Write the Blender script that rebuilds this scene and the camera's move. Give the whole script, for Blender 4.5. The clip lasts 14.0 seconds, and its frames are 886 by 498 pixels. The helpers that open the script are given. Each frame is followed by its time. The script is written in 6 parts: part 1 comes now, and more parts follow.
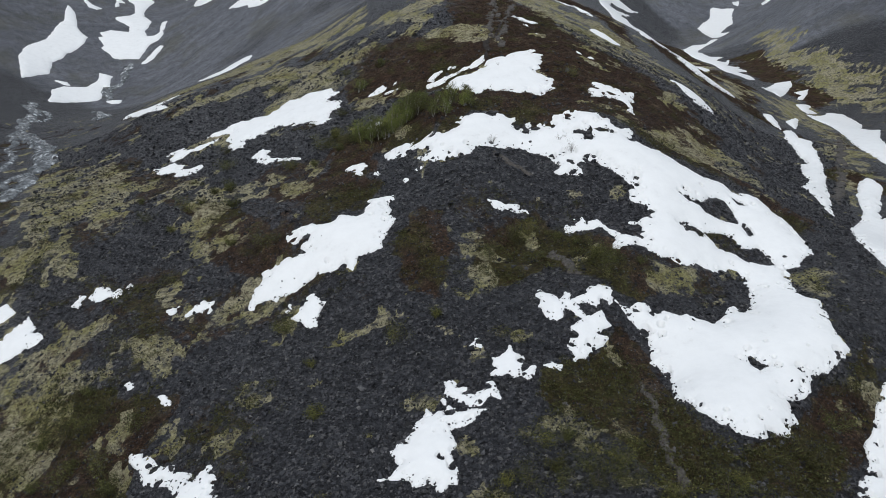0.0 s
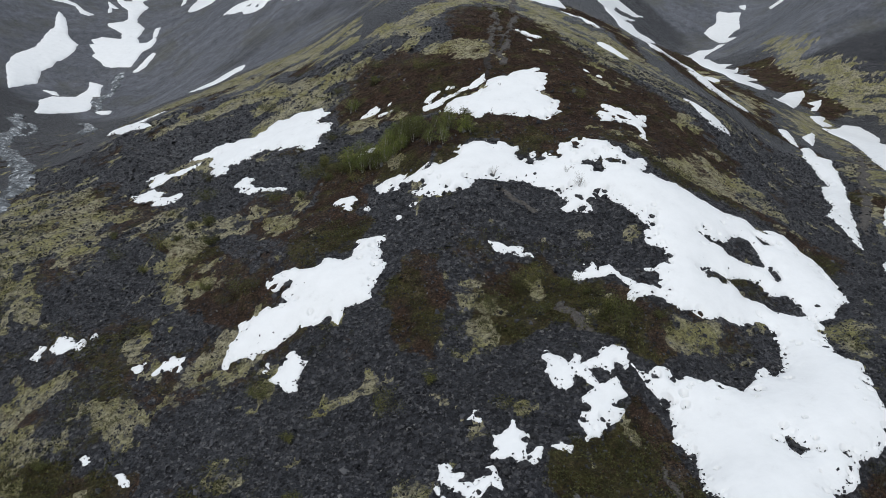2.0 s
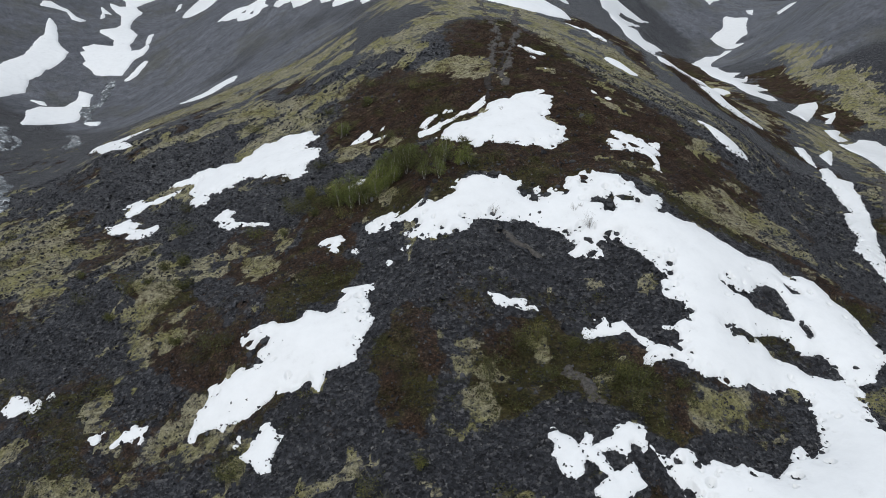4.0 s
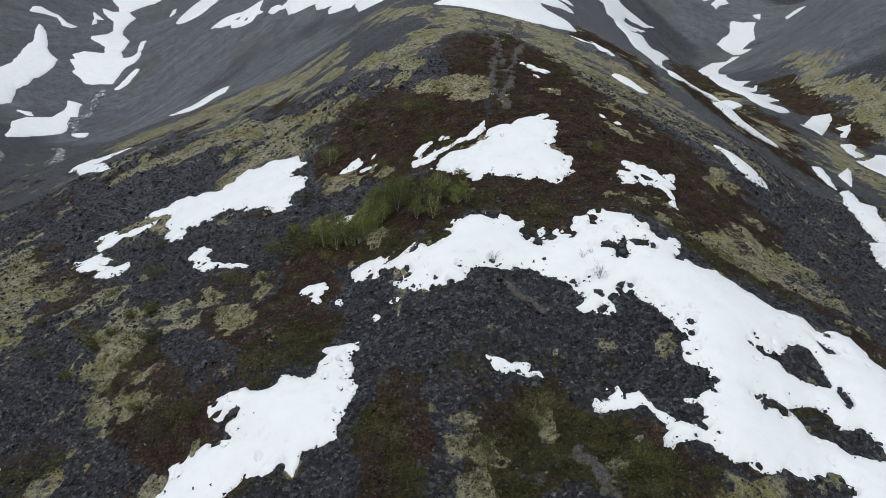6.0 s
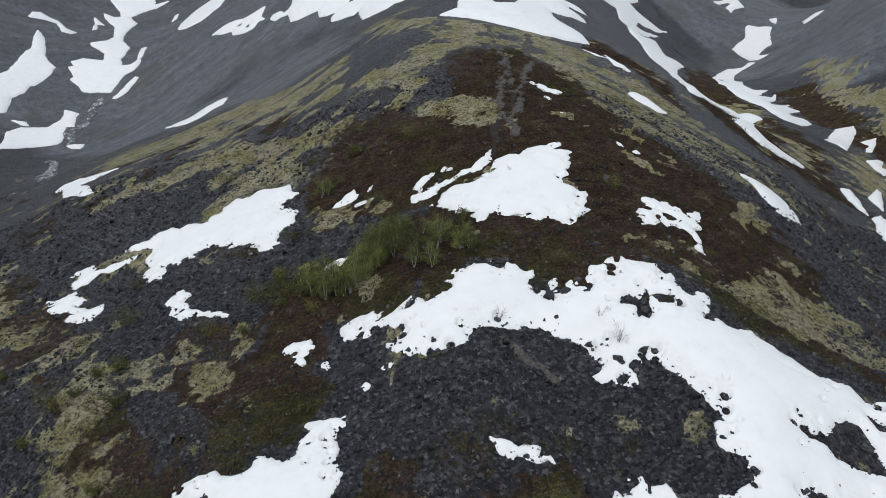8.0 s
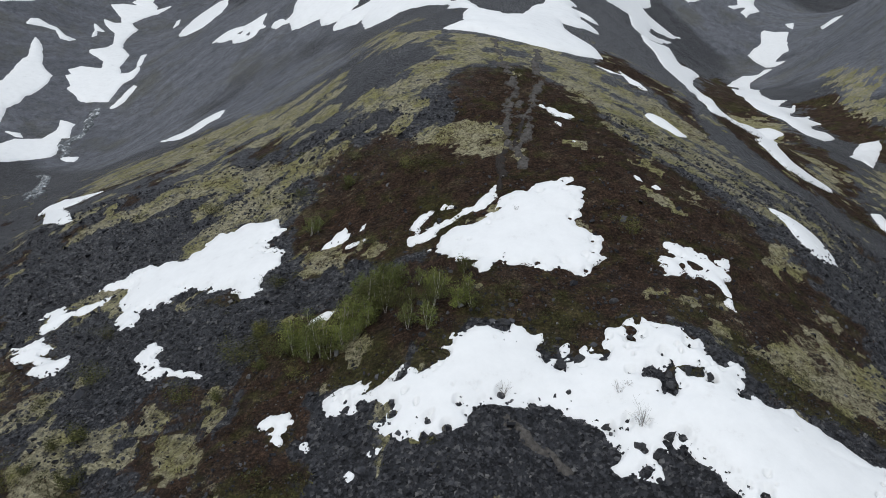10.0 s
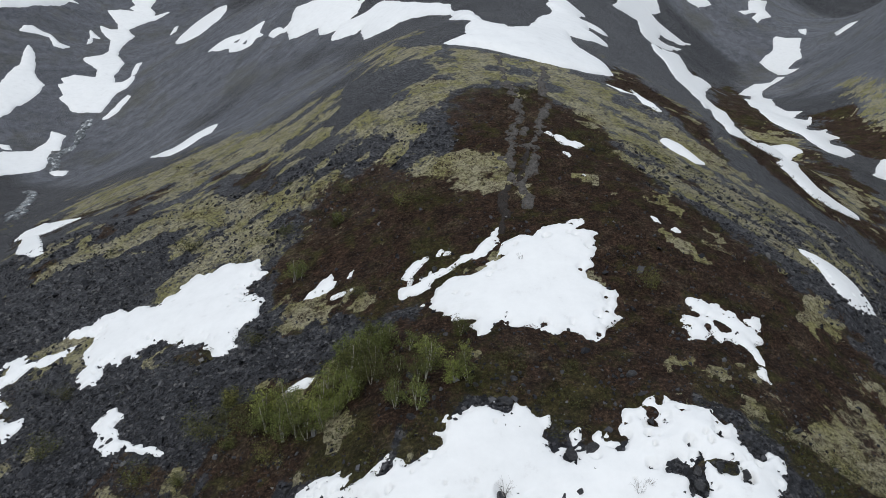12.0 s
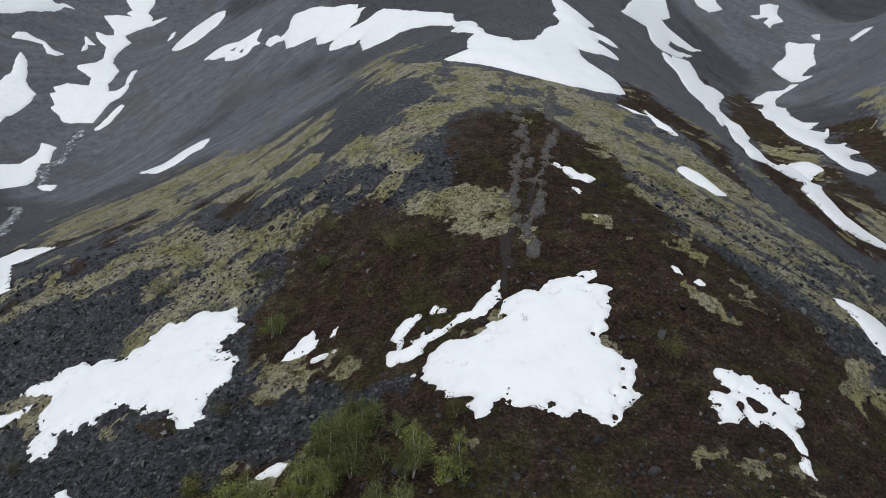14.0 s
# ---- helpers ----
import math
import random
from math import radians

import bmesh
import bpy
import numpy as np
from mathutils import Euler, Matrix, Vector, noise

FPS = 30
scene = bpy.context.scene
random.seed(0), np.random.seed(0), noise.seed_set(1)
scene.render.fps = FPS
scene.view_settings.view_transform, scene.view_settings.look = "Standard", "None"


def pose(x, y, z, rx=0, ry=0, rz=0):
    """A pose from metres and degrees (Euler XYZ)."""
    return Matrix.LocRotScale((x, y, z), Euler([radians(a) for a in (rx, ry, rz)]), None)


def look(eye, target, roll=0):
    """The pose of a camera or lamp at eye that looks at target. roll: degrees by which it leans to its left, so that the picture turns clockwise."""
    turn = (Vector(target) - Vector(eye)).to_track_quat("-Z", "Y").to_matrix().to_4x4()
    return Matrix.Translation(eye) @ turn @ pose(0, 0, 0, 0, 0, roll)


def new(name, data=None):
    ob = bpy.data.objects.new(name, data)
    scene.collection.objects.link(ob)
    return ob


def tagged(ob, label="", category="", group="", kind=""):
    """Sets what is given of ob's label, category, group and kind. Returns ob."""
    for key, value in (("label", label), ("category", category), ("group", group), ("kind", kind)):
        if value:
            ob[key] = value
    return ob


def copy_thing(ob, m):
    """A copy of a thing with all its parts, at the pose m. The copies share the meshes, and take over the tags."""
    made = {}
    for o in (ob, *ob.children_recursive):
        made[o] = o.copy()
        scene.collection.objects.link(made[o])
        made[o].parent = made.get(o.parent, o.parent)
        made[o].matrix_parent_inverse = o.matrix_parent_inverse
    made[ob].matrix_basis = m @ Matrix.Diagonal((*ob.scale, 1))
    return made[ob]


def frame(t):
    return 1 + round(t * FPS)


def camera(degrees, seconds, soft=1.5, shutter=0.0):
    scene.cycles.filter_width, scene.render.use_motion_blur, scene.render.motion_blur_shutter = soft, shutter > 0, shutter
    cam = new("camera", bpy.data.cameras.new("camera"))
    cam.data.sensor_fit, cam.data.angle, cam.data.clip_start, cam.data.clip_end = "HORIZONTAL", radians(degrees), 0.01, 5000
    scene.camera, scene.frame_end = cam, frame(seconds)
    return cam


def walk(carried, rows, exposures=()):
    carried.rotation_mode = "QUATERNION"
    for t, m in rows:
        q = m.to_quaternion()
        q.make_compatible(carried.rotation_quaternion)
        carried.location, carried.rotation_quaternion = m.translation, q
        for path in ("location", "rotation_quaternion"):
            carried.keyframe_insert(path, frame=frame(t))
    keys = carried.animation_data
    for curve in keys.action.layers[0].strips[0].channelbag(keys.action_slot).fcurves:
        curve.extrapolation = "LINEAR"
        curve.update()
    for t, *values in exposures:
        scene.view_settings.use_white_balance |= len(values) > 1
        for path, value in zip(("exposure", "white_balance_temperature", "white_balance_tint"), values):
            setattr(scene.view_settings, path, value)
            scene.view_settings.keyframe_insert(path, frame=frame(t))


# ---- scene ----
# ---- camera and walk ----
cam = camera(64.0, 14.0, soft=0.5)
TILT = -20.0
ROWS = [
    (0, 0.000, 0.000, 40.000, 0.000, 0.000, 0.000),
    (0.5, 0.113, 1.698, 40.398, 0.038, -0.002, -0.004),
    (1, 0.232, 3.432, 40.798, 0.080, -0.014, 0.020),
    (1.5, 0.365, 5.146, 41.181, 0.124, -0.008, 0.017),
    (2, 0.497, 6.861, 41.560, 0.168, -0.002, 0.013),
    (2.5, 0.609, 8.559, 41.961, 0.197, 0.001, -0.008),
    (3, 0.740, 10.245, 42.358, 0.238, 0.011, -0.028),
    (5.5, 1.418, 18.676, 44.309, 0.430, 0.022, -0.131),
    (6, 1.564, 20.379, 44.696, 0.474, 0.011, -0.145),
    (6.5, 1.703, 22.074, 45.092, 0.514, -0.003, -0.159),
    (7, 1.827, 23.753, 45.482, 0.544, -0.008, -0.177),
    (7.5, 1.954, 25.449, 45.870, 0.823, -0.013, -0.270),
    (8, 2.095, 27.151, 46.253, 1.167, -0.034, -0.366),
    (10.5, 2.785, 35.677, 48.129, 1.957, -0.005, -0.637),
    (11, 2.905, 37.370, 48.488, 2.065, 0.014, -0.674),
    (11.5, 3.013, 39.061, 48.855, 2.170, 0.025, -0.707),
    (12, 3.119, 40.746, 49.227, 2.282, 0.034, -0.746),
    (12.5, 3.223, 42.439, 49.594, 2.398, 0.032, -0.790),
    (13, 3.322, 44.131, 49.954, 2.503, 0.030, -0.824),
    (13.5, 3.427, 45.834, 50.322, 2.612, 0.030, -0.874),
    (14, 3.523, 47.528, 50.706, 2.712, 0.033, -0.905),
]
walk(cam, [(t, Matrix.Translation((x, y, z)) @ pose(0, 0, 0, TILT) @ pose(0, 0, 0, 90 + pitch, roll, yaw)) for t, x, y, z, yaw, pitch, roll in ROWS])

# ---- overcast sky and weak, wide sun ----
world = bpy.data.worlds.new("overcast_sky")
scene.world = world
world.use_nodes = True
wn = world.node_tree.nodes
wl = world.node_tree.links
for node in list(wn):
    wn.remove(node)
sky = wn.new("ShaderNodeTexSky")
sky.sky_type = "NISHITA"
sky.sun_disc = False
sky.sun_elevation, sky.sun_rotation = radians(52), radians(200)
sky.air_density, sky.dust_density, sky.ozone_density = 1.0, 4.0, 1.0
veil = wn.new("ShaderNodeMixRGB")
veil.inputs["Fac"].default_value = 0.72
veil.inputs["Color2"].default_value = (7.15, 7.75, 8.55, 1)
back = wn.new("ShaderNodeBackground")
back.inputs["Strength"].default_value = 0.138
wout = wn.new("ShaderNodeOutputWorld")
wl.new(sky.outputs[0], veil.inputs["Color1"])
wl.new(veil.outputs[0], back.inputs["Color"])
wl.new(back.outputs[0], wout.inputs["Surface"])
sun_data = bpy.data.lights.new("sun", "SUN")
sun_data.energy, sun_data.angle, sun_data.color = 1.3, radians(24), (1.0, 0.99, 0.97)
sun = new("sun", sun_data)
sun.matrix_world = look((0, 0, 300), (35, 95, 130))
scene.view_settings.exposure = -0.37


# ---- noise and relief ----
def lattice(ix, iy, seed):
    n = (ix * 374761393 + iy * 668265263 + seed * 974634777) & 0xFFFFFFFF
    n = ((n ^ (n >> 13)) * 1274126177) & 0xFFFFFFFF
    return ((n ^ (n >> 16)) & 0xFFFF) / 32767.5 - 1.0


def soft_noise(x, y, seed=0):
    fx, fy = np.floor(x), np.floor(y)
    ix, iy = fx.astype(np.int64), fy.astype(np.int64)
    a, b = x - fx, y - fy
    a, b = a * a * (3 - 2 * a), b * b * (3 - 2 * b)
    low = lattice(ix, iy, seed) * (1 - a) + lattice(ix + 1, iy, seed) * a
    high = lattice(ix, iy + 1, seed) * (1 - a) + lattice(ix + 1, iy + 1, seed) * a
    return low * (1 - b) + high * b


def fbm(x, y, size, octaves=3, seed=0):
    total, gain, norm = 0.0, 1.0, 0.0
    for k in range(octaves):
        c, s = math.cos(0.7 * k + 0.3), math.sin(0.7 * k + 0.3)
        total = total + gain * soft_noise((c * x + s * y) / size, (c * y - s * x) / size, seed + k)
        norm, gain, size = norm + gain, gain * 0.5, size * 0.47
    return total / norm


# Hills and hollows of the relief: centre x, y, breadth, height.
NEAR_HILLS = [
    (8.3, 15, 7.3, -15.09),
    (8.6, 16.4, 5.7, -3.8),
    (13.6, 16.1, 9, 15.54),
    (25, 10.3, 5.2, 3.43),
    (27.6, 12.6, 9.9, -14.91),
    (24.2, 18.7, 11.1, -3.19),
    (31.3, 13.5, 6.1, 13.64),
    (34, 7.7, 5.7, -8.96),
    (-15, 31.9, 8.3, 3.13),
    (0.1, 37.7, 5, 0.11),
    (-0.9, 38.9, 4, -0.47),
    (1.5, 39.5, 4.6, 0.44),
    (17.3, 38.8, 4.1, 2.06),
    (-19.4, 38.3, 4.8, -0.62),
    (-13.6, 41.5, 4, 0.43),
    (-40, 18, 10.1, 17.03),
    (14.9, 42.5, 4.3, -2.62),
    (-40.9, 21.4, 23.2, -17.2),
    (27.4, 39.1, 5.9, -1.79),
    (11.5, 46.8, 4.7, 1.85),
    (-2.1, 49.3, 4, 1.06),
    (-22.5, 44.4, 6.8, 1.85),
    (42.8, 27.5, 6.1, -13.56),
    (24.3, 44.9, 5.2, 2.5),
]
RIDGE_HILLS = [
    (43.2, 28.2, 6, 7.19),
    (-12.4, 51.6, 8.1, -0.61),
    (22.2, 49.3, 4, -2.58),
    (-30.2, 46.9, 4, -0.49),
    (-3, 56.1, 4.8, 0.81),
    (40.7, 38.9, 6.6, -3.46),
    (-42.3, 37.5, 7.8, 1.06),
    (-27, 50.4, 4, 0.76),
    (16.3, 56.2, 14.2, -4.23),
    (44.9, 38.3, 5.8, 3.87),
    (18.5, 56.2, 5.6, 1.67),
    (9.1, 60.7, 4.8, -0.98),
    (25.5, 56.3, 4.2, -1.91),
    (-9.9, 61.8, 5.5, 2.17),
    (-5.3, 63.3, 4.5, -2.05),
    (0.7, 64.3, 5.9, 2.32),
    (46.8, 47.8, 4, 0.74),
    (18.3, 65.5, 19, 5.44),
    (33.5, 60.2, 5.1, -1.12),
    (54.9, 42.3, 9.6, -9.83),
    (-27.3, 64.6, 4, -0.92),
    (-56.7, 42.7, 13.1, 13.66),
    (11, 70.4, 4.5, -2.13),
    (-51, 50.1, 10.6, -6.26),
]
SIDE_HILLS = [
    (14.3, 70.3, 5.5, 3.13),
    (-48.6, 53.6, 4.3, 0.85),
    (-19.2, 70.2, 4, -0.94),
    (-23, 70, 4, 0.72),
    (1.2, 75.2, 4.5, 1.73),
    (24.2, 73.7, 5, -1.16),
    (46.7, 70.5, 10.6, -3.68),
    (13, 84.1, 4.1, -0.75),
    (-40.2, 82.8, 5.8, 1.42),
    (-37.6, 85.5, 9, -3.18),
    (-83.8, 48.4, 22.3, -22.39),
    (12.3, 96.4, 16, 6.69),
    (30.9, 94, 4.8, 1.14),
    (43, 93.4, 5.4, -1.67),
    (88.4, 53, 12, -15.5),
    (-52.4, 100.9, 7.2, -1.27),
    (47.4, 103.4, 6.2, -4.34),
    (46.4, 104.7, 10.3, 4.61),
    (64.3, 96.5, 21, -12.07),
    (-41.2, 111.3, 9.7, 2.33),
    (-3, 118.9, 13.1, 5.7),
    (30.8, 115.4, 7.8, -1.68),
    (23.4, 118.2, 6, -0.5),
    (-60.4, 106.7, 19.8, -6.08),
]
VALLEY_HILLS = [
    (50.6, 114, 5.4, -1.69),
    (29, 123.1, 13.2, 5.46),
    (82.2, 98.3, 16.6, 20.75),
    (90.3, 94.2, 15.9, -19.5),
    (-101.9, 85.7, 13.4, -15.41),
    (53.3, 129.7, 7, -0.41),
    (-2.4, 144.6, 15, 7.06),
    (62, 145.4, 8, 1.72),
    (109.4, 124.2, 18, 15.62),
    (53.6, 157.5, 7, -3.77),
    (-94.4, 139.6, 27.4, -24.86),
    (64, 158, 8, 1.45),
    (59, 162.7, 7, 1.32),
    (106.1, 140.6, 35.1, -30.86),
    (-1.5, 177, 28, 13.23),
    (-24.5, 177.5, 28.8, -14.86),
    (-111, 144.2, 27.7, 19.61),
    (65.5, 171.6, 8, 2.39),
    (55.9, 175.4, 8, -3.28),
    (-131.5, 137.9, 15.9, -11.75),
    (56, 185.5, 22.3, -8.71),
    (66, 185.4, 8, 2.4),
    (140.9, 141.8, 16.3, 59.8),
    (-93.9, 186, 29.1, -22.07),
]
FAR_HILLS = [
    (85.5, 191.5, 12, -0.4),
    (67.2, 200.6, 9, 2.98),
    (92.1, 204.1, 12, -1.4),
    (62.2, 223.3, 12, 1.68),
    (85.1, 216.8, 13, -0.66),
    (78.2, 219.6, 28, -14.74),
    (74.9, 231.5, 9, 1.45),
    (109, 221.9, 23.1, 9.59),
    (52.3, 249.7, 14, -2.41),
    (86.2, 254.4, 41.9, -18.88),
    (230.9, 144.1, 61.9, 62.38),
    (16.4, 273.3, 59, 27.75),
    (-164.3, 221.8, 49.2, 20.03),
    (-172.1, 226.4, 41.3, -17.43),
    (-115.4, 266, 50.1, -35.82),
    (90.1, 280.9, 22, -5.57),
    (145.1, 261.1, 28.8, 14.79),
    (82.8, 294.7, 51.1, -28.73),
    (-172.7, 260.6, 42.6, 33.1),
    (231.6, 250.7, 43.4, 23.47),
    (-2.3, 353.7, 48.7, 25.7),
    (181.9, 307, 30.8, 22.69),
    (162.5, 335.5, 45, -25.23),
    (-224.6, 321.3, 33.6, 15.55),
]
SPUR_HILLS = [
    (245.9, 327, 43.4, 30.9),
    (-5.2, 429.1, 50.2, 31.02),
    (175.3, 418, 40.6, -32.28),
    (-82.8, 455.9, 53.5, 17.51),
    (-213.7, 418.4, 80.1, 29.56),
    (-158.1, 444.5, 71.7, 20.42),
    (293.3, 375.5, 52.2, 11.09),
    (46.1, 482, 67.8, 34.85),
    (346, 369.9, 93.9, -9.51),
    (-378.8, 349.9, 61.3, 0.12),
    (228.5, 467.3, 50.3, -27.54),
    (-366.3, 444.2, 65, -16.28),
    (-436.2, 438.5, 68.7, -2.97),
]


def broad_relief(x, y):
    z = 10 + 0.16 * y
    for cx, cy, breadth, height in NEAR_HILLS + RIDGE_HILLS + SIDE_HILLS + VALLEY_HILLS + FAR_HILLS + SPUR_HILLS:
        q = ((x - cx) ** 2 + (y - cy) ** 2) / (2 * breadth * breadth)
        close = q < 14
        z[close] += height * np.exp(-q[close])
    return z


def reach(y):
    return np.maximum(y + 25.0, 20.0)


def relief(x, y):
    far = np.clip((y - 110.0) / 200.0, 0, 1)
    z = broad_relief(x, y)
    z = z + 0.16 * fbm(x, y, 3.1, 3, 5) + (0.25 + 0.9 * far) * fbm(x, y, 9.0 + 9 * far, 3, 11)
    return z


def ground_at(x, y):
    return float(relief(np.array([float(x)]), np.array([float(y)]))[0])


def inside(x, y, outline):
    """Distance to an outline on the plan, positive inside."""
    pts = np.array(outline, float)
    best = np.full(x.shape, 1e9)
    within = np.zeros(x.shape, bool)
    for (ax, ay), (bx, by) in zip(pts, np.roll(pts, -1, 0)):
        dx, dy = bx - ax, by - ay
        t = np.clip(((x - ax) * dx + (y - ay) * dy) / (dx * dx + dy * dy + 1e-12), 0, 1)
        best = np.minimum(best, (x - ax - t * dx) ** 2 + (y - ay - t * dy) ** 2)
        cross = (ay > y) != (by > y)
        within ^= cross & (x < dx * (y - ay) / (dy if dy else 1e-9) + ax)
    return np.where(within, 1, -1) * np.sqrt(best)


def near_inside(x, y, outline, margin):
    """As inside(), worked out only near the outline."""
    pts = np.array(outline, float)
    lo, hi = pts.min(0) - margin, pts.max(0) + margin
    pick = (x > lo[0]) & (x < hi[0]) & (y > lo[1]) & (y < hi[1])
    out = np.full(x.shape, -margin - 1e-3)
    if pick.any():
        out[pick] = inside(x[pick], y[pick], outline)
    return out


def smooth(v, lo, hi):
    t = np.clip((v - lo) / (hi - lo), 0, 1)
    return t * t * (3 - 2 * t)


def along(points, width, wander=0.0):
    """The outline of a band of that width along a line on the plan, which may wander."""
    pts = np.array(points, float)
    if wander:
        step = np.linspace(0, len(pts) - 1, 6 * (len(pts) - 1) + 1)
        pts = np.stack([np.interp(step, np.arange(len(pts)), pts[:, k]) for k in (0, 1)], 1)
        pts[:, 0] += wander * fbm(pts[:, 0], pts[:, 1], 2.2, 3, 101)
        pts[:, 1] += wander * fbm(pts[:, 0], pts[:, 1], 2.2, 3, 102)
    way = np.gradient(pts, axis=0)
    way /= np.linalg.norm(way, axis=1)[:, None] + 1e-9
    side = np.stack([-way[:, 1], way[:, 0]], 1) * width / 2
    return [tuple(p) for p in np.concatenate([pts + side, (pts - side)[::-1]])]


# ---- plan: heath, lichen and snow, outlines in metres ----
# Fine grey gravel and far valley walls, with distance haze put into their colour.
HAZED_APRON = [
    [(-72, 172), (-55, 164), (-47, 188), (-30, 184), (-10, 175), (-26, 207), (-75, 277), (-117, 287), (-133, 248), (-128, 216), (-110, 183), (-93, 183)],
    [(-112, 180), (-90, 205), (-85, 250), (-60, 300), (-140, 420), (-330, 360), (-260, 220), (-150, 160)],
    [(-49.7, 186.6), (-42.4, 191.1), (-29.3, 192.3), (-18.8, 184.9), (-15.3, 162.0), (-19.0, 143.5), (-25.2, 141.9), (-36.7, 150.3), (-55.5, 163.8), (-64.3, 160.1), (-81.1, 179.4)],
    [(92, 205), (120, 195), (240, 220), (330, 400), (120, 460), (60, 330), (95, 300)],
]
HEATH = []
HEATH += [
    [(-1.1, 76.0), (2.0, 78.6), (5.5, 79.7), (8.7, 77.9), (14.5, 78.1), (16.6, 75.6), (13.4, 73.1), (10.5, 72.2), (4.6, 73.5), (1.1, 71.4), (-0.9, 71.2), (-3.4, 73.4)],
    [(11.4, 116.5), (15.6, 117.0), (17.9, 104.8), (20.1, 99.3), (23.4, 94.8), (27.3, 91.1), (32.2, 87.7), (28.1, 79.8), (24.2, 80.5), (19.7, 83.1), (17.0, 86.7), (14.1, 92.1), (10.4, 96.3), (8.1, 102.1)],
    [(76, 270), (89, 286), (85, 258), (66, 186), (64, 158), (65, 148), (54, 127), (54, 137), (58, 159), (42, 141), (56, 185), (54, 194)],
]
HEATH += [
    [(21.5, 146.2), (26.9, 148.6), (31.4, 121.0), (28.6, 120.2), (21.0, 130.7)],
    [(-12.1, 89.6), (-12.8, 94.0), (-11.8, 98.0), (-6.8, 97.0), (-2.4, 90.7), (-2.4, 87.0), (-7.5, 86.0), (-10.9, 86.7)],
    [(-6.3, 80.4), (-4.7, 83.3), (-1.0, 83.5), (2.0, 81.9), (4.4, 79.3), (7.1, 79.4), (8.5, 76.9), (8.2, 74.5), (-0.7, 73.5), (-6.4, 77.2), (-7.6, 79.4)],
]
HEATH += [
    [(-10.9, 80.2), (-5.6, 78.5), (1.2, 74.3), (-0.3, 71.9), (-9.9, 74.9), (-12.8, 76.7), (-13.7, 80.1)],
    [(-11.7, 84.6), (-12.2, 90.4), (-7.0, 100.2), (-2.9, 101.8), (0.0, 106.6), (4.5, 110.8), (5.9, 119.3), (11.3, 122.2), (14.3, 99.2), (20.0, 93.6), (25.6, 89.4), (29.1, 82.0), (25.9, 73.5), (20.9, 71.7), (17.0, 75.0), (12.0, 74.8), (8.5, 73.1), (6.7, 74.7), (3.7, 74.2), (0.8, 72.0), (-2.9, 70.3), (-7.0, 71.3), (-11.1, 73.8), (-13.2, 78.2), (-10.7, 80.6), (-4.4, 81.6), (-5.9, 86.2), (-8.2, 84.5)],
    [(21.3, 81.3), (26.1, 79.5), (29.3, 73.8), (32.5, 69.8), (36.3, 66.8), (33.3, 63.0), (31.0, 68.9), (25.3, 68.8), (20.0, 70.1), (17.2, 73.6)],
]
HEATH += [
    [(2.9, 58.2), (8.2, 60.7), (18.4, 51.8), (15.7, 50.2), (12.5, 50.7), (8.7, 52.4), (4.8, 50.7), (2.3, 52.6)],
    [(-3.6, 60.5), (-1.4, 61.7), (0.8, 56.4), (-1.1, 52.4), (-2.6, 51.6), (-4.0, 54.7)],
    [(11.9, 48.1), (13.8, 45.5), (14.6, 43.6), (12.4, 42.4), (9.2, 42.5), (11.7, 45.3)],
]
HEATH += [
    [(11.9, 45.1), (13.9, 43.4), (14.3, 38.1), (16.3, 34.2), (26.4, 40.1), (30.1, 45.3), (27.4, 37.6), (22.6, 32.4), (11.7, 30.4), (10.1, 36.5), (6.3, 38.9), (6.7, 41.9)],
    [(18.1, 34.4), (27.6, 41.2), (22.6, 32.4), (16.6, 30.5)],
    [(-31.9, 75.4), (-20.8, 68.7), (-14.2, 63.0), (-14.4, 59.4), (-16.8, 58.3), (-20.4, 58.5), (-25.1, 66.5)],
]
HEATH += [
    [(-14.6, 79.6), (-9.6, 77.0), (-6.0, 73.4), (-6.6, 68.6), (-10.5, 68.3)],
    [(-34.6, 49.4), (-27.1, 47.7), (-19.4, 43.5), (-20.3, 40.2), (-19.7, 36.5), (-31.8, 39.6), (-35.8, 46.5)],
    [(33.9, 134.5), (59.2, 170.0), (53.0, 131.0), (43.0, 112.7), (37.1, 116.6), (34.0, 126.6)],
]
HEATH += [
    [(11.4, 74.9), (17.0, 75.0), (21.4, 71.2), (21.0, 70.2), (17.6, 72.5)],
    [(74, 277), (62, 213), (59, 190), (59, 180), (56, 180), (52, 187)],
    [(-22.3, 64.2), (-18.8, 65.5), (-13.4, 61.3), (-13.4, 57.2), (-15.2, 55.5), (-19.0, 57.0)],
]
HEATH += [
    [(-3.5, 59.8), (-0.5, 60.3), (0.8, 56.4), (0.0, 49.7), (-1.8, 49.8), (-3.6, 54.6)],
    [(-19.8, 72.8), (-10.8, 70.4), (-6.3, 66.3), (-7.8, 62.9), (-12.2, 62.1), (-17.0, 66.3)],
    [(13.8, 99.0), (32.7, 83.3), (27.7, 69.5), (24.9, 68.5), (23.1, 70.6), (21.2, 70.7), (18.9, 72.6), (15.2, 74.6), (12.7, 78.8), (11.1, 97.1)],
]
HEATH += [
    [(12.4, 51.8), (15.7, 51.5), (17.2, 50.2), (14.9, 48.5), (12.6, 49.3)],
    [(35.7, 119.8), (47.5, 130.9), (55.6, 132.1), (58.7, 118.2), (56.7, 103.3), (59.8, 97.2), (52.5, 83.2), (55.6, 107.9), (54.6, 117.6), (47.3, 119.3), (38.2, 115.6)],
    [(84, 219), (94, 215), (93, 200), (90, 181), (92, 166), (83, 162), (81, 178), (76, 185)],
]
STONY = []
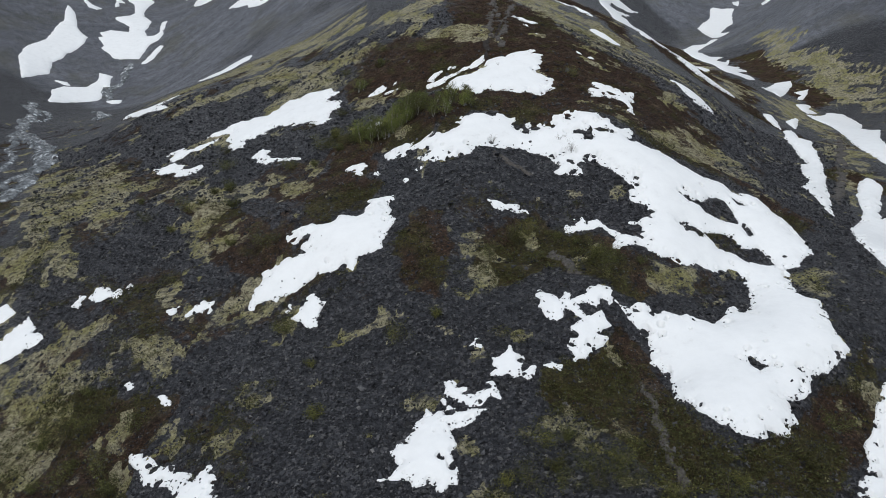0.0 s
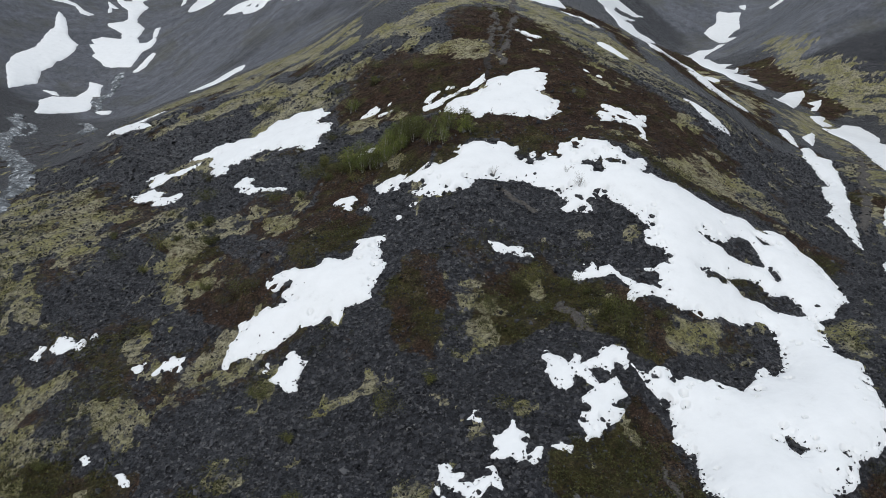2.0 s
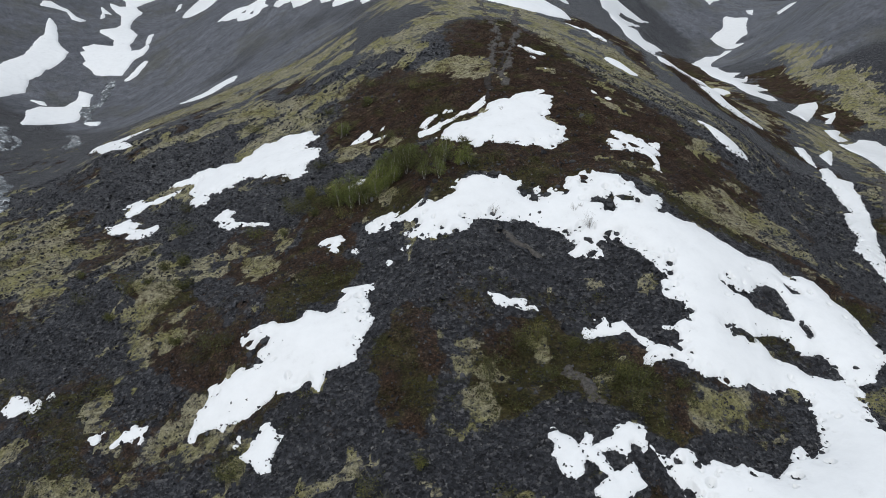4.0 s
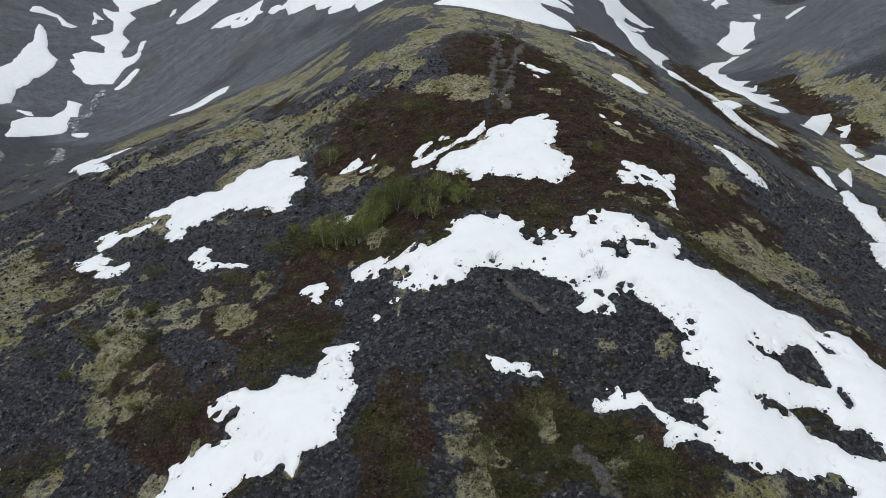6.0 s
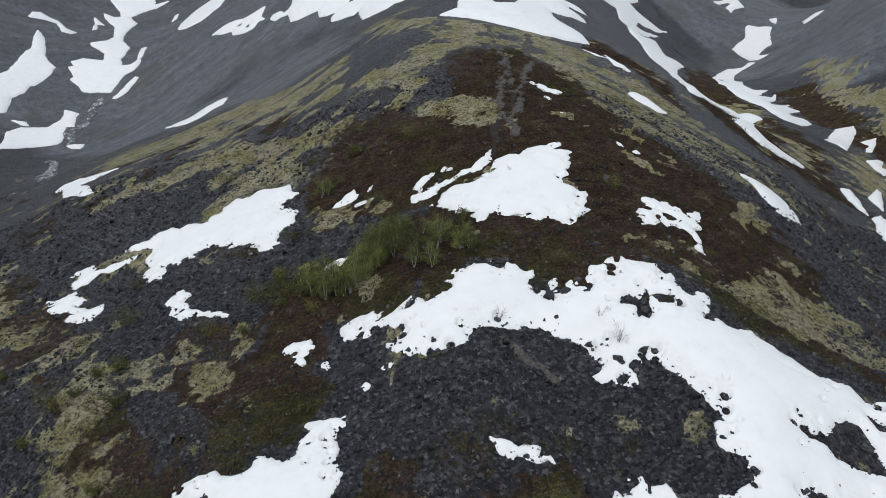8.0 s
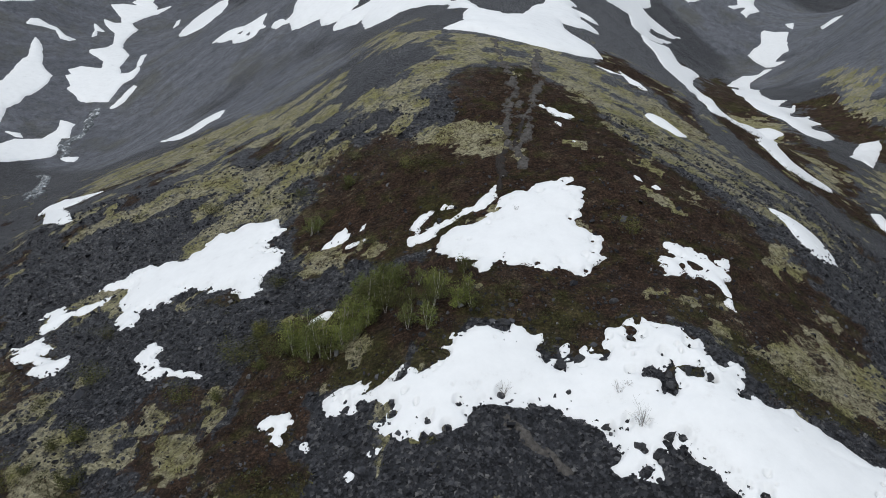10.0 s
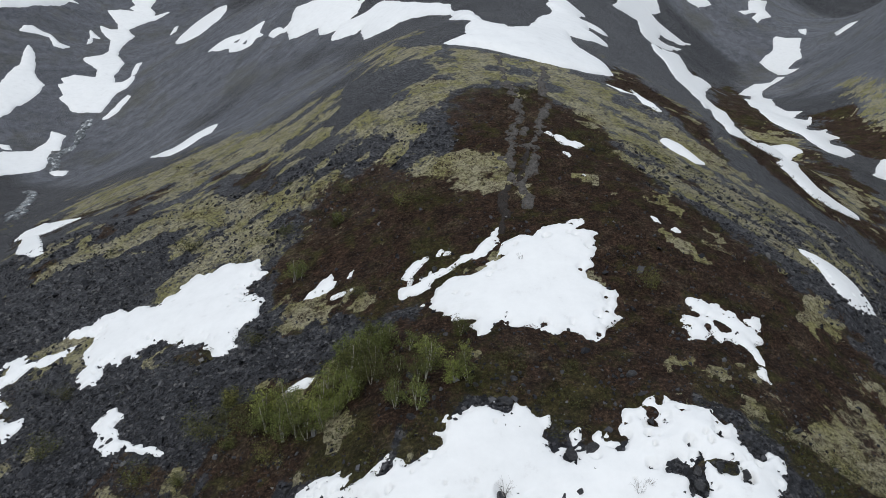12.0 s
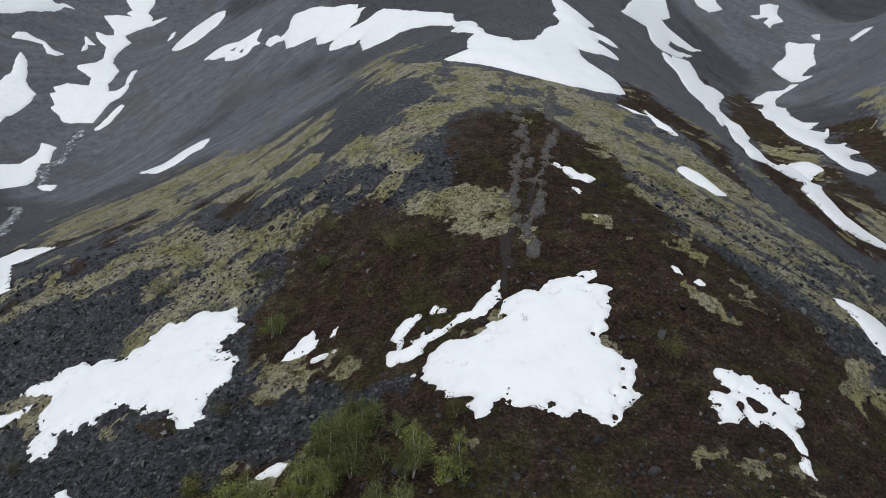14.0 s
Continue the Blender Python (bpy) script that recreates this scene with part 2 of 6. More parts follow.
STONY += [
    [(-15.0, 95.0), (-12.7, 91.2), (-11.3, 86.6), (-9.3, 83.7), (-6.7, 83.0), (-4.8, 84.5), (-0.1, 85.1), (-1.0, 83.5), (-5.5, 81.8), (-6.5, 80.4), (-14.0, 82.3), (-15.2, 85.9), (-13.3, 90.1), (-13.5, 92.2)],
    [(31.4, 121.0), (35.5, 123.2), (38.0, 119.2), (42.1, 116.5), (49.7, 119.2), (45.7, 111.9), (37.6, 110.8), (33.4, 115.4)],
]
STONY += [
    [(18.8, 129.8), (24.0, 125.2), (22.2, 122.9), (19.2, 124.0)],
    [(-42.2, 98.1), (-39.4, 101.8), (-33.4, 104.4), (-24.1, 100.4), (-25.5, 96.7), (-36.4, 90.4), (-36.5, 88.9)],
]
STONY += [
    [(-27.4, 84.3), (-24.9, 85.9), (-18.5, 85.2), (-13.8, 82.8), (-12.4, 87.6), (-10.8, 88.3), (-10.1, 81.6), (-12.2, 78.9), (-12.6, 75.2), (-14.7, 74.9), (-18.7, 77.2), (-22.7, 80.4), (-24.7, 79.3)],
    [(-32.9, 87.9), (-29.0, 89.2), (-24.6, 84.4), (-22.1, 80.2), (-25.2, 79.5), (-28.6, 80.8)],
]
STONY += [
    [(-9.2, 149.2), (-5.6, 146.1), (-0.2, 148.9), (2.6, 145.7), (1.9, 140.8), (-0.6, 137.5), (-4.2, 137.7), (-7.4, 140.3)],
    [(-13.7, 129.0), (-10.9, 133.4), (-7.3, 132.5), (-3.5, 129.1), (-1.3, 125.7), (-3.0, 122.8), (-5.3, 120.9), (-8.3, 120.3), (-11.4, 119.8)],
    [(-36.7, 94.6), (-32.2, 95.8), (-28.2, 96.7), (-23.8, 95.2), (-26.3, 94.7), (-28.6, 94.0), (-31.6, 93.5), (-35.4, 92.4)],
]
HEATHY = [
    [(3.2, 119.5), (5.6, 120.8), (6.6, 115.5), (10.1, 116.9), (12.4, 117.5), (15.0, 111.2), (13.1, 101.3), (8.8, 99.8), (5.6, 100.6), (3.8, 105.7), (1.2, 107.3), (-0.0, 111.9)],
    [(-8.5, 106.3), (-6.1, 107.6), (-1.5, 102.9), (0.1, 99.7), (5.1, 97.3), (5.8, 91.4), (2.6, 90.0), (-2.2, 90.6), (-8.0, 90.5), (-11.2, 93.2), (-11.5, 100.1)],
]
LICHEN = []
LICHEN += [
    [(-13.6, 140.6), (-2.5, 133.4), (5.9, 135.0), (13.8, 130.0), (16.9, 124.0), (16.9, 114.5), (15.3, 113.1), (12.2, 115.6), (11.9, 124.2), (5.6, 120.8), (4.9, 115.8), (-0.0, 112.2), (-7.1, 111.3), (-16.0, 112.8), (-10.8, 116.1), (-3.8, 117.3)],
    [(-46.1, 139.3), (-34.3, 147.2), (-10.0, 125.9), (-14.5, 121.4), (-24.0, 121.3), (-32.1, 114.4)],
    [(57, 183), (66, 185), (61, 163), (57, 160)],
    [(55, 144), (61, 141), (53, 126), (53, 135)],
]
LICHEN += [
    [(15.8, 123.2), (19.6, 122.7), (24.7, 119.7), (29.0, 113.2), (34.7, 108.2), (44.8, 110.2), (41.3, 103.8), (29.5, 96.3), (24.7, 98.6), (20.8, 102.2), (17.6, 103.3), (16.3, 110.5)],
    [(13.5, 131.8), (19.1, 129.7), (32.9, 108.1), (34.0, 102.6), (34.1, 96.6), (29.2, 94.7), (18.7, 109.0), (16.6, 118.0), (12.4, 121.1)],
    [(24.2, 126.5), (34.3, 115.5), (37.7, 110.2), (40.5, 108.1), (36.5, 103.5), (31.4, 105.8), (23.6, 118.6)],
    [(-18.1, 168.7), (-5.7, 157.0), (0.1, 137.4), (7.0, 133.7), (13.6, 133.1), (13.2, 123.4), (6.6, 123.2), (-11.2, 137.7)],
]
LICHEN += [
    [(-16.8, 119.0), (-10.5, 117.7), (-4.9, 119.0), (0.7, 122.1), (2.5, 119.7), (-4.5, 115.7), (-9.8, 113.8), (-17.2, 115.7), (-21.8, 115.0), (-27.9, 118.2), (-25.6, 122.3)],
    [(-24.4, 109.1), (-19.0, 109.9), (-10.5, 106.3), (-8.0, 103.4), (-9.3, 100.4), (-16.7, 104.3), (-17.7, 99.5), (-23.7, 102.0), (-26.6, 106.4)],
    [(-38.2, 101.6), (-37.2, 105.5), (-33.8, 108.7), (-25.7, 114.1), (-24.4, 106.4), (-29.5, 105.6), (-35.5, 97.2)],
    [(-56, 140), (-47, 141), (-36, 137), (-29, 127), (-35, 120), (-52, 129)],
]
LICHEN += [
    [(-3.6, 106.7), (6.1, 104.1), (5.4, 97.5), (1.7, 97.0), (-0.2, 100.6), (-3.5, 101.9)],
    [(21.4, 75.1), (25.8, 78.4), (30.9, 77.8), (33.8, 74.9), (34.2, 71.0), (28.3, 71.2), (23.9, 72.2)],
    [(16.6, 53.5), (20.4, 54.2), (21.1, 52.8), (19.8, 51.0), (16.2, 50.8)],
    [(-26.1, 51.6), (-23.1, 50.6), (-20.6, 49.0), (-21.6, 47.5), (-25.0, 49.5)],
]
LICHEN += [
    [(-36.6, 53.2), (-34.2, 54.6), (-29.2, 51.4), (-31.7, 51.4)],
    [(-38.2, 50.8), (-34.1, 50.4), (-29.5, 47.7), (-30.7, 45.4), (-34.6, 44.3)],
    [(-26.3, 51.2), (-24.2, 51.0), (-20.6, 49.0), (-21.3, 47.9), (-23.5, 48.6)],
    [(-54.5, 94.1), (-45.3, 93.1), (-36.3, 82.5), (-35.5, 73.4), (-44.4, 73.2), (-51.6, 84.9)],
]
LICHEN += [
    [(-30.3, 77.1), (-22.1, 71.4), (-21.6, 68.1), (-23.0, 60.6), (-25.8, 65.5), (-24.9, 69.0)],
    [(-33.5, 92.0), (-24.8, 96.0), (-20.5, 102.6), (-9.8, 100.4), (-9.5, 97.0), (-24.6, 90.2), (-29.9, 85.6)],
    [(22.3, 75.1), (26.9, 79.9), (29.2, 77.3), (27.4, 73.2), (23.9, 72.2), (22.3, 73.4)],
    [(-12.2, 75.0), (-9.7, 75.2), (-8.8, 73.1), (-10.9, 73.3)],
]
LICHEN += [
    [(96, 203), (104, 181), (99, 156), (93, 159), (90, 173)],
    [(100, 235), (101, 208), (93, 192), (91, 206)],
    [(72, 157), (82, 159), (67, 114), (52, 88), (59, 106), (66, 131)],
    [(1.2, 57.5), (5.3, 57.1), (5.1, 53.9), (1.9, 54.1)],
]
LICHEN += [
    [(-11.2, 87.3), (-7.9, 86.3), (-7.1, 84.6), (-10.5, 86.1)],
    [(-46.0, 79.9), (-40.1, 78.0), (-34.1, 74.0), (-30.9, 69.4), (-33.1, 68.4), (-38.3, 72.3), (-41.7, 72.4)],
    [(-26.5, 68.8), (-23.3, 67.1), (-21.4, 60.0), (-23.5, 60.8)],
    [(-22.0, 64.7), (-17.8, 62.1), (-18.1, 59.9), (-21.6, 61.9)],
]
LICHEN += [
    [(-18.6, 74.3), (-12.7, 69.4), (-11.0, 65.7), (-15.2, 67.0)],
    [(-29.7, 50.5), (-25.5, 48.7), (-25.4, 46.9), (-29.2, 48.1)],
    [(-46.4, 69.8), (-39.6, 68.5), (-33.2, 61.9), (-37.9, 62.3), (-43.3, 63.9)],
    [(-24.8, 64.6), (-21.5, 63.0), (-20.9, 58.8)],
]
LICHEN += [
    [(-40.1, 54.0), (-34.3, 52.6), (-27.8, 46.1), (-27.0, 42.3), (-29.0, 40.3), (-32.7, 41.1)],
    [(-21.7, 83.2), (-16.9, 82.1), (-15.2, 78.2), (-19.2, 79.3)],
    [(-23.0, 73.3), (-20.3, 73.1), (-19.1, 70.6), (-21.7, 70.8)],
    [(-30.5, 78.3), (-26.7, 77.7), (-22.7, 70.9), (-25.9, 71.3)],
]
LICHEN += [
    [(-12.0, 88.6), (-7.4, 87.6), (-6.8, 84.5), (-10.2, 85.3)],
    [(25.6, 88.0), (28.8, 89.4), (29.6, 86.8), (26.6, 86.1)],
    [(1.2, 53.5), (4.3, 54.9), (4.9, 51.7), (2.2, 50.2)],
    [(27.6, 55.8), (31.8, 56.7), (33.0, 53.4), (29.5, 51.0)],
]
LICHEN += [
    [(65, 141), (81, 164), (68, 133), (61, 127)],
    [(75.2, 145.2), (70.7, 122.7), (64.8, 104.8), (59.3, 95.1), (58.4, 103.4)],
]
MAIN_SNOW_A = [(-5.9, 69.9), (-5.9, 71.1), (-5.6, 71.2), (-5.0, 71.4), (-4.3, 71.6), (-3.4, 71.6), (-3.0, 71.2), (-3.3, 70.5), (-2.9, 70.7), (-2.3, 70.8), (-1.8, 71.1), (-1.4, 71.3), (-1.1, 71.7), (-0.6, 71.3), (0.1, 71.0), (0.5, 71.0), (1.0, 71.5), (1.0, 71.9), (1.3, 72.2), (1.2, 72.5), (1.6, 72.8), (1.9, 73.4), (2.2, 73.5), (2.7, 73.6), (3.2, 74.2), (3.7, 74.2), (4.3, 74.4), (4.5, 74.7), (4.7, 74.1), (5.1, 73.9), (5.5, 74.2), (5.7, 74.6), (6.3, 74.5), (6.5, 74.1), (7.0, 73.8), (7.5, 74.1), (7.6, 73.5), (7.7, 73.4), (7.1, 73.4), (6.9, 72.8), (7.3, 72.6), (7.2, 72.3), (7.6, 72.2), (8.0, 72.5)]
MAIN_SNOW_A += [(8.4, 72.2), (6.4, 70.4), (5.1, 69.0), (4.5, 69.0), (3.9, 68.9), (3.2, 68.6), (2.8, 68.1), (2.7, 67.6), (2.3, 67.1), (1.9, 66.9), (1.4, 66.8), (0.8, 66.8), (0.6, 67.1), (0.2, 67.3), (0.1, 67.0), (0.2, 66.6), (-0.4, 66.9), (-0.8, 66.8), (-1.2, 67.0), (-1.6, 67.3), (-2.0, 67.5), (-2.3, 68.0), (-2.3, 68.1), (-1.7, 68.1), (-1.7, 68.4), (-1.6, 69.0), (-2.0, 69.4), (-2.4, 69.6), (-2.9, 69.9), (-3.4, 69.6), (-4.0, 69.4), (-4.6, 69.5), (-5.3, 69.7), (-5.8, 69.6)]
MAIN_SNOW_B = [(5.1, 69.0), (6.5, 71.0), (7.6, 72.2), (8.4, 72.2), (8.8, 72.3), (9.1, 72.6), (9.6, 72.6), (9.9, 72.8), (9.8, 73.0), (10.1, 73.3), (10.2, 73.0), (10.5, 73.3), (10.5, 72.9), (10.9, 72.7), (11.2, 72.6), (11.4, 73.1), (11.2, 73.5), (11.4, 73.9), (11.4, 74.4), (11.6, 74.6), (11.9, 74.5), (12.5, 74.7), (12.9, 75.1), (13.4, 75.4), (13.1, 74.8), (13.6, 74.6), (13.9, 75.4), (14.2, 75.0), (14.4, 74.9), (15.3, 74.8), (16.2, 74.4), (16.3, 73.8), (16.7, 73.4), (17.1, 73.6), (17.2, 73.0), (17.0, 72.6), (17.2, 72.5), (17.4, 72.1), (17.2, 71.7), (17.7, 71.8), (17.9, 71.5), (15.0, 68.7), (11.1, 68.9), (8.3, 69.0)]
MAIN_SNOW_B += [(8.1, 69.2), (7.7, 69.4), (7.0, 69.4), (6.0, 69.1)]
MAIN_SNOW_C = [(16.4, 64.3), (16.8, 63.5), (17.5, 63.6), (17.5, 62.9), (17.6, 62.2), (16.9, 62.0), (16.8, 60.9), (17.0, 60.4), (17.7, 60.1), (18.1, 59.8), (17.8, 59.4), (18.5, 59.3), (17.9, 58.8), (17.4, 58.4), (16.7, 58.0), (16.0, 57.9), (16.2, 57.6), (16.7, 57.8), (16.9, 57.3), (16.9, 56.7), (16.7, 56.2), (15.9, 56.2), (15.1, 56.7), (14.2, 57.5), (13.8, 58.0), (13.7, 58.5), (13.4, 58.9), (12.7, 58.8), (12.6, 58.3), (12.3, 58.7), (12.3, 59.1), (12.2, 59.8), (12.0, 59.2), (11.5, 59.5), (11.7, 59.0), (11.5, 58.6), (11.1, 58.7), (10.7, 59.0), (10.5, 58.5), (10.6, 58.0), (11.3, 57.9), (12.0, 58.0), (12.5, 58.0), (13.2, 58.0)]
MAIN_SNOW_C += [(13.7, 57.9), (13.9, 57.4), (14.1, 56.9), (14.5, 56.6), (14.5, 56.2), (14.3, 55.6), (14.1, 55.0), (14.4, 54.8), (14.7, 55.2), (15.4, 55.4), (16.0, 55.5), (16.5, 55.3), (16.8, 55.2), (16.9, 54.7), (17.6, 54.5), (17.8, 54.2), (18.6, 54.3), (18.9, 54.1), (19.6, 54.1), (20.3, 54.3), (21.2, 54.4), (22.0, 54.5), (22.7, 54.5), (23.6, 55.0), (24.7, 56.7), (24.5, 62.6), (22.8, 65.6), (19.7, 66.5)]
MAIN_SNOW_D = [(8.2, 69.3), (12.8, 70.3), (17.2, 71.7), (17.7, 71.8), (17.9, 71.5), (18.4, 72.0), (19.2, 72.5), (19.4, 72.2), (19.1, 71.2), (18.6, 71.0), (18.8, 70.6), (18.5, 70.2), (18.2, 70.0), (18.5, 69.5), (19.2, 69.8), (19.6, 69.6), (20.0, 69.5), (20.6, 69.5), (21.2, 70.0), (21.7, 70.1), (21.9, 69.7), (22.6, 69.6), (23.1, 69.3), (23.7, 68.9), (24.3, 68.5), (26.5, 67.4), (17.4, 63.5), (16.6, 63.9), (15.8, 64.9), (14.9, 65.7), (14.3, 66.3), (13.4, 66.9), (12.3, 67.4), (10.6, 67.0), (10.4, 67.4), (10.2, 67.9), (9.8, 68.2), (9.4, 68.5), (8.8, 68.6), (8.3, 68.9)]
MAIN_SNOW_E = [(18.2, 64.0), (18.7, 68.1), (20.2, 68.4), (21.7, 69.5), (22.7, 68.9), (23.9, 68.1), (24.9, 67.6), (25.9, 67.1), (26.9, 66.6), (27.7, 66.3), (29.8, 67.5), (30.9, 67.3), (31.5, 66.5), (31.9, 65.2), (32.7, 63.9), (32.9, 63.1), (33.0, 62.0), (33.2, 60.9), (32.8, 58.7), (31.7, 58.1), (30.3, 56.5), (29.4, 56.2), (28.4, 53.4), (27.9, 51.4), (28.0, 50.6), (24.9, 52.6), (25.2, 54.6), (24.7, 55.3), (23.8, 55.4), (22.6, 55.2), (21.7, 55.1), (20.9, 55.0), (19.0, 54.4), (17.6, 54.3), (17.6, 57.3), (18.1, 59.3), (17.6, 60.8)]
MAIN_SNOW_F = [(12.9, 48.6), (13.3, 48.0), (13.9, 47.9), (14.7, 48.6), (15.4, 48.5), (15.6, 47.9), (16.5, 48.2), (17.0, 48.1), (17.7, 47.8), (18.2, 48.2), (18.8, 47.9), (20.1, 47.6), (21.0, 48.3), (22.1, 50.0), (22.7, 50.5), (22.9, 49.4), (23.6, 50.0), (24.0, 50.3), (24.7, 52.1), (24.9, 53.5), (24.9, 54.5), (24.9, 55.9), (25.8, 56.6), (26.6, 55.8), (27.4, 55.3), (28.3, 54.2), (27.9, 51.8), (28.0, 50.6), (28.8, 49.7), (28.4, 47.9), (28.1, 46.7), (27.9, 45.6), (27.9, 44.4), (28.1, 43.7), (27.5, 42.9), (26.5, 42.3), (25.5, 41.4), (25.1, 41.3), (24.3, 40.9), (23.6, 40.1), (23.5, 39.5), (22.7, 38.9), (21.8, 38.5), (21.5, 37.7)]
MAIN_SNOW_F += [(21.5, 36.9), (20.8, 36.5), (20.7, 35.9), (19.7, 35.6), (18.5, 34.9), (17.9, 35.1), (17.0, 35.2), (17.0, 35.7), (16.4, 35.9), (16.1, 36.4), (15.7, 37.1), (15.5, 38.1), (14.8, 38.8), (14.9, 40.0), (15.3, 41.5), (15.1, 42.1), (14.8, 43.1), (14.3, 43.4), (14.7, 44.3), (14.8, 45.6), (14.5, 46.0), (14.2, 46.7), (13.7, 47.2), (13.4, 47.7)]
LOBE_SNOW = [(7.2, 49.7), (7.4, 50.2), (7.8, 49.7), (8.4, 49.3), (8.7, 48.6), (9.3, 49.5), (9.7, 49.2), (9.4, 48.4), (10.5, 49.0), (11.2, 49.8), (12.0, 50.2), (12.8, 49.8), (13.0, 49.1), (12.4, 48.2), (12.1, 48.5), (11.3, 48.0), (11.3, 47.6), (11.9, 47.5), (11.7, 47.0), (12.1, 46.3), (11.6, 45.9), (11.1, 45.3), (11.7, 45.2), (11.4, 44.7), (10.7, 44.2), (10.0, 43.7), (9.7, 43.1), (8.9, 42.8), (8.9, 43.5), (8.7, 44.2), (9.1, 45.0), (9.1, 45.8), (9.6, 46.3), (10.1, 46.5), (9.7, 46.9), (9.3, 47.4), (9.0, 47.8), (8.7, 46.9), (8.2, 46.4), (7.8, 46.6), (7.4, 47.1), (7.3, 48.1)]
SHARD_SNOW = [(3.4, 43.5), (3.9, 43.4), (4.4, 43.9), (4.7, 44.4), (4.9, 43.7), (5.6, 43.4), (5.3, 42.4), (5.2, 41.6), (4.7, 41.4), (4.2, 41.7), (3.3, 41.9), (3.6, 42.6)]
CHIP_SNOW = [(6.8, 42.3), (7.4, 42.6), (7.7, 42.4), (8.0, 42.3), (7.9, 41.9), (7.3, 42.1)]
TONGUE_SNOW = [(-3.8, 34.4), (-3.1, 34.5), (-2.8, 34.9), (-2.7, 35.4), (-2.9, 35.9), (-3.2, 36.4), (-2.9, 36.5), (-2.9, 36.9), (-2.3, 37.3), (-1.9, 37.8), (-1.7, 38.6), (-1.2, 39.0), (-1.1, 39.8), (-0.6, 39.2), (0.0, 39.5), (0.4, 39.8), (0.9, 39.3), (1.5, 39.3), (2.7, 38.9), (2.2, 38.5), (2.0, 38.1), (1.3, 37.8), (0.8, 37.9), (0.4, 37.6), (0.6, 36.8), (0.8, 36.4), (0.5, 35.6), (0.7, 35.0), (0.9, 34.1), (0.8, 33.4), (0.5, 33.4), (0.0, 33.1), (-0.3, 32.9), (-0.5, 33.5), (-0.8, 33.8), (-1.4, 33.6), (-1.8, 33.7), (-1.9, 34.1), (-2.6, 34.3)]
CHIP_SNOW_2 = [(1.8, 44.9), (2.2, 45.6), (2.6, 45.5), (2.6, 44.7)]
MID_LEFT_SNOW = [(-15.9, 52.6), (-15.8, 53.3), (-15.9, 54.3), (-15.8, 54.9), (-15.4, 55.0), (-15.3, 55.5), (-15.4, 56.3), (-14.7, 56.7), (-14.1, 56.9), (-13.5, 57.3), (-12.6, 57.4), (-11.7, 57.2), (-11.7, 57.6), (-12.4, 58.0), (-12.3, 58.6), (-12.9, 58.8), (-13.7, 59.2), (-13.9, 59.8), (-13.5, 60.4), (-12.7, 60.7), (-11.8, 60.7), (-11.3, 60.3), (-10.2, 60.2), (-9.6, 60.5), (-9.4, 61.3), (-8.8, 61.3), (-7.8, 60.8), (-7.3, 61.2), (-7.1, 62.5), (-6.9, 63.5), (-6.1, 63.8), (-5.6, 63.9), (-4.7, 63.8), (-4.5, 63.1), (-5.2, 62.9), (-4.9, 62.4), (-4.6, 61.4), (-4.8, 60.6), (-4.2, 59.5), (-4.6, 58.8), (-4.8, 58.0), (-5.0, 57.1), (-5.3, 56.9), (-5.1, 56.0)]
MID_LEFT_SNOW += [(-5.6, 55.9), (-6.4, 55.7), (-7.0, 55.6), (-7.2, 55.3), (-7.4, 54.3), (-7.9, 54.8), (-8.8, 55.0), (-9.6, 54.8), (-10.5, 54.9), (-11.0, 54.5), (-11.6, 54.2), (-12.0, 53.7), (-12.5, 53.5), (-12.9, 53.3), (-13.3, 53.4), (-13.5, 52.9), (-14.1, 53.2), (-14.8, 53.3), (-15.3, 53.0), (-15.4, 52.5)]
CHIP_SNOW_3 = [(-12.0, 51.0), (-11.6, 51.4), (-11.3, 52.0), (-11.1, 52.8), (-10.5, 52.9), (-10.0, 52.4), (-9.8, 51.9), (-9.3, 51.8), (-9.7, 51.6), (-9.8, 50.9), (-10.1, 50.3), (-9.8, 49.6), (-10.3, 49.6), (-11.0, 50.2)]
CHIP_SNOW_4 = [(-12.6, 51.9), (-12.5, 52.4), (-12.2, 52.4), (-12.2, 51.9)]
STRIP_SNOW = [(-32.2, 58.7), (-31.8, 59.1), (-31.7, 59.8), (-31.3, 60.0), (-30.4, 59.5), (-29.8, 58.5), (-30.0, 58.2), (-30.5, 58.0), (-31.1, 57.9), (-31.8, 58.5)]
STRIP_SNOW_2 = [(-29.7, 58.6), (-29.5, 59.1), (-29.1, 59.2), (-28.9, 58.3), (-29.2, 57.9)]
CHIP_SNOW_5 = [(-21.1, 53.2), (-20.9, 53.7), (-20.7, 54.2), (-20.2, 54.5), (-19.3, 54.4), (-19.4, 53.8), (-19.1, 53.1), (-19.6, 53.3), (-20.3, 53.6), (-20.8, 53.5)]
CHIP_SNOW_6 = [(-23.1, 54.0), (-22.7, 54.3), (-22.2, 54.4), (-22.2, 53.9), (-22.4, 53.7)]
LEFT_EDGE_SNOW = [(-43.3, 60.8), (-40.6, 60.5), (-39.3, 59.1), (-40.0, 58.3), (-41.8, 58.1)]
LEFT_EDGE_SNOW_2 = [(-38.8, 53.7), (-37.7, 53.4), (-36.9, 53.8), (-36.4, 54.2), (-35.5, 54.6), (-34.7, 55.1), (-36.1, 56.6), (-36.9, 57.4), (-37.5, 58.2), (-38.2, 57.4), (-38.9, 56.7), (-39.1, 56.2), (-40.1, 56.0)]
CHIP_SNOW_7 = [(-23.9, 46.4), (-23.5, 46.5), (-23.0, 46.0), (-23.3, 45.9)]
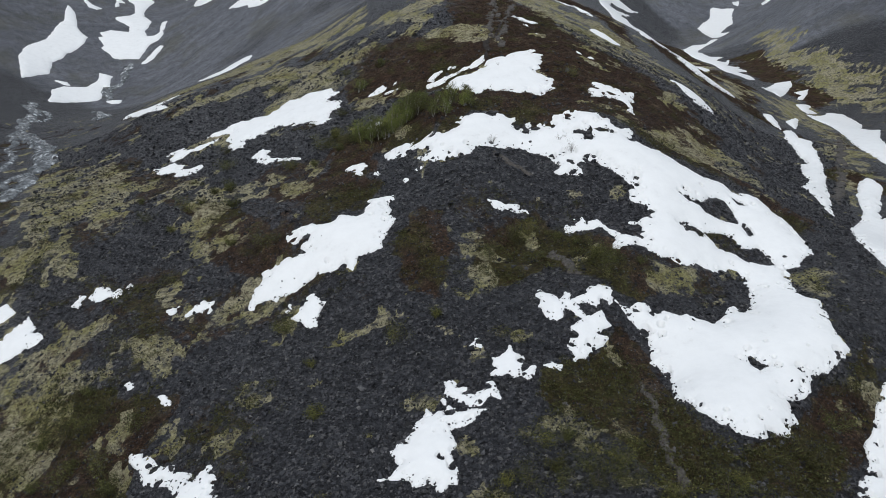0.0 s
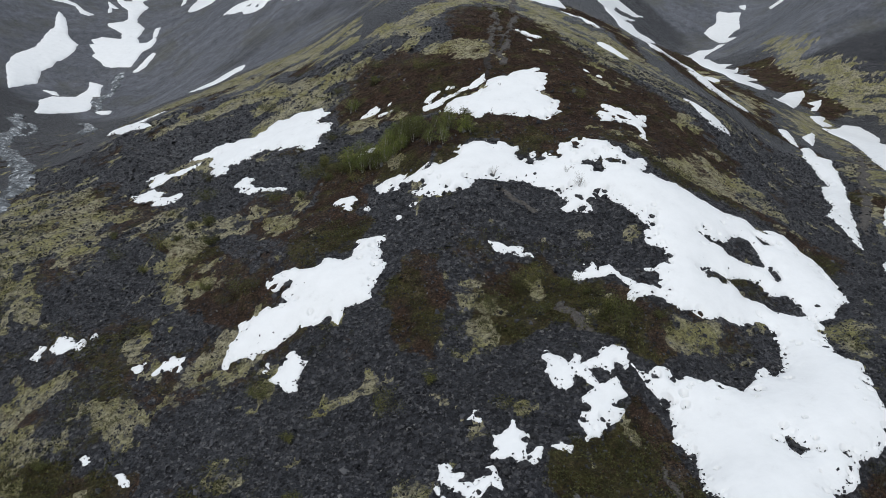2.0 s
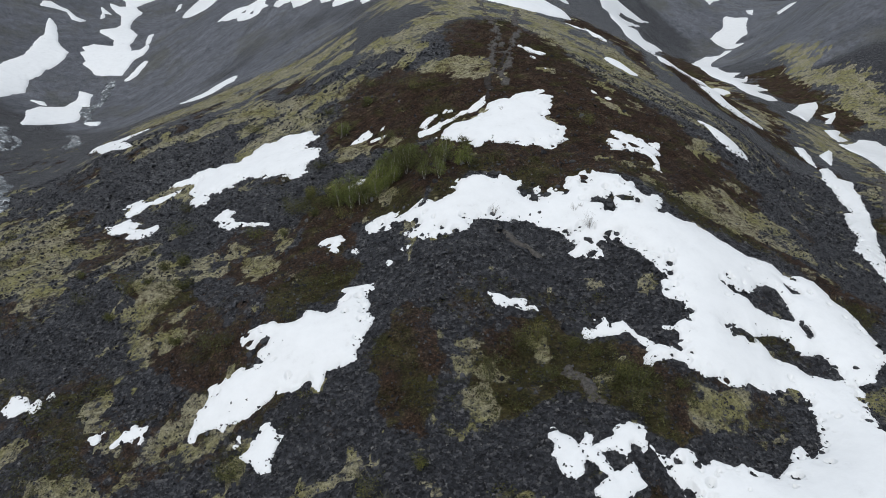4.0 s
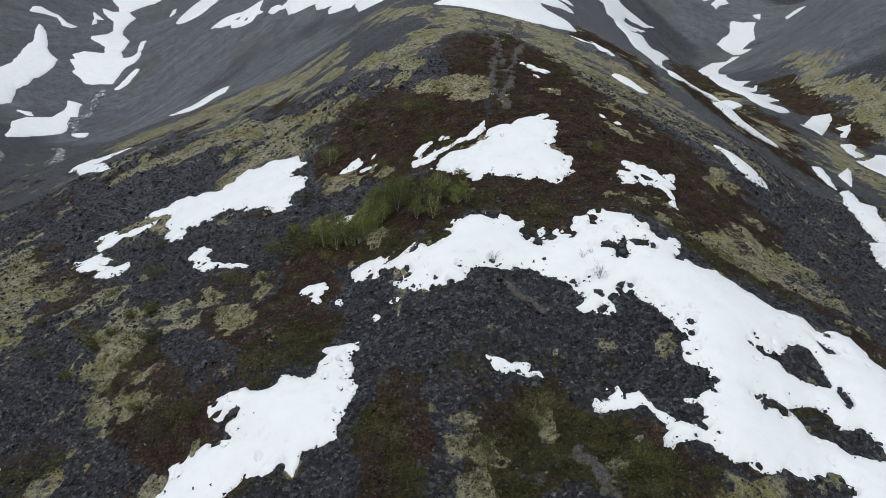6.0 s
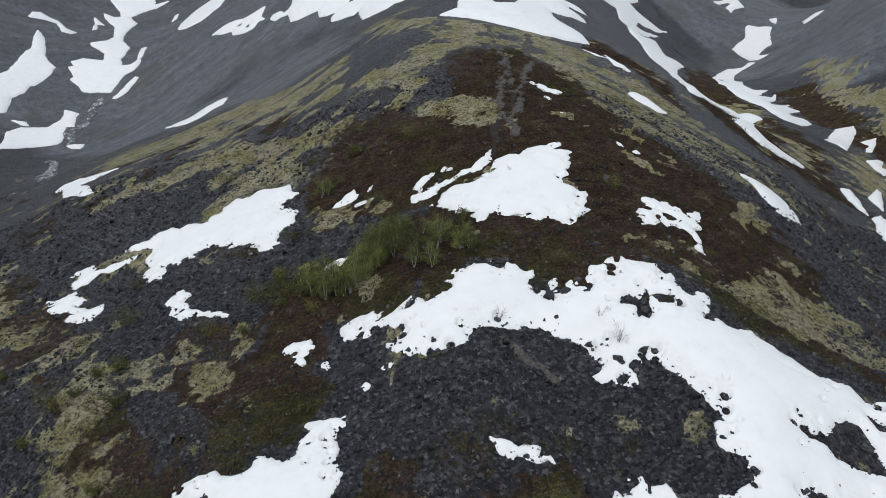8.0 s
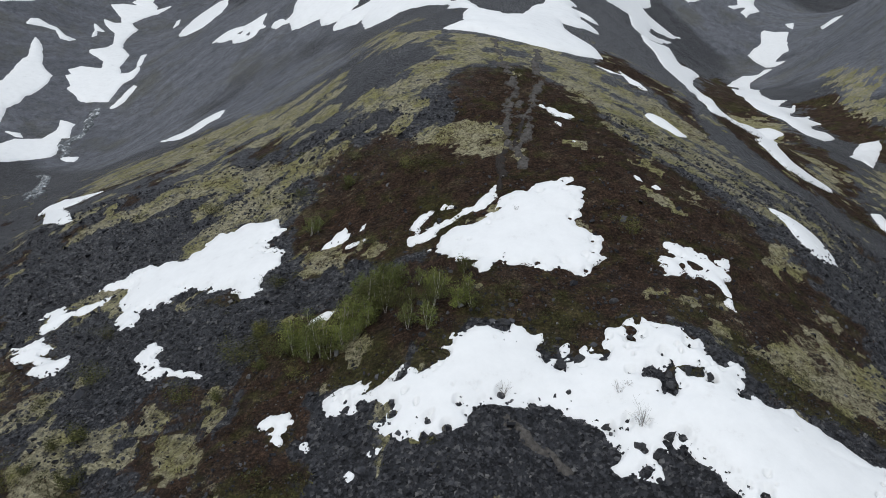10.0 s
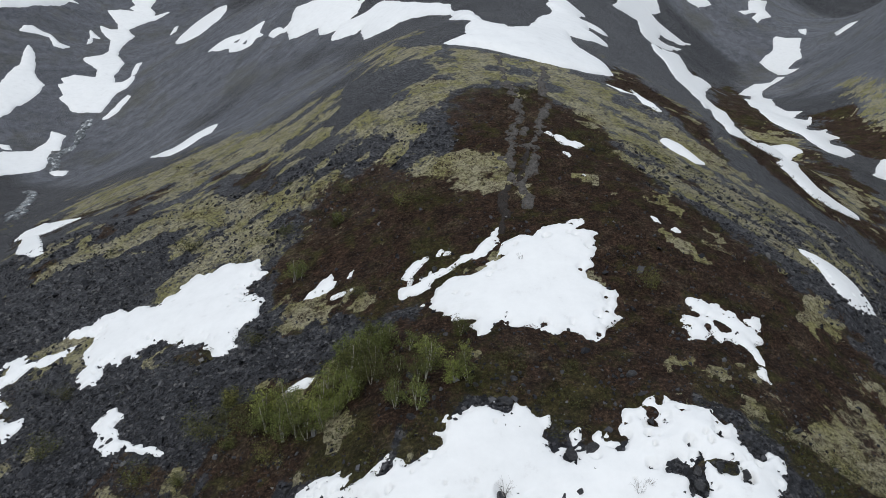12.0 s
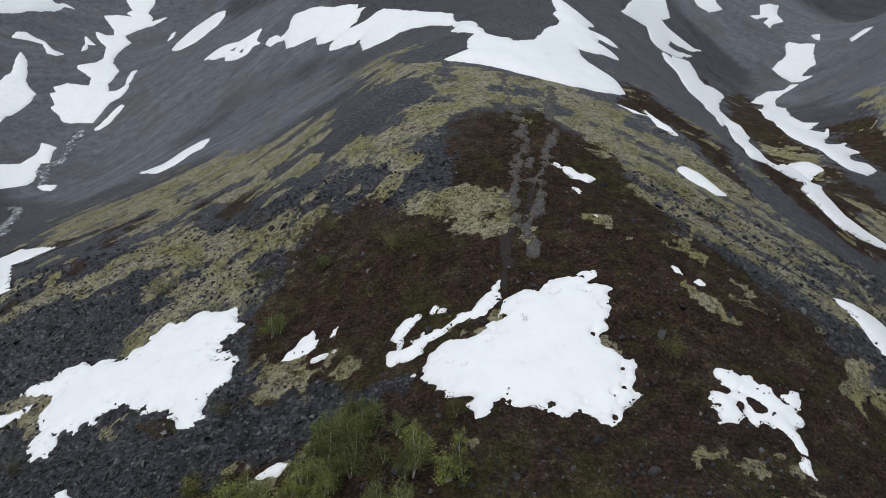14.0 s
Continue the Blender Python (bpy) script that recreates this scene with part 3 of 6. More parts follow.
CHIP_SNOW_8 = [(-20.5, 44.4), (-20.0, 44.3), (-19.4, 43.5), (-19.8, 43.5)]
BOTTOM_LEFT_SNOW = [(-21.3, 40.3), (-20.6, 40.0), (-20.0, 39.9), (-19.2, 39.2), (-18.7, 38.6), (-18.1, 38.4), (-17.3, 38.2), (-17.3, 37.6), (-16.8, 37.5), (-16.0, 37.1), (-15.4, 36.5), (-15.2, 37.0), (-14.7, 37.2), (-14.2, 36.5), (-13.9, 35.8), (-13.6, 34.9), (-13.5, 34.1), (-16.0, 35.0), (-16.6, 36.0), (-17.2, 36.8), (-18.0, 37.1), (-18.8, 37.2), (-19.4, 37.8), (-19.6, 38.4), (-20.3, 39.1), (-20.8, 39.5)]
RIGHT_EDGE_SNOW = [(26.0, 37.0), (27.0, 37.8), (28.2, 39.9), (29.9, 41.8), (34.6, 44.9), (28.9, 33.8), (23.1, 32.1), (24.1, 33.9), (25.6, 35.4)]
GULLY_SNOW = [(57.2, 127.5), (59.7, 129.4), (58.4, 124.0), (56.2, 117.7), (55.9, 119.2), (55.4, 121.4)]
GULLY_SNOW_2 = [(61.7, 127.6), (66.5, 134.2), (66.4, 132.5), (60.5, 121.5), (61.3, 124.7)]
GULLY_SNOW_3 = [(56.4, 116.7), (58.5, 118.7), (57.6, 113.7), (58.7, 112.1), (57.2, 108.1), (56.0, 103.4), (55.0, 100.8), (52.5, 95.1), (49.8, 89.2), (47.4, 83.9), (45.4, 79.4), (44.1, 76.6), (43.6, 77.4), (44.1, 80.0), (44.2, 82.3), (43.7, 83.6), (48.2, 90.8), (49.2, 94.8), (51.9, 100.7), (52.9, 100.7), (53.4, 104.7), (53.8, 107.5), (54.1, 110.1), (54.9, 112.9)]
GULLY_SNOW_4 = [(56.9, 94.3), (58.7, 95.6), (59.3, 95.1), (59.3, 93.7), (59.3, 92.8), (56.6, 88.5), (54.0, 84.1), (52.2, 80.6), (53.3, 81.3), (54.0, 79.0), (40.4, 57.7), (39.0, 58.1), (39.5, 61.0), (40.1, 64.5), (43.5, 71.8), (46.6, 76.1), (49.3, 79.7), (51.7, 83.4), (52.4, 86.1), (54.1, 89.4)]
VALLEY_FLOOR_SNOW = [(73.4, 143.7), (78.7, 149.9), (84.6, 156.7), (88.1, 156.2), (87.5, 151.5), (86.2, 146.0), (82.3, 139.6), (82.0, 135.6), (84.3, 136.4), (75.8, 122.1), (72.6, 115.0), (70.4, 108.1), (65.5, 99.7), (64.9, 101.8), (65.2, 106.7), (66.1, 111.4), (68.7, 118.7), (72.5, 128.4), (74.4, 133.8), (75.0, 138.2), (73.9, 140.6)]
VALLEY_FLOOR_SNOW_2 = [(71, 161), (82, 179), (87, 181), (86, 178), (83, 173), (81, 170), (76, 162), (75, 164)]
VALLEY_FLOOR_SNOW_3 = [(78.6, 159.1), (81.8, 161.6), (82.8, 161.0), (79.8, 156.1), (81.3, 155.1), (76.0, 148.9), (77.1, 153.2)]
VALLEY_FLOOR_SNOW_4 = [(87, 273), (92, 281), (97, 287), (102, 286), (105, 289), (107, 287), (101, 283), (97, 279), (93, 268), (92, 258), (81, 229), (81, 224), (81, 221), (85, 221), (82, 218), (79, 214), (81, 213), (82, 212), (84, 215), (83, 212), (78, 203), (73, 192), (78, 198), (82, 202), (80, 198), (81, 194), (77, 190), (74, 183), (78, 185), (78, 181), (71, 171), (67, 169), (68, 176), (68, 183), (66, 187), (65, 190), (65, 197), (72, 222), (73, 229), (91, 272)]
FAR_BLOCK_SNOW = [(108, 309), (105, 304), (104, 304), (105, 298), (106, 291), (108, 288), (112, 289), (110, 293), (114, 298), (116, 298), (121, 312), (124, 319), (117, 324), (115, 322), (112, 313), (110, 310)]
GULLY_LONG_SNOW = [(42, 254), (51, 285), (49, 286), (68, 318), (68, 312), (68, 306), (68, 304), (63, 296), (65, 295), (68, 296), (71, 297), (76, 298), (79, 301), (75, 296), (69, 290), (64, 285), (61, 276), (65, 281), (73, 291), (63, 273), (56, 261), (53, 259), (52, 261), (53, 271), (49, 266), (45, 259)]
GULLY_LOW_SNOW = [(45, 217), (61, 269), (70, 283), (70, 272), (56, 219), (74, 268), (62, 222), (54, 201), (52, 194), (53, 190), (55, 189), (55, 184), (39, 135), (42, 139), (55, 166), (61, 172), (60, 164), (57, 161), (47, 141), (51, 145), (49, 141), (48, 131), (53, 130), (52, 128), (44, 122), (42, 121), (41, 129), (46, 139), (41, 133), (39, 133), (35, 130), (36, 138), (39, 149), (51, 186), (39, 153), (47, 188), (44, 189), (46, 206), (44, 210)]
FAR_CHIP_SNOW = [(81, 332), (83, 327), (87, 328), (88, 326), (88, 328), (95, 335), (93, 337), (93, 343)]
FAR_CHIP_SNOW_2 = [(115, 352), (128, 367), (121, 350), (121, 342), (116, 339), (113, 334), (112, 338), (116, 343), (113, 342), (109, 338), (107, 339), (112, 343)]
FAR_CHIP_SNOW_3 = [(127.0, 330.3), (130.7, 330.9), (126.7, 322.0), (126.3, 325.9)]
FAR_CHIP_SNOW_4 = [(132.2, 311.7), (138.3, 314.8), (138.7, 309.4), (134.0, 307.4), (130.3, 305.7)]
FLANK_STRIP_SNOW = [(23.1, 116.8), (24.1, 118.3), (25.5, 118.1), (26.8, 117.0), (27.7, 115.7), (26.4, 114.7), (25.0, 115.1), (23.8, 115.5)]
FLANK_STRIP_SNOW_2 = [(19.1, 131.5), (19.9, 130.8), (21.8, 130.0), (22.9, 129.8), (23.0, 132.2), (23.6, 129.7), (24.3, 128.2), (24.9, 126.9), (25.1, 125.5), (24.5, 125.2), (23.3, 126.8), (22.9, 129.5), (21.0, 129.5)]
FLANK_STRIP_SNOW_3 = [(30.8, 98.4), (32.8, 99.8), (35.2, 100.1), (36.6, 98.2), (35.7, 94.0), (33.2, 91.5), (31.9, 91.9), (31.2, 92.8)]
CHIP_SNOW_9 = [(17.2, 94.4), (17.7, 94.3), (17.8, 93.6), (17.3, 93.5)]
CHIP_SNOW_10 = [(17.6, 93.3), (18.4, 93.3), (18.9, 93.7), (19.3, 93.0), (18.7, 92.6)]
LATTICE_SNOW_A = [(17.1, 83.1), (17.8, 83.1), (18.1, 83.7), (17.6, 83.8), (17.7, 84.7), (17.9, 84.9), (18.4, 84.7), (19.0, 84.7), (19.6, 84.8), (19.3, 84.5), (19.7, 84.2), (20.2, 84.7), (20.6, 84.3), (20.4, 83.8), (20.8, 83.4), (21.3, 83.1), (21.9, 83.2), (21.8, 82.5), (21.3, 82.0), (21.0, 82.0), (21.0, 81.3), (21.2, 80.9), (21.4, 80.2), (21.3, 79.4), (21.1, 78.4), (20.7, 78.7), (20.6, 79.3), (20.5, 79.8), (20.6, 80.6), (20.5, 81.2), (20.0, 81.4), (19.6, 81.7), (18.9, 81.5), (18.7, 82.0), (18.3, 82.4), (17.9, 82.7), (18.0, 82.1), (18.1, 81.8), (17.7, 81.5), (17.4, 81.1), (16.8, 80.9), (16.9, 81.6), (17.2, 82.1)]
LATTICE_SNOW_B = [(21.2, 83.9), (21.9, 84.3), (22.3, 84.2), (22.1, 83.4), (21.6, 83.3), (21.3, 83.6)]
CHIP_SNOW_11 = [(9.9, 109.1), (11.6, 108.8), (13.7, 107.2), (13.0, 106.1), (11.4, 106.8)]
CHIP_SNOW_12 = [(11.3, 104.3), (12.3, 103.9), (11.7, 103.4)]
CHIP_SNOW_13 = [(12.3, 100.5), (13.2, 100.0), (12.5, 99.6)]
SADDLE_SNOW_A = [(-39, 206), (-40, 211), (-40, 217), (-40, 220), (-36, 219), (-33, 217), (-28, 213), (-25, 212), (-23, 210), (-23, 208), (-21, 207), (-22, 206), (-22, 204), (-22, 201), (-23, 200), (-24, 199), (-20, 199), (-19, 200), (-18, 201), (-16, 201), (-12, 195), (-9, 191), (-4, 184), (-1, 179), (-1, 175), (0, 171), (3, 167), (3, 162), (3, 158), (1, 156), (-1, 160), (0, 164), (-1, 171), (-4, 175), (-8, 180), (-11, 182), (-13, 180), (-15, 181), (-18, 183), (-19, 187), (-20, 191), (-21, 190), (-24, 191), (-26, 192)]
SADDLE_SNOW_A += [(-27, 195), (-26, 197), (-28, 197), (-30, 198), (-31, 202), (-34, 203), (-36, 203), (-38, 204)]
SADDLE_SNOW_B = [(-1, 138), (0, 139), (2, 141), (2, 143), (2, 148), (3, 151), (-0, 156), (4, 158), (4, 154), (5, 150), (6, 149), (8, 150), (8, 148), (11, 152), (12, 157), (14, 166), (16, 170), (17, 174), (16, 178), (17, 181), (17, 192), (18, 195), (20, 192), (22, 188), (24, 182), (22, 177), (22, 173), (25, 173), (27, 172), (25, 170), (23, 170), (22, 165), (24, 164), (25, 162), (23, 160), (21, 158), (18, 157), (18, 152), (19, 149), (21, 146), (22, 144), (22, 139), (21, 137), (17, 135)]
SADDLE_SNOW_B += [(14, 134), (11, 134), (9, 134), (7, 135), (4, 136), (0, 137)]
FAR_STRIP_SNOW = [(-84, 252), (-85, 257), (-86, 264), (-85, 274), (-79, 279), (-76, 277), (-74, 271), (-73, 260), (-74, 257), (-75, 248), (-79, 246)]
FAR_STRIP_SNOW_2 = [(-64, 224), (-62, 226), (-60, 227), (-55, 224), (-54, 224), (-52, 224), (-49, 224), (-49, 218), (-47, 215), (-49, 216), (-50, 213), (-52, 213), (-56, 216), (-57, 219), (-60, 220)]
FAR_STRIP_SNOW_3 = [(-45.6, 213.5), (-45.1, 215.3), (-43.1, 214.5), (-41.3, 211.5), (-39.7, 211.8), (-39.6, 209.4), (-41.8, 210.2), (-43.3, 210.0)]
GULLY_SNOW_SNOW = [(-117, 281), (-111, 274), (-109, 270), (-111, 269), (-114, 269), (-111, 264), (-107, 260), (-105, 255), (-103, 250), (-103, 245), (-106, 241), (-105, 239), (-102, 237), (-99, 234), (-97, 229), (-103, 230), (-105, 226), (-103, 224), (-104, 223), (-101, 219), (-101, 217), (-98, 215), (-95, 212), (-91, 212), (-88, 212), (-88, 215), (-88, 221), (-86, 223), (-86, 228), (-87, 230), (-89, 227), (-91, 227), (-93, 231), (-93, 234), (-94, 240), (-99, 247), (-101, 253), (-102, 259), (-102, 266), (-106, 271), (-103, 279), (-101, 281), (-99, 287), (-101, 286)]
GULLY_SNOW_SNOW += [(-103, 283), (-103, 286), (-106, 289), (-106, 295), (-108, 302), (-118, 298), (-113, 291), (-111, 289), (-112, 286), (-109, 285), (-114, 284)]
FAR_STRIP_SNOW_4 = [(-87.7, 229.7), (-87.3, 232.3), (-88.9, 239.9), (-90.4, 239.3), (-89.2, 233.8)]
FAR_STRIP_SNOW_5 = [(-86.4, 208.6), (-84.9, 208.4), (-83.3, 210.9), (-83.1, 213.5), (-82.7, 215.0), (-82.8, 217.7), (-84.2, 219.1), (-84.9, 216.6), (-85.2, 213.5), (-86.3, 210.5)]
TRIANGLE_SNOW = [(-108, 186), (-114, 196), (-116, 205), (-115, 209), (-114, 213), (-115, 221), (-115, 226), (-118, 234), (-119, 238), (-117, 236), (-114, 232), (-111, 225), (-108, 222), (-106, 221), (-106, 218), (-106, 213), (-107, 209), (-107, 205), (-108, 202), (-107, 199), (-106, 196), (-107, 192)]
STREAM_SNOW_SNOW = [(-97, 176), (-99, 182), (-101, 186), (-100, 190), (-96, 194), (-95, 197), (-95, 200), (-96, 203), (-94, 203), (-92, 202), (-92, 200), (-90, 195), (-92, 195), (-91, 192), (-89, 187), (-89, 185), (-93, 181), (-96, 175)]
FAR_CHIP_SNOW_5 = [(-86.6, 184.0), (-85.3, 185.4), (-82.6, 184.7), (-82.0, 181.2), (-84.6, 182.4)]
FAR_STRIP_SNOW_6 = [(-123.4, 241.7), (-124.2, 245.3), (-123.3, 248.3), (-120.0, 247.6), (-118.3, 248.5), (-114.7, 245.9), (-112.3, 246.2), (-112.6, 243.3), (-114.4, 242.4), (-117.8, 246.2), (-120.7, 244.8), (-122.1, 243.3)]
FAR_STRIP_SNOW_7 = [(-138, 252), (-131, 275), (-128, 274), (-127, 277), (-124, 277), (-126, 275), (-126, 269), (-127, 266), (-129, 257), (-131, 250), (-133, 244)]
SLOPE_STRIP_SNOW = [(-57, 169), (-52, 167), (-51, 171), (-50, 173), (-47, 174), (-45, 173), (-44, 166), (-46, 167), (-47, 161), (-49, 159)]
MID_FAR_SNOW = [(-31.2, 92.8), (-31.0, 93.3), (-30.4, 93.7), (-29.0, 93.6), (-28.5, 94.2), (-27.6, 94.6), (-26.9, 95.0), (-25.8, 94.3), (-25.1, 94.6), (-23.2, 93.8), (-22.7, 94.6), (-22.0, 95.3), (-21.6, 96.5), (-20.7, 97.1), (-19.2, 96.7), (-18.7, 97.6), (-17.6, 97.4), (-16.1, 96.9), (-15.0, 96.8), (-14.5, 95.8), (-13.7, 94.1), (-14.0, 93.6), (-14.7, 93.5), (-15.0, 92.7), (-14.7, 91.7), (-13.4, 90.6), (-12.7, 89.5), (-12.5, 88.3), (-12.9, 87.7), (-13.5, 87.4), (-13.9, 87.2), (-13.9, 86.0), (-13.7, 84.9), (-14.2, 84.4), (-15.0, 84.7), (-15.6, 85.4), (-16.2, 85.9), (-16.6, 86.8), (-17.3, 86.9), (-17.6, 86.6), (-18.4, 86.8), (-19.5, 87.8), (-20.6, 88.3), (-21.3, 88.2)]
MID_FAR_SNOW += [(-21.7, 87.8), (-21.7, 86.9), (-22.7, 87.0), (-23.2, 86.4), (-24.3, 87.4), (-24.8, 86.9), (-24.3, 85.9), (-24.2, 85.0), (-25.1, 84.9), (-26.1, 85.6), (-26.4, 86.7), (-26.3, 87.9), (-27.3, 88.9), (-27.5, 89.9), (-27.5, 91.0), (-27.7, 91.9), (-28.6, 92.2), (-30.1, 92.7)]
MID_FAR_SNOW_2 = [(-34.8, 88.9), (-35.1, 89.8), (-34.7, 90.1), (-35.8, 91.1), (-35.9, 91.6), (-35.2, 92.0), (-34.2, 92.2), (-33.4, 91.2), (-32.5, 91.0), (-31.9, 91.3), (-30.4, 91.1), (-29.7, 91.2), (-29.0, 91.4), (-29.1, 90.6), (-29.6, 90.1), (-30.4, 90.1), (-31.3, 89.8), (-32.4, 90.3), (-32.9, 89.8), (-33.2, 89.1), (-33.9, 88.8), (-34.2, 88.3)]
MID_FAR_SNOW_3 = [(-22.3, 80.0), (-21.9, 80.3), (-21.6, 80.6), (-21.4, 81.0), (-20.9, 81.3), (-20.0, 80.3), (-19.7, 79.8), (-19.8, 79.3), (-19.3, 78.3), (-18.6, 77.8), (-17.8, 77.4), (-16.7, 77.1), (-15.5, 76.4), (-15.1, 76.0), (-15.9, 76.4), (-17.0, 76.8), (-18.3, 77.3), (-19.8, 77.4), (-20.9, 78.3), (-21.4, 79.4)]
CHIP_SNOW_15 = [(-56.5, 126.0), (-57.6, 129.7), (-55.3, 130.6), (-50.3, 127.2), (-43.7, 120.4), (-51.0, 122.5)]
CENTRE_SNOW_A = [(-0.4, 84.4), (0.0, 84.9), (0.5, 85.4), (0.7, 86.3), (1.4, 86.6), (1.9, 87.0), (3.0, 86.9), (4.2, 87.5), (5.1, 88.4), (5.5, 89.5), (5.9, 90.1), (6.7, 90.6), (7.6, 90.4), (7.9, 91.0), (9.0, 91.6), (10.0, 91.9), (10.6, 92.4), (11.4, 92.5), (11.5, 91.7), (10.9, 91.5), (10.8, 90.8), (11.6, 90.8), (12.4, 90.6), (11.9, 89.4), (11.9, 88.6), (12.0, 88.1), (11.3, 87.7), (11.4, 87.2), (11.0, 86.5), (11.2, 85.8), (11.8, 85.3), (12.1, 84.7), (12.6, 84.7), (12.8, 84.4), (12.8, 83.6), (13.0, 83.5), (12.4, 83.3), (12.4, 82.7), (12.8, 82.4), (12.3, 81.8), (11.6, 81.4), (11.4, 80.5), (10.8, 79.8), (10.7, 80.1)]
CENTRE_SNOW_A += [(10.1, 80.4), (9.9, 81.0), (9.2, 80.9), (8.9, 80.8), (8.2, 80.4), (7.5, 80.7), (7.7, 81.1), (6.9, 80.9), (5.9, 81.0), (5.4, 81.3), (5.3, 81.1), (5.0, 81.6), (4.6, 81.4), (4.2, 80.6), (3.6, 80.1), (3.5, 80.6), (3.2, 81.6), (2.8, 81.9), (2.2, 82.0), (2.1, 82.8), (1.5, 82.9), (1.1, 83.2), (1.0, 83.8), (0.2, 84.4)]
CENTRE_SNOW_B = [(-1.9, 86.0), (-1.9, 87.0), (-1.3, 86.9), (-0.6, 87.5), (0.4, 88.0), (1.3, 88.0), (1.8, 88.3), (2.4, 89.0), (3.4, 89.4), (3.8, 90.2), (4.4, 91.0), (4.8, 91.8), (5.2, 91.9), (5.1, 90.5), (4.7, 89.4), (4.2, 88.9), (3.4, 88.6), (2.4, 88.4), (1.9, 88.0), (1.3, 87.4), (0.6, 87.1), (0.3, 86.4), (-0.5, 86.1), (-1.1, 86.0), (-1.6, 85.8)]
CHIP_SNOW_17 = [(-9.5, 88.5), (-7.6, 91.2), (-7.0, 89.8), (-7.2, 89.0)]
CHIP_SNOW_18 = [(-6.2, 89.6), (-6.1, 90.3), (-5.7, 90.8), (-5.8, 89.7)]
CHIP_SNOW_19 = [(-7.0, 87.9), (-6.4, 88.2), (-5.6, 88.2), (-6.2, 87.8)]
CHIP_SNOW_20 = [(-9.3, 70.0), (-9.7, 70.5), (-9.2, 71.0), (-8.0, 71.1), (-7.7, 70.2), (-8.2, 69.4), (-8.1, 68.7), (-8.8, 68.9)]
CHIP_SNOW_21 = [(-8.5, 79.5), (-7.7, 79.8), (-6.8, 79.8), (-7.2, 79.3)]
CHIP_SNOW_22 = [(-6.8, 68.3), (-6.5, 68.5), (-6.1, 67.8), (-6.5, 67.6)]
CHIP_SNOW_23 = [(-3.9, 65.7), (-3.6, 65.9), (-3.1, 65.5), (-3.5, 65.3)]
CHIP_SNOW_24 = [(-2.7, 66.6), (-2.4, 66.9), (-1.7, 66.7), (-2.0, 66.2)]
THIN_SNOW = [(4.1, 61.4), (4.7, 61.4), (5.6, 61.0), (6.7, 61.4), (7.2, 61.1), (7.6, 60.5), (4.6, 60.6)]
FAR_CHIP_SNOW_6 = [(-110.5, 252.2), (-110.1, 254.3), (-111.8, 258.9), (-109.8, 259.7), (-113.0, 262.4), (-114.7, 263.9), (-112.9, 259.5)]
FAR_CHIP_SNOW_7 = [(-91.0, 266.3), (-92.6, 273.3), (-91.7, 275.7), (-90.4, 270.2)]
VALLEY_CHIP_SNOW = [(83.5, 171.4), (88.1, 173.9), (85.3, 169.1), (83.2, 166.1), (81.8, 165.9), (84.6, 169.8)]
PENINSULA_SNOW = [(8.5, 73.0), (8.5, 73.2), (9.0, 73.5), (9.0, 72.9), (8.6, 72.6)]
MID_FAR_SNOW_4 = [(-35.3, 87.0), (-34.6, 87.6), (-33.9, 88.1), (-33.0, 86.8), (-31.9, 85.8), (-32.0, 85.2), (-32.2, 84.7), (-30.4, 83.4), (-29.4, 83.0), (-29.0, 83.2), (-28.4, 82.2), (-28.7, 81.8), (-28.7, 81.1), (-29.0, 80.7), (-30.9, 81.6), (-32.0, 82.2), (-32.1, 83.1), (-31.4, 83.1), (-32.8, 84.2), (-33.6, 84.3), (-34.4, 84.2), (-36.2, 86.9)]
CENTRE_SNOW_C = [(-1.9, 88.2), (-1.6, 89.0), (-1.1, 89.7), (-0.1, 89.6), (-0.2, 89.1), (-0.7, 88.8), (-1.0, 88.2), (-1.2, 87.2), (-1.5, 87.8)]
CENTRE_SNOW_D = [(0.5, 89.7), (0.8, 90.2), (1.6, 89.8), (1.8, 89.4), (1.1, 89.4)]
TONGUE_SNOW_2 = [(-0.2, 40.4), (0.2, 40.8), (0.2, 41.9), (0.6, 41.8), (0.9, 41.2), (1.5, 41.0), (1.3, 40.4), (2.1, 40.3), (2.7, 40.7), (2.9, 41.2), (3.3, 41.3), (3.6, 40.5), (3.7, 39.6), (3.3, 39.8), (3.1, 40.3), (2.9, 39.9), (2.4, 39.3), (1.7, 39.4), (1.3, 39.9), (0.6, 40.3), (0.2, 40.0)]
SHARD_SNOW_2 = [(5.3, 41.6), (5.5, 41.8), (6.0, 42.3), (6.3, 42.3), (6.1, 41.5), (5.7, 41.1)]
FAR_CHIP_SNOW_9 = [(-103.1, 192.3), (-100.5, 193.6), (-99.1, 192.0), (-100.7, 191.5)]
STRIP_SNOW_3 = [(-33.5, 58.0), (-33.3, 58.5), (-33.0, 58.8), (-33.1, 59.3), (-32.5, 59.1), (-32.4, 58.4), (-32.5, 57.8), (-33.1, 58.0)]
STRIP_SNOW_4 = [(-28.8, 59.3), (-28.6, 59.8), (-28.4, 60.0), (-28.2, 59.4), (-28.3, 58.8)]
CHIP_SNOW_14 = [(-55.4, 126.0), (-51.3, 122.9), (-41.9, 109.1), (-43.2, 108.9), (-49.0, 114.9)]
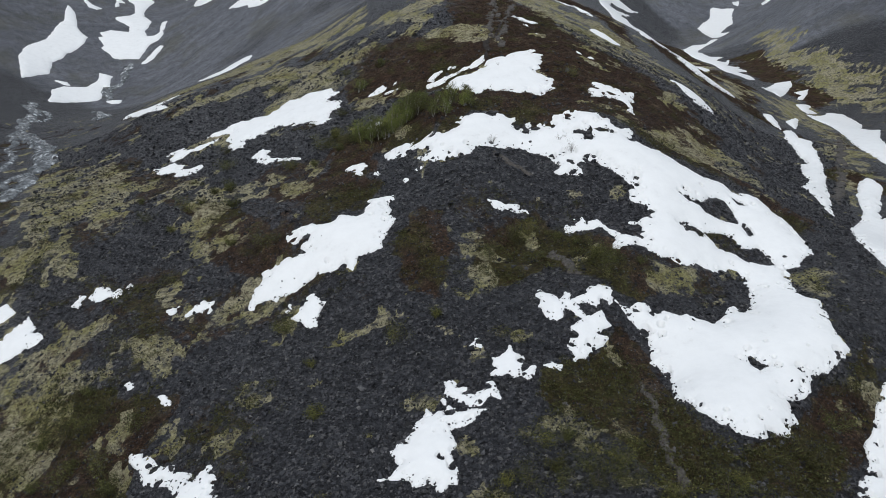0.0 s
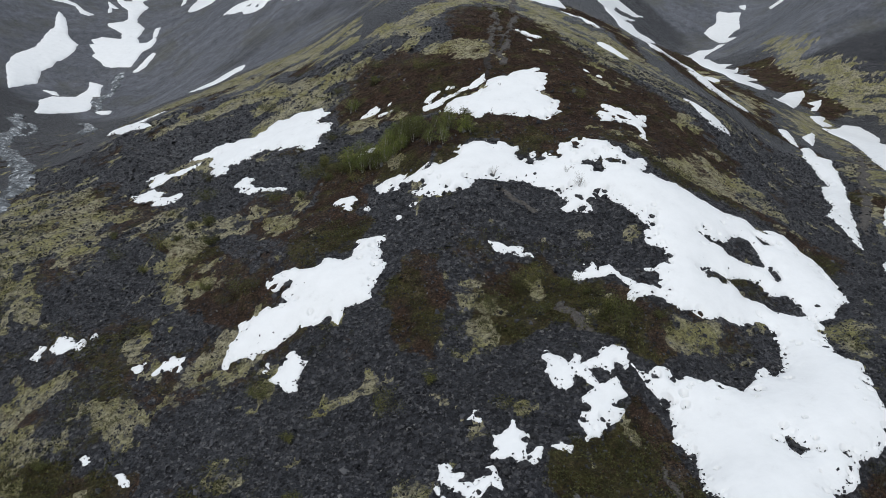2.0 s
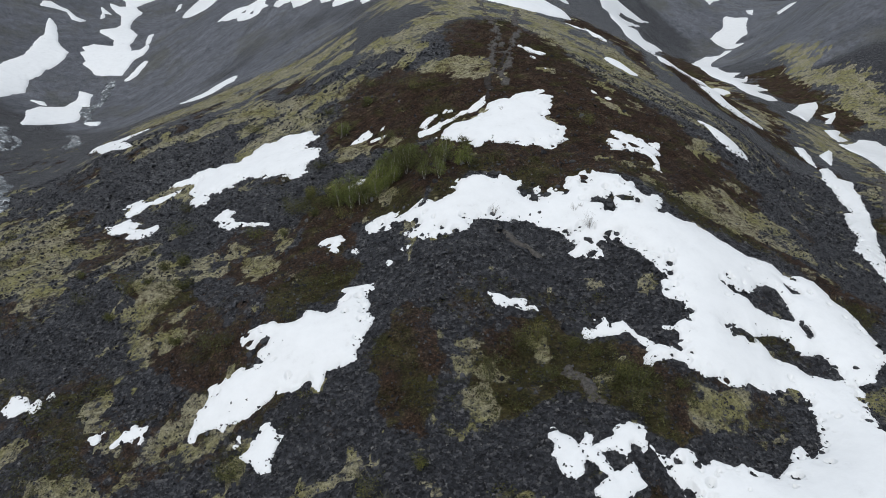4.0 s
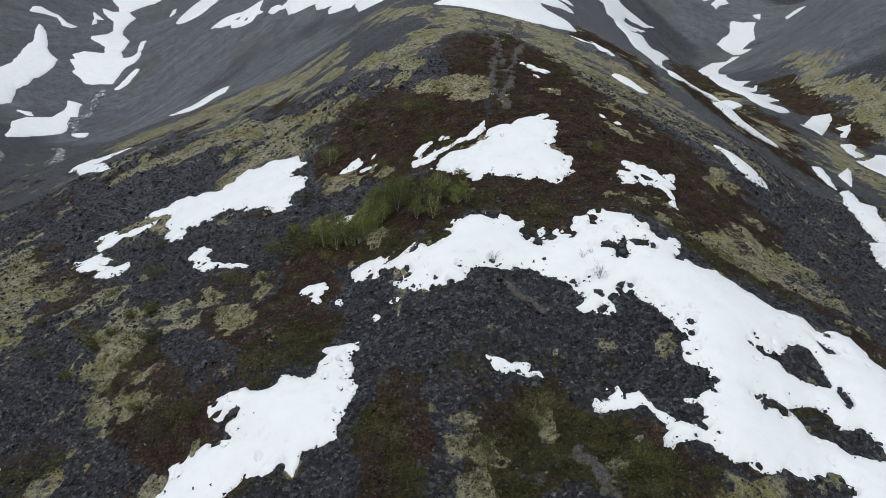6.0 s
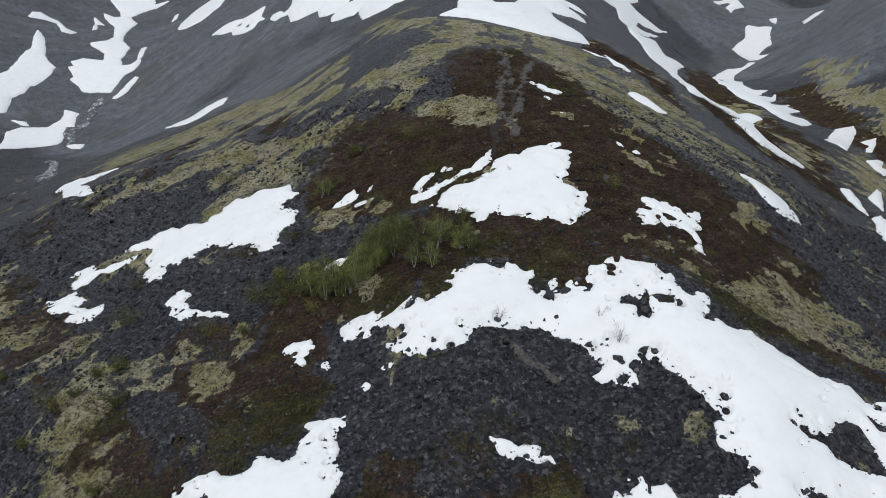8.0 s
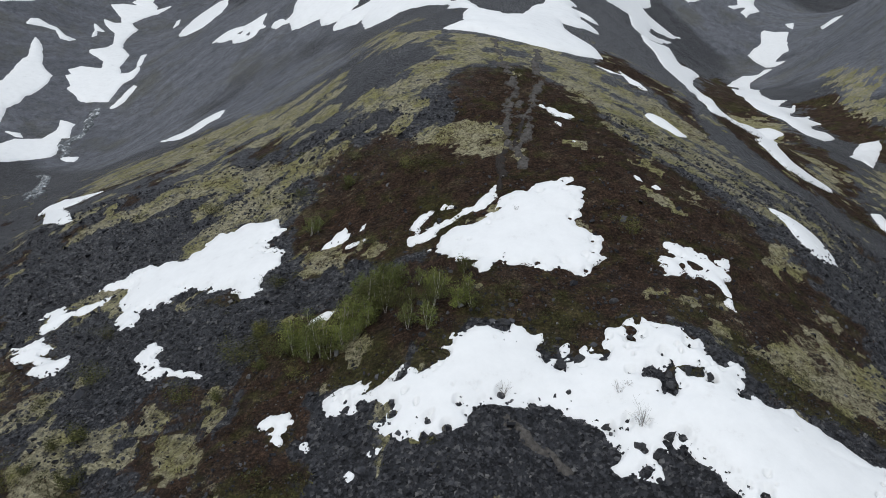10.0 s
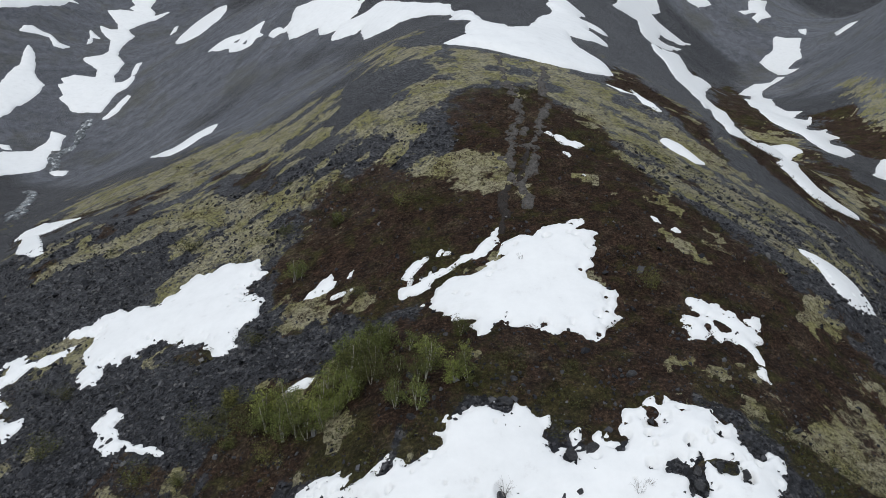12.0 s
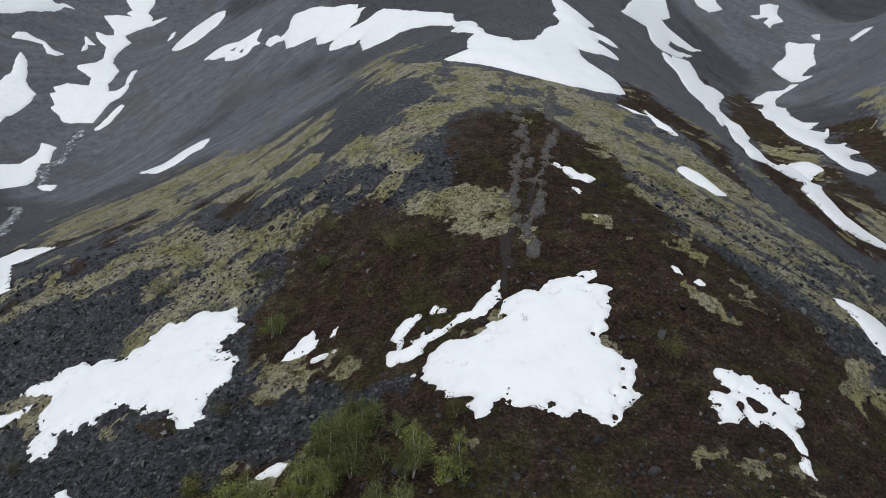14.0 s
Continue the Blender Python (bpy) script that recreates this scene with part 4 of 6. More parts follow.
MAIN_SNOW_G = [(9.8, 68.4), (10.7, 67.0), (11.2, 66.5), (10.5, 65.8), (10.9, 65.3), (12.7, 64.9), (13.0, 64.9), (12.7, 66.4), (13.4, 66.1), (13.4, 66.9), (14.3, 66.3), (14.9, 65.7), (15.8, 64.9), (16.6, 63.9), (17.3, 63.0), (18.6, 64.1), (17.2, 67.9), (13.7, 70.4)]
MAIN_SNOW_H = [(4.3, 72.3), (6.9, 72.8), (8.1, 71.6), (8.2, 69.6), (6.4, 69.4), (4.5, 69.3), (3.7, 70.5)]
MAIN_SNOW_I = [(8.7, 71.5), (12.1, 71.8), (13.2, 72.7), (16.3, 72.5), (17.3, 70.7), (18.1, 69.2), (16.4, 67.5), (12.3, 67.9), (9.9, 68.7), (8.2, 69.6)]
MAIN_SNOW_J = [(25.7, 54.7), (28.0, 55.6), (27.9, 51.8), (27.5, 48.8), (24.4, 46.5), (23.2, 48.4), (24.7, 51.7)]
MAIN_SNOW_K = [(14.4, 68.0), (17.8, 66.9), (22.3, 67.8), (27.6, 67.9), (28.8, 64.1), (23.1, 59.0), (19.1, 58.3), (18.3, 60.5), (18.0, 63.2)]
BARE_ISLANDS = []
BARE_ISLANDS += [
    [(9.9, 48.1), (11.4, 48.1), (11.4, 47.1), (10.3, 46.6)],
    [(22.3, 62.7), (22.9, 62.6), (24.1, 63.2), (24.9, 64.1), (25.6, 64.5), (26.6, 64.6), (26.8, 64.3), (26.9, 63.5), (27.0, 62.6), (27.1, 62.0), (26.8, 61.4), (25.9, 61.3), (25.4, 61.3), (24.6, 61.5), (23.9, 61.6), (23.5, 62.1), (22.8, 62.3), (22.3, 62.1)],
    [(27.7, 65.6), (28.2, 65.4), (28.5, 64.8), (28.0, 64.6), (27.7, 65.1)],
]
BARE_ISLANDS += [
    [(20.9, 58.8), (21.6, 59.1), (22.4, 59.3), (22.6, 59.1), (23.0, 58.9), (22.8, 58.3), (22.2, 58.2), (22.0, 58.6), (21.2, 58.4)],
    [(23.3, 59.3), (24.1, 59.7), (25.2, 60.0), (25.4, 59.6), (26.1, 59.4), (26.1, 59.1), (26.1, 58.6), (27.1, 58.7), (27.9, 58.9), (28.3, 58.6), (28.4, 58.1), (28.7, 57.8), (28.5, 56.8), (27.3, 56.6), (26.6, 56.9), (25.9, 57.0), (25.5, 57.4), (24.7, 57.5), (23.8, 57.6), (23.4, 58.1), (23.1, 58.5)],
    [(27.1, 61.3), (27.9, 61.6), (27.8, 61.0), (27.9, 60.6), (27.7, 60.4), (27.2, 60.9)],
]
BARE_ISLANDS += [
    [(20.5, 42.6), (21.0, 42.5), (21.2, 41.7), (21.3, 41.2), (20.7, 40.8), (20.4, 41.5)],
    [(13.1, 71.1), (13.7, 71.3), (14.3, 71.1), (14.6, 71.4), (15.0, 71.7), (15.1, 71.2), (14.9, 70.5), (14.9, 69.5), (14.5, 69.5), (13.9, 69.6), (13.8, 70.0), (13.9, 70.3), (13.6, 70.6), (13.1, 70.8)],
    [(15.0, 71.3), (15.5, 71.4), (16.1, 71.3), (16.7, 71.2), (16.4, 70.6), (15.9, 70.6), (15.4, 70.8)],
]
BARE_ISLANDS += [
    [(12.4, 74.0), (13.0, 74.0), (13.3, 73.7), (13.2, 73.3), (12.7, 73.5)],
    [(8.0, 72.2), (8.4, 72.1), (8.8, 71.9), (8.4, 71.6), (8.0, 71.8)],
    [(8.6, 72.4), (9.1, 72.6), (9.9, 72.6), (9.4, 72.3), (8.7, 72.1)],
]
BARE_ISLANDS += [
    [(-12.4, 58.7), (-12.1, 59.4), (-11.7, 59.2), (-11.7, 58.4)],
    [(-56.7, 221.3), (-55.0, 221.7), (-54.1, 218.2)],
    [(-53.0, 216.9), (-52.1, 218.3), (-51.7, 215.5)],
]
BARE_ISLANDS += [
    [(19.1, 82.9), (19.8, 82.9), (19.8, 82.4), (19.2, 82.3)],
    [(18.1, 83.0), (18.5, 82.7), (18.2, 82.2)],
]


def streaks(x, y, long, wide, seed):
    """Noise drawn out down the two flanks of the ridge."""
    out = []
    for ax, ay in ((0.72, 0.69), (-0.78, 0.62)):
        out.append(fbm((ax * x + ay * y) / long, (ay * x - ax * y) / wide, 1.0, 4, seed))
    side = smooth(x - 4, -14, 14)
    return out[0] * (1 - side) + out[1] * side


def cover(x, y):
    """How much heath and how much lichen grows at a place, 0 to 1."""
    scale = np.clip(reach(y) / 90.0, 0.8, 3.0)
    rough = fbm(x, y, 5.0, 4, 21)
    fine = fbm(x, y, 1.1, 3, 31)
    drawn = streaks(x, y, 7.0, 1.1, 33)
    flank = smooth(reach(y), 95, 135)
    heath = np.zeros_like(x)
    for outline in HEATH:
        d = near_inside(x, y, outline, 12.0) / scale
        heath = np.maximum(heath, smooth(d + 2.0 * rough + 0.9 * fine + 1.2 * flank * drawn, -0.3, 0.8))
    lichen = np.zeros_like(x)
    patchy = fbm(x, y, 3.6, 4, 41)
    for outline in LICHEN:
        d = near_inside(x, y, outline, 12.0) / scale
        d = np.minimum(d, 1.2)
        lichen = np.maximum(lichen, smooth(d + 1.8 * patchy + 1.3 * fine + 2.5 * flank * drawn, -0.9 - 0.5 * flank, 1.1 + 0.5 * flank))
    west = smooth(-x, 6, 20) * (1 - smooth(y, 80, 105))
    islands = smooth(fbm(x, y, 7.0, 4, 51) + 0.45 * fine + 0.24 * west, 0.27, 0.46)
    heath = np.maximum(heath, 0.7 * islands * (1 - smooth(y, 120, 160)))
    crust = smooth(fbm(x, y, 3.0, 4, 61) + 0.5 * fine + 0.5 * flank * drawn + 0.17 * west, 0.34, 0.46)
    lichen = np.maximum(lichen, 0.85 * crust * (1 - 0.9 * smooth(y, 130, 170)))
    lichen = lichen * (0.48 + 0.52 * smooth(fbm(x, y, 2.4, 4, 43) + 0.4 * flank * drawn, -0.34, 0.18))
    close_by = 1 - smooth(reach(y), 85, 125)
    lichen = lichen * (1 - 0.2 * close_by)
    heath = heath * (1 - (0.28 + 0.35 * fine) * close_by)
    for outline in HEATHY:
        d = near_inside(x, y, outline, 6.0) / scale
        grown = smooth(d + 2.4 * rough + 1.2 * fine + 1.5 * drawn, -1.8, 1.8)
        heath, lichen = np.maximum(heath, 0.8 * grown), lichen * (1 - 0.65 * grown)
    for outline in STONY:
        d = near_inside(x, y, outline, 6.0) / scale
        bare = smooth(d + 0.8 * rough + 0.7 * fine, -0.4, 0.5)
        heath, lichen = heath * (1 - 0.95 * bare), lichen * (1 - 0.8 * bare)
    return heath, lichen


def moss_at(x, y):
    """Where the heath turns to olive moss and dwarf willow, 0 to 1."""
    low = 1 - smooth(y, 50, 85)
    return smooth(fbm(x, y, 4.5, 4, 55) + 0.42 * low, 0.24, 0.5)


def stone_holes(x, y, cell, seed):
    """How far inside the nearest of many strewn stones a place lies; negative between them."""
    fx, fy = np.floor(x / cell).astype(np.int64), np.floor(y / cell).astype(np.int64)
    best = np.full(x.shape, -9.0)
    for i in (-1, 0, 1):
        for j in (-1, 0, 1):
            cx, cy = fx + i, fy + j
            px = (cx + 0.5 + 0.45 * lattice(cx, cy, seed)) * cell
            py = (cy + 0.5 + 0.45 * lattice(cx, cy, seed + 1)) * cell
            size = cell * (0.24 + 0.19 * lattice(cx, cy, seed + 2))
            best = np.maximum(best, size - np.hypot(x - px, y - py))
    return best


def snow_field(x, y, outlines, ragged):
    d = np.full(x.shape, -4.0)
    for outline in outlines:
        d = np.maximum(d, near_inside(x, y, outline, 4.0))
    for outline in BARE_ISLANDS:
        d = np.minimum(d, -near_inside(x, y, outline, 4.0))
    wide = np.clip(reach(y) / 90.0, 0.7, 2.6)
    xs, ys = 90.0 * x / reach(y), 90.0 * np.log(reach(y))
    edge = np.abs(d) < 3.0
    x, y, xs, ys, span = x[edge], y[edge], xs[edge], ys[edge], (ragged * wide)[edge]
    rim = d[edge] + span * (0.3 * fbm(xs, ys, 1.7, 3, 71) + 0.5 * fbm(xs, ys, 0.6, 4, 73))
    # Stones melt out of the thin snow near the rim.
    stony = 0.55 + 0.9 * fbm(x, y, 4.0, 2, 77)
    for cell, depth, seed in ((0.62, 0.75, 401), (1.15, 1.15, 411)):
        hole = stone_holes(x, y, cell, seed) + 0.05 * fbm(x, y, 0.3, 2, 79)
        hole -= 0.22 * np.maximum(rim, 0) / (depth * np.maximum(stony, 0.08))
        near = reach(y) < 135
        rim = np.where(near & (hole > -0.10), np.minimum(rim, -hole), rim)
    d[edge] = rim
    return d


# ---- materials ----
def material(name, roughness=0.9):
    mat = bpy.data.materials.new(name)
    mat.use_nodes = True
    shader = mat.node_tree.nodes["Principled BSDF"]
    shader.inputs["Roughness"].default_value = roughness
    shader.inputs["Specular IOR Level"].default_value = 0.25
    return mat, mat.node_tree.nodes, mat.node_tree.links, shader


def noise_node(nodes, links, scale, detail=4.0, rough=0.6):
    coord = nodes.new("ShaderNodeTexCoord")
    tex = nodes.new("ShaderNodeTexNoise")
    tex.inputs["Scale"].default_value = scale
    tex.inputs["Detail"].default_value = detail
    tex.inputs["Roughness"].default_value = rough
    links.new(coord.outputs["Object"], tex.inputs["Vector"])
    return tex.outputs["Fac"]


def ramp(nodes, links, fac, *stops):
    node = nodes.new("ShaderNodeValToRGB")
    band = node.color_ramp
    while len(band.elements) < len(stops):
        band.elements.new(0.5)
    for el, (place, colour) in zip(band.elements, stops):
        el.position = place
        el.color = (*colour, 1) if len(colour) == 3 else colour
    links.new(fac, node.inputs["Fac"])
    return node.outputs["Color"]


def mix(nodes, links, fac, one, two, blend="MIX"):
    node = nodes.new("ShaderNodeMixRGB")
    node.blend_type = blend
    for socket, value in ((node.inputs["Fac"], fac), (node.inputs["Color1"], one), (node.inputs["Color2"], two)):
        if isinstance(value, (int, float)):
            socket.default_value = value
        elif isinstance(value, tuple):
            socket.default_value = (*value, 1)
        else:
            links.new(value, socket)
    return node.outputs["Color"]


def relief_bump(nodes, links, shader, height, strength, distance):
    bump = nodes.new("ShaderNodeBump")
    bump.inputs["Strength"].default_value = strength
    bump.inputs["Distance"].default_value = distance
    links.new(height, bump.inputs["Height"])
    links.new(bump.outputs["Normal"], shader.inputs["Normal"])


def attribute(nodes, name):
    node = nodes.new("ShaderNodeAttribute")
    node.attribute_name = name
    return node.outputs["Fac"]


def broken(nodes, links, name, scale, depth, soft):
    """An attribute of the ground with its soft edge broken up into small patches."""
    node = nodes.new("ShaderNodeMath")
    node.operation = "MULTIPLY_ADD"
    links.new(noise_node(nodes, links, scale, 8, 0.72), node.inputs[0])
    node.inputs[1].default_value = depth
    links.new(attribute(nodes, name), node.inputs[2])
    return ramp(nodes, links, node.outputs[0], (0.5 * depth + 0.5 - soft, (0, 0, 0)), (min(0.5 * depth + 0.5 + soft, 1.0), (1, 1, 1)))


def ground_material():
    mat, n, l, shader = material("mountain_ground", 0.9)
    coord = n.new("ShaderNodeTexCoord")
    cells = n.new("ShaderNodeTexVoronoi")
    cells.inputs["Scale"].default_value = 4.6
    l.new(coord.outputs["Object"], cells.inputs["Vector"])
    small = n.new("ShaderNodeTexVoronoi")
    small.inputs["Scale"].default_value = 1.5
    l.new(coord.outputs["Object"], small.inputs["Vector"])
    pick = n.new("ShaderNodeSeparateColor")
    l.new(cells.outputs["Color"], pick.inputs["Color"])
    scree = ramp(n, l, pick.outputs["Red"], (0.0, (0.010, 0.0105, 0.013)), (0.5, (0.030, 0.032, 0.038)), (0.82, (0.060, 0.062, 0.070)), (1.0, (0.13, 0.13, 0.132)))
    wide = noise_node(n, l, 0.055, 5, 0.6)
    scree = mix(n, l, 0.6, scree, ramp(n, l, wide, (0.3, (0.5, 0.5, 0.55)), (0.7, (1.35, 1.33, 1.3))), "MULTIPLY")
    # Gravel grey, lifted and blued in the base colour to stand in for haze.
    hazed_fines = ramp(n, l, noise_node(n, l, 0.5, 12, 0.82), (0.34, (0.060, 0.066, 0.078)), (0.66, (0.30, 0.32, 0.372)))
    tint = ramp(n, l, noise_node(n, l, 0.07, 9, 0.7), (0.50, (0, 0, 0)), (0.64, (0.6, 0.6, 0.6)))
    hazed_fines = mix(n, l, tint, hazed_fines, (0.125, 0.122, 0.075))
    scree = mix(n, l, ramp(n, l, attribute(n, "hazed_apron"), (0.0, (0, 0, 0)), (1.0, (0.64, 0.64, 0.64))), scree, hazed_fines)
    scree = mix(n, l, 0.5, scree, ramp(n, l, attribute(n, "chute"), (0.3, (0.6, 0.61, 0.64)), (0.5, (1.0, 1.0, 1.0)), (0.72, (1.6, 1.58, 1.54))), "MULTIPLY")
    grain = noise_node(n, l, 4.5, 9, 0.78)
    tone = noise_node(n, l, 0.28, 6, 0.65)
    heath = ramp(n, l, grain, (0.34, (0.006, 0.0042, 0.0032)), (0.5, (0.032, 0.020, 0.014)), (0.66, (0.112, 0.073, 0.050)))
    green = ramp(n, l, grain, (0.3, (0.010, 0.010, 0.004)), (0.5, (0.040, 0.040, 0.014)), (0.7, (0.105, 0.098, 0.034)))
    heath = mix(n, l, ramp(n, l, noise_node(n, l, 0.5, 7, 0.66), (0.51, (0, 0, 0)), (0.62, (0.85, 0.85, 0.85))), heath, green)
    heath = mix(n, l, ramp(n, l, attribute(n, "moss"), (0.0, (0, 0, 0)), (1.0, (0.8, 0.8, 0.8))), heath, green)
    clump = ramp(n, l, noise_node(n, l, 0.9, 6, 0.62), (0.34, (0.5, 0.48, 0.46)), (0.66, (1.7, 1.6, 1.5)))
    heath = mix(n, l, 0.9, heath, clump, "MULTIPLY")
    straw = ramp(n, l, grain, (0.36, (0.020, 0.015, 0.010)), (0.5, (0.095, 0.072, 0.048)), (0.64, (0.24, 0.19, 0.13)))
    heath = mix(n, l, ramp(n, l, noise_node(n, l, 0.26, 10, 0.76), (0.53, (0, 0, 0)), (0.66, (0.75, 0.75, 0.75))), heath, straw)
    pale = ramp(n, l, grain, (0.30, (0.10, 0.092, 0.058)), (0.47, (0.34, 0.315, 0.205)), (0.64, (0.56, 0.525, 0.365)))
    olive = ramp(n, l, grain, (0.30, (0.06, 0.058, 0.024)), (0.47, (0.26, 0.246, 0.108)), (0.66, (0.46, 0.435, 0.21)))
    pale = mix(n, l, ramp(n, l, tone, (0.44, (0, 0, 0)), (0.6, (1, 1, 1))), pale, olive)
    colour = mix(n, l, broken(n, l, "heath", 2.0, 0.8, 0.06), scree, heath)
    speck = n.new("ShaderNodeMath")
    speck.operation = "MULTIPLY"
    l.new(broken(n, l, "lichen", 1.4, 1.0, 0.13), speck.inputs[0])
    l.new(ramp(n, l, noise_node(n, l, 1.9, 10, 0.78), (0.38, (0.0, 0.0, 0.0)), (0.52, (1, 1, 1))), speck.inputs[1])
    colour = mix(n, l, speck.outputs[0], colour, pale)
    l.new(colour, shader.inputs["Base Color"])
    shine = mix(n, l, attribute(n, "heath"), (0.5, 0.5, 0.5), (0.95, 0.95, 0.95))
    l.new(mix(n, l, speck.outputs[0], shine, (0.95, 0.95, 0.95)), shader.inputs["Roughness"])
    grown = mix(n, l, 1.0, attribute(n, "heath"), speck.outputs[0], "LIGHTEN")
    l.new(mix(n, l, grown, (0.42, 0.42, 0.42), (0.12, 0.12, 0.12)), shader.inputs["Specular IOR Level"])
    height = mix(n, l, 0.5, cells.outputs["Distance"], grain, "ADD")
    height = mix(n, l, 0.6, height, small.outputs["Distance"], "ADD")
    hummock = mix(n, l, 0.8, noise_node(n, l, 1.5, 7, 0.62), grain, "ADD")
    height = mix(n, l, grown, height, hummock)
    relief_bump(n, l, shader, height, 1.0, 0.45)
    return mat


def stone_material():
    mat, n, l, shader = material("dark_scree_stone", 0.6)
    geo = n.new("ShaderNodeNewGeometry")
    tone = ramp(n, l, geo.outputs["Random Per Island"], (0.0, (0.006, 0.0065, 0.0085)), (0.5, (0.026, 0.028, 0.034)), (0.85, (0.062, 0.064, 0.072)), (0.96, (0.098, 0.100, 0.106)), (1.0, (0.16, 0.16, 0.157)))
    grain = noise_node(n, l, 9.0, 5, 0.65)
    tone = mix(n, l, 0.7, tone, ramp(n, l, grain, (0.3, (0.55, 0.55, 0.56)), (0.7, (1.35, 1.33, 1.3))), "MULTIPLY")
    crust = ramp(n, l, noise_node(n, l, 3.0, 6, 0.7), (0.62, (0, 0, 0)), (0.72, (0.6, 0.6, 0.6)))
    tone = mix(n, l, crust, tone, (0.13, 0.13, 0.105))
    l.new(tone, shader.inputs["Base Color"])
    shader.inputs["Specular IOR Level"].default_value = 0.25
    relief_bump(n, l, shader, grain, 0.6, 0.05)
    return mat


def boulder_material():
    mat, n, l, shader = material("wet_dark_boulder", 0.65)
    grain = noise_node(n, l, 2.2, 8, 0.72)
    tone = ramp(n, l, grain, (0.3, (0.012, 0.012, 0.014)), (0.5, (0.036, 0.037, 0.040)), (0.7, (0.085, 0.086, 0.088)))
    info = n.new("ShaderNodeObjectInfo")
    tone = mix(n, l, 0.8, tone, ramp(n, l, info.outputs["Random"], (0.0, (0.6, 0.6, 0.62)), (1.0, (1.15, 1.14, 1.12))), "MULTIPLY")
    crust = ramp(n, l, noise_node(n, l, 1.1, 7, 0.75), (0.6, (0, 0, 0)), (0.7, (0.5, 0.5, 0.5)))
    l.new(mix(n, l, crust, tone, (0.14, 0.14, 0.11)), shader.inputs["Base Color"])
    shader.inputs["Specular IOR Level"].default_value = 0.3
    relief_bump(n, l, shader, grain, 0.9, 0.15)
    return mat


def snow_material():
    mat, n, l, shader = material("old_spring_snow", 0.55)
    dirt = noise_node(n, l, 0.7, 8, 0.7)
    wave = noise_node(n, l, 2.5, 4, 0.55)
    colour = ramp(n, l, dirt, (0.25, (0.66, 0.67, 0.67)), (0.40, (0.765, 0.785, 0.79)), (0.6, (0.80, 0.82, 0.825)))
    l.new(colour, shader.inputs["Base Color"])
    relief_bump(n, l, shader, wave, 0.22, 0.10)
    return mat


def leaf_material(name, dark, mid, light):
    mat, n, l, shader = material(name, 0.7)
    geo = n.new("ShaderNodeNewGeometry")
    info = n.new("ShaderNodeObjectInfo")
    tone = ramp(n, l, geo.outputs["Random Per Island"], (0.0, dark), (0.5, mid), (1.0, light))
    vary = ramp(n, l, info.outputs["Random"], (0.0, (0.50, 0.44, 0.42)), (0.5, (0.85, 0.85, 0.85)), (1.0, (1.4, 1.3, 1.15)))
    l.new(mix(n, l, 1.0, tone, vary, "MULTIPLY"), shader.inputs["Base Color"])
    return mat


def bark_material(name, dark, light):
    mat, n, l, shader = material(name, 0.8)
    tex = noise_node(n, l, 12.0, 4, 0.6)
    l.new(ramp(n, l, tex, (0.35, dark), (0.6, light)), shader.inputs["Base Color"])
    relief_bump(n, l, shader, tex, 0.5, 0.02)
    return mat


def water_material():
    mat, n, l, shader = material("stream_water", 0.15)
    foam = ramp(n, l, noise_node(n, l, 0.8, 7, 0.7), (0.46, (0.06, 0.066, 0.07)), (0.56, (0.17, 0.185, 0.195)), (0.66, (0.62, 0.65, 0.67)))
    l.new(foam, shader.inputs["Base Color"])
    relief_bump(n, l, shader, noise_node(n, l, 2.0, 5, 0.6), 0.5, 0.1)
    return mat


def path_material():
    mat, n, l, shader = material("trodden_gravel", 0.95)
    tex = noise_node(n, l, 4.0, 7, 0.7)
    l.new(ramp(n, l, tex, (0.3, (0.025, 0.023, 0.021)), (0.7, (0.125, 0.117, 0.108))), shader.inputs["Base Color"])
    relief_bump(n, l, shader, tex, 0.8, 0.08)
    return mat


GROUND = ground_material()
STONE = stone_material()
BOULDER = boulder_material()
SNOW = snow_material()
BIRCH_LEAF = leaf_material("fresh_birch_leaves", (0.052, 0.066, 0.018), (0.115, 0.140, 0.036), (0.20, 0.235, 0.072))
BUSH_LEAF = leaf_material("olive_willow_leaves", (0.030, 0.033, 0.009), (0.074, 0.082, 0.024), (0.15, 0.155, 0.052))
HEATH_LEAF = leaf_material("brown_heather_twigs", (0.012, 0.007, 0.005), (0.045, 0.028, 0.018), (0.20, 0.135, 0.085))
LICHEN_LEAF = leaf_material("pale_reindeer_lichen", (0.12, 0.112, 0.060), (0.27, 0.25, 0.155), (0.46, 0.43, 0.30))
BIRCH_BARK = bark_material("grey_birch_bark", (0.10, 0.09, 0.08), (0.42, 0.40, 0.37))
TWIG_BARK = bark_material("dark_twig_bark", (0.035, 0.028, 0.022), (0.12, 0.10, 0.085))
PALE_TWIG = bark_material("weathered_grey_twigs", (0.12, 0.11, 0.10), (0.30, 0.28, 0.26))
WATER = water_material()
GRAVEL = path_material()
PEAT = bark_material("bare_wet_peat", (0.008, 0.006, 0.005), (0.032, 0.026, 0.022))


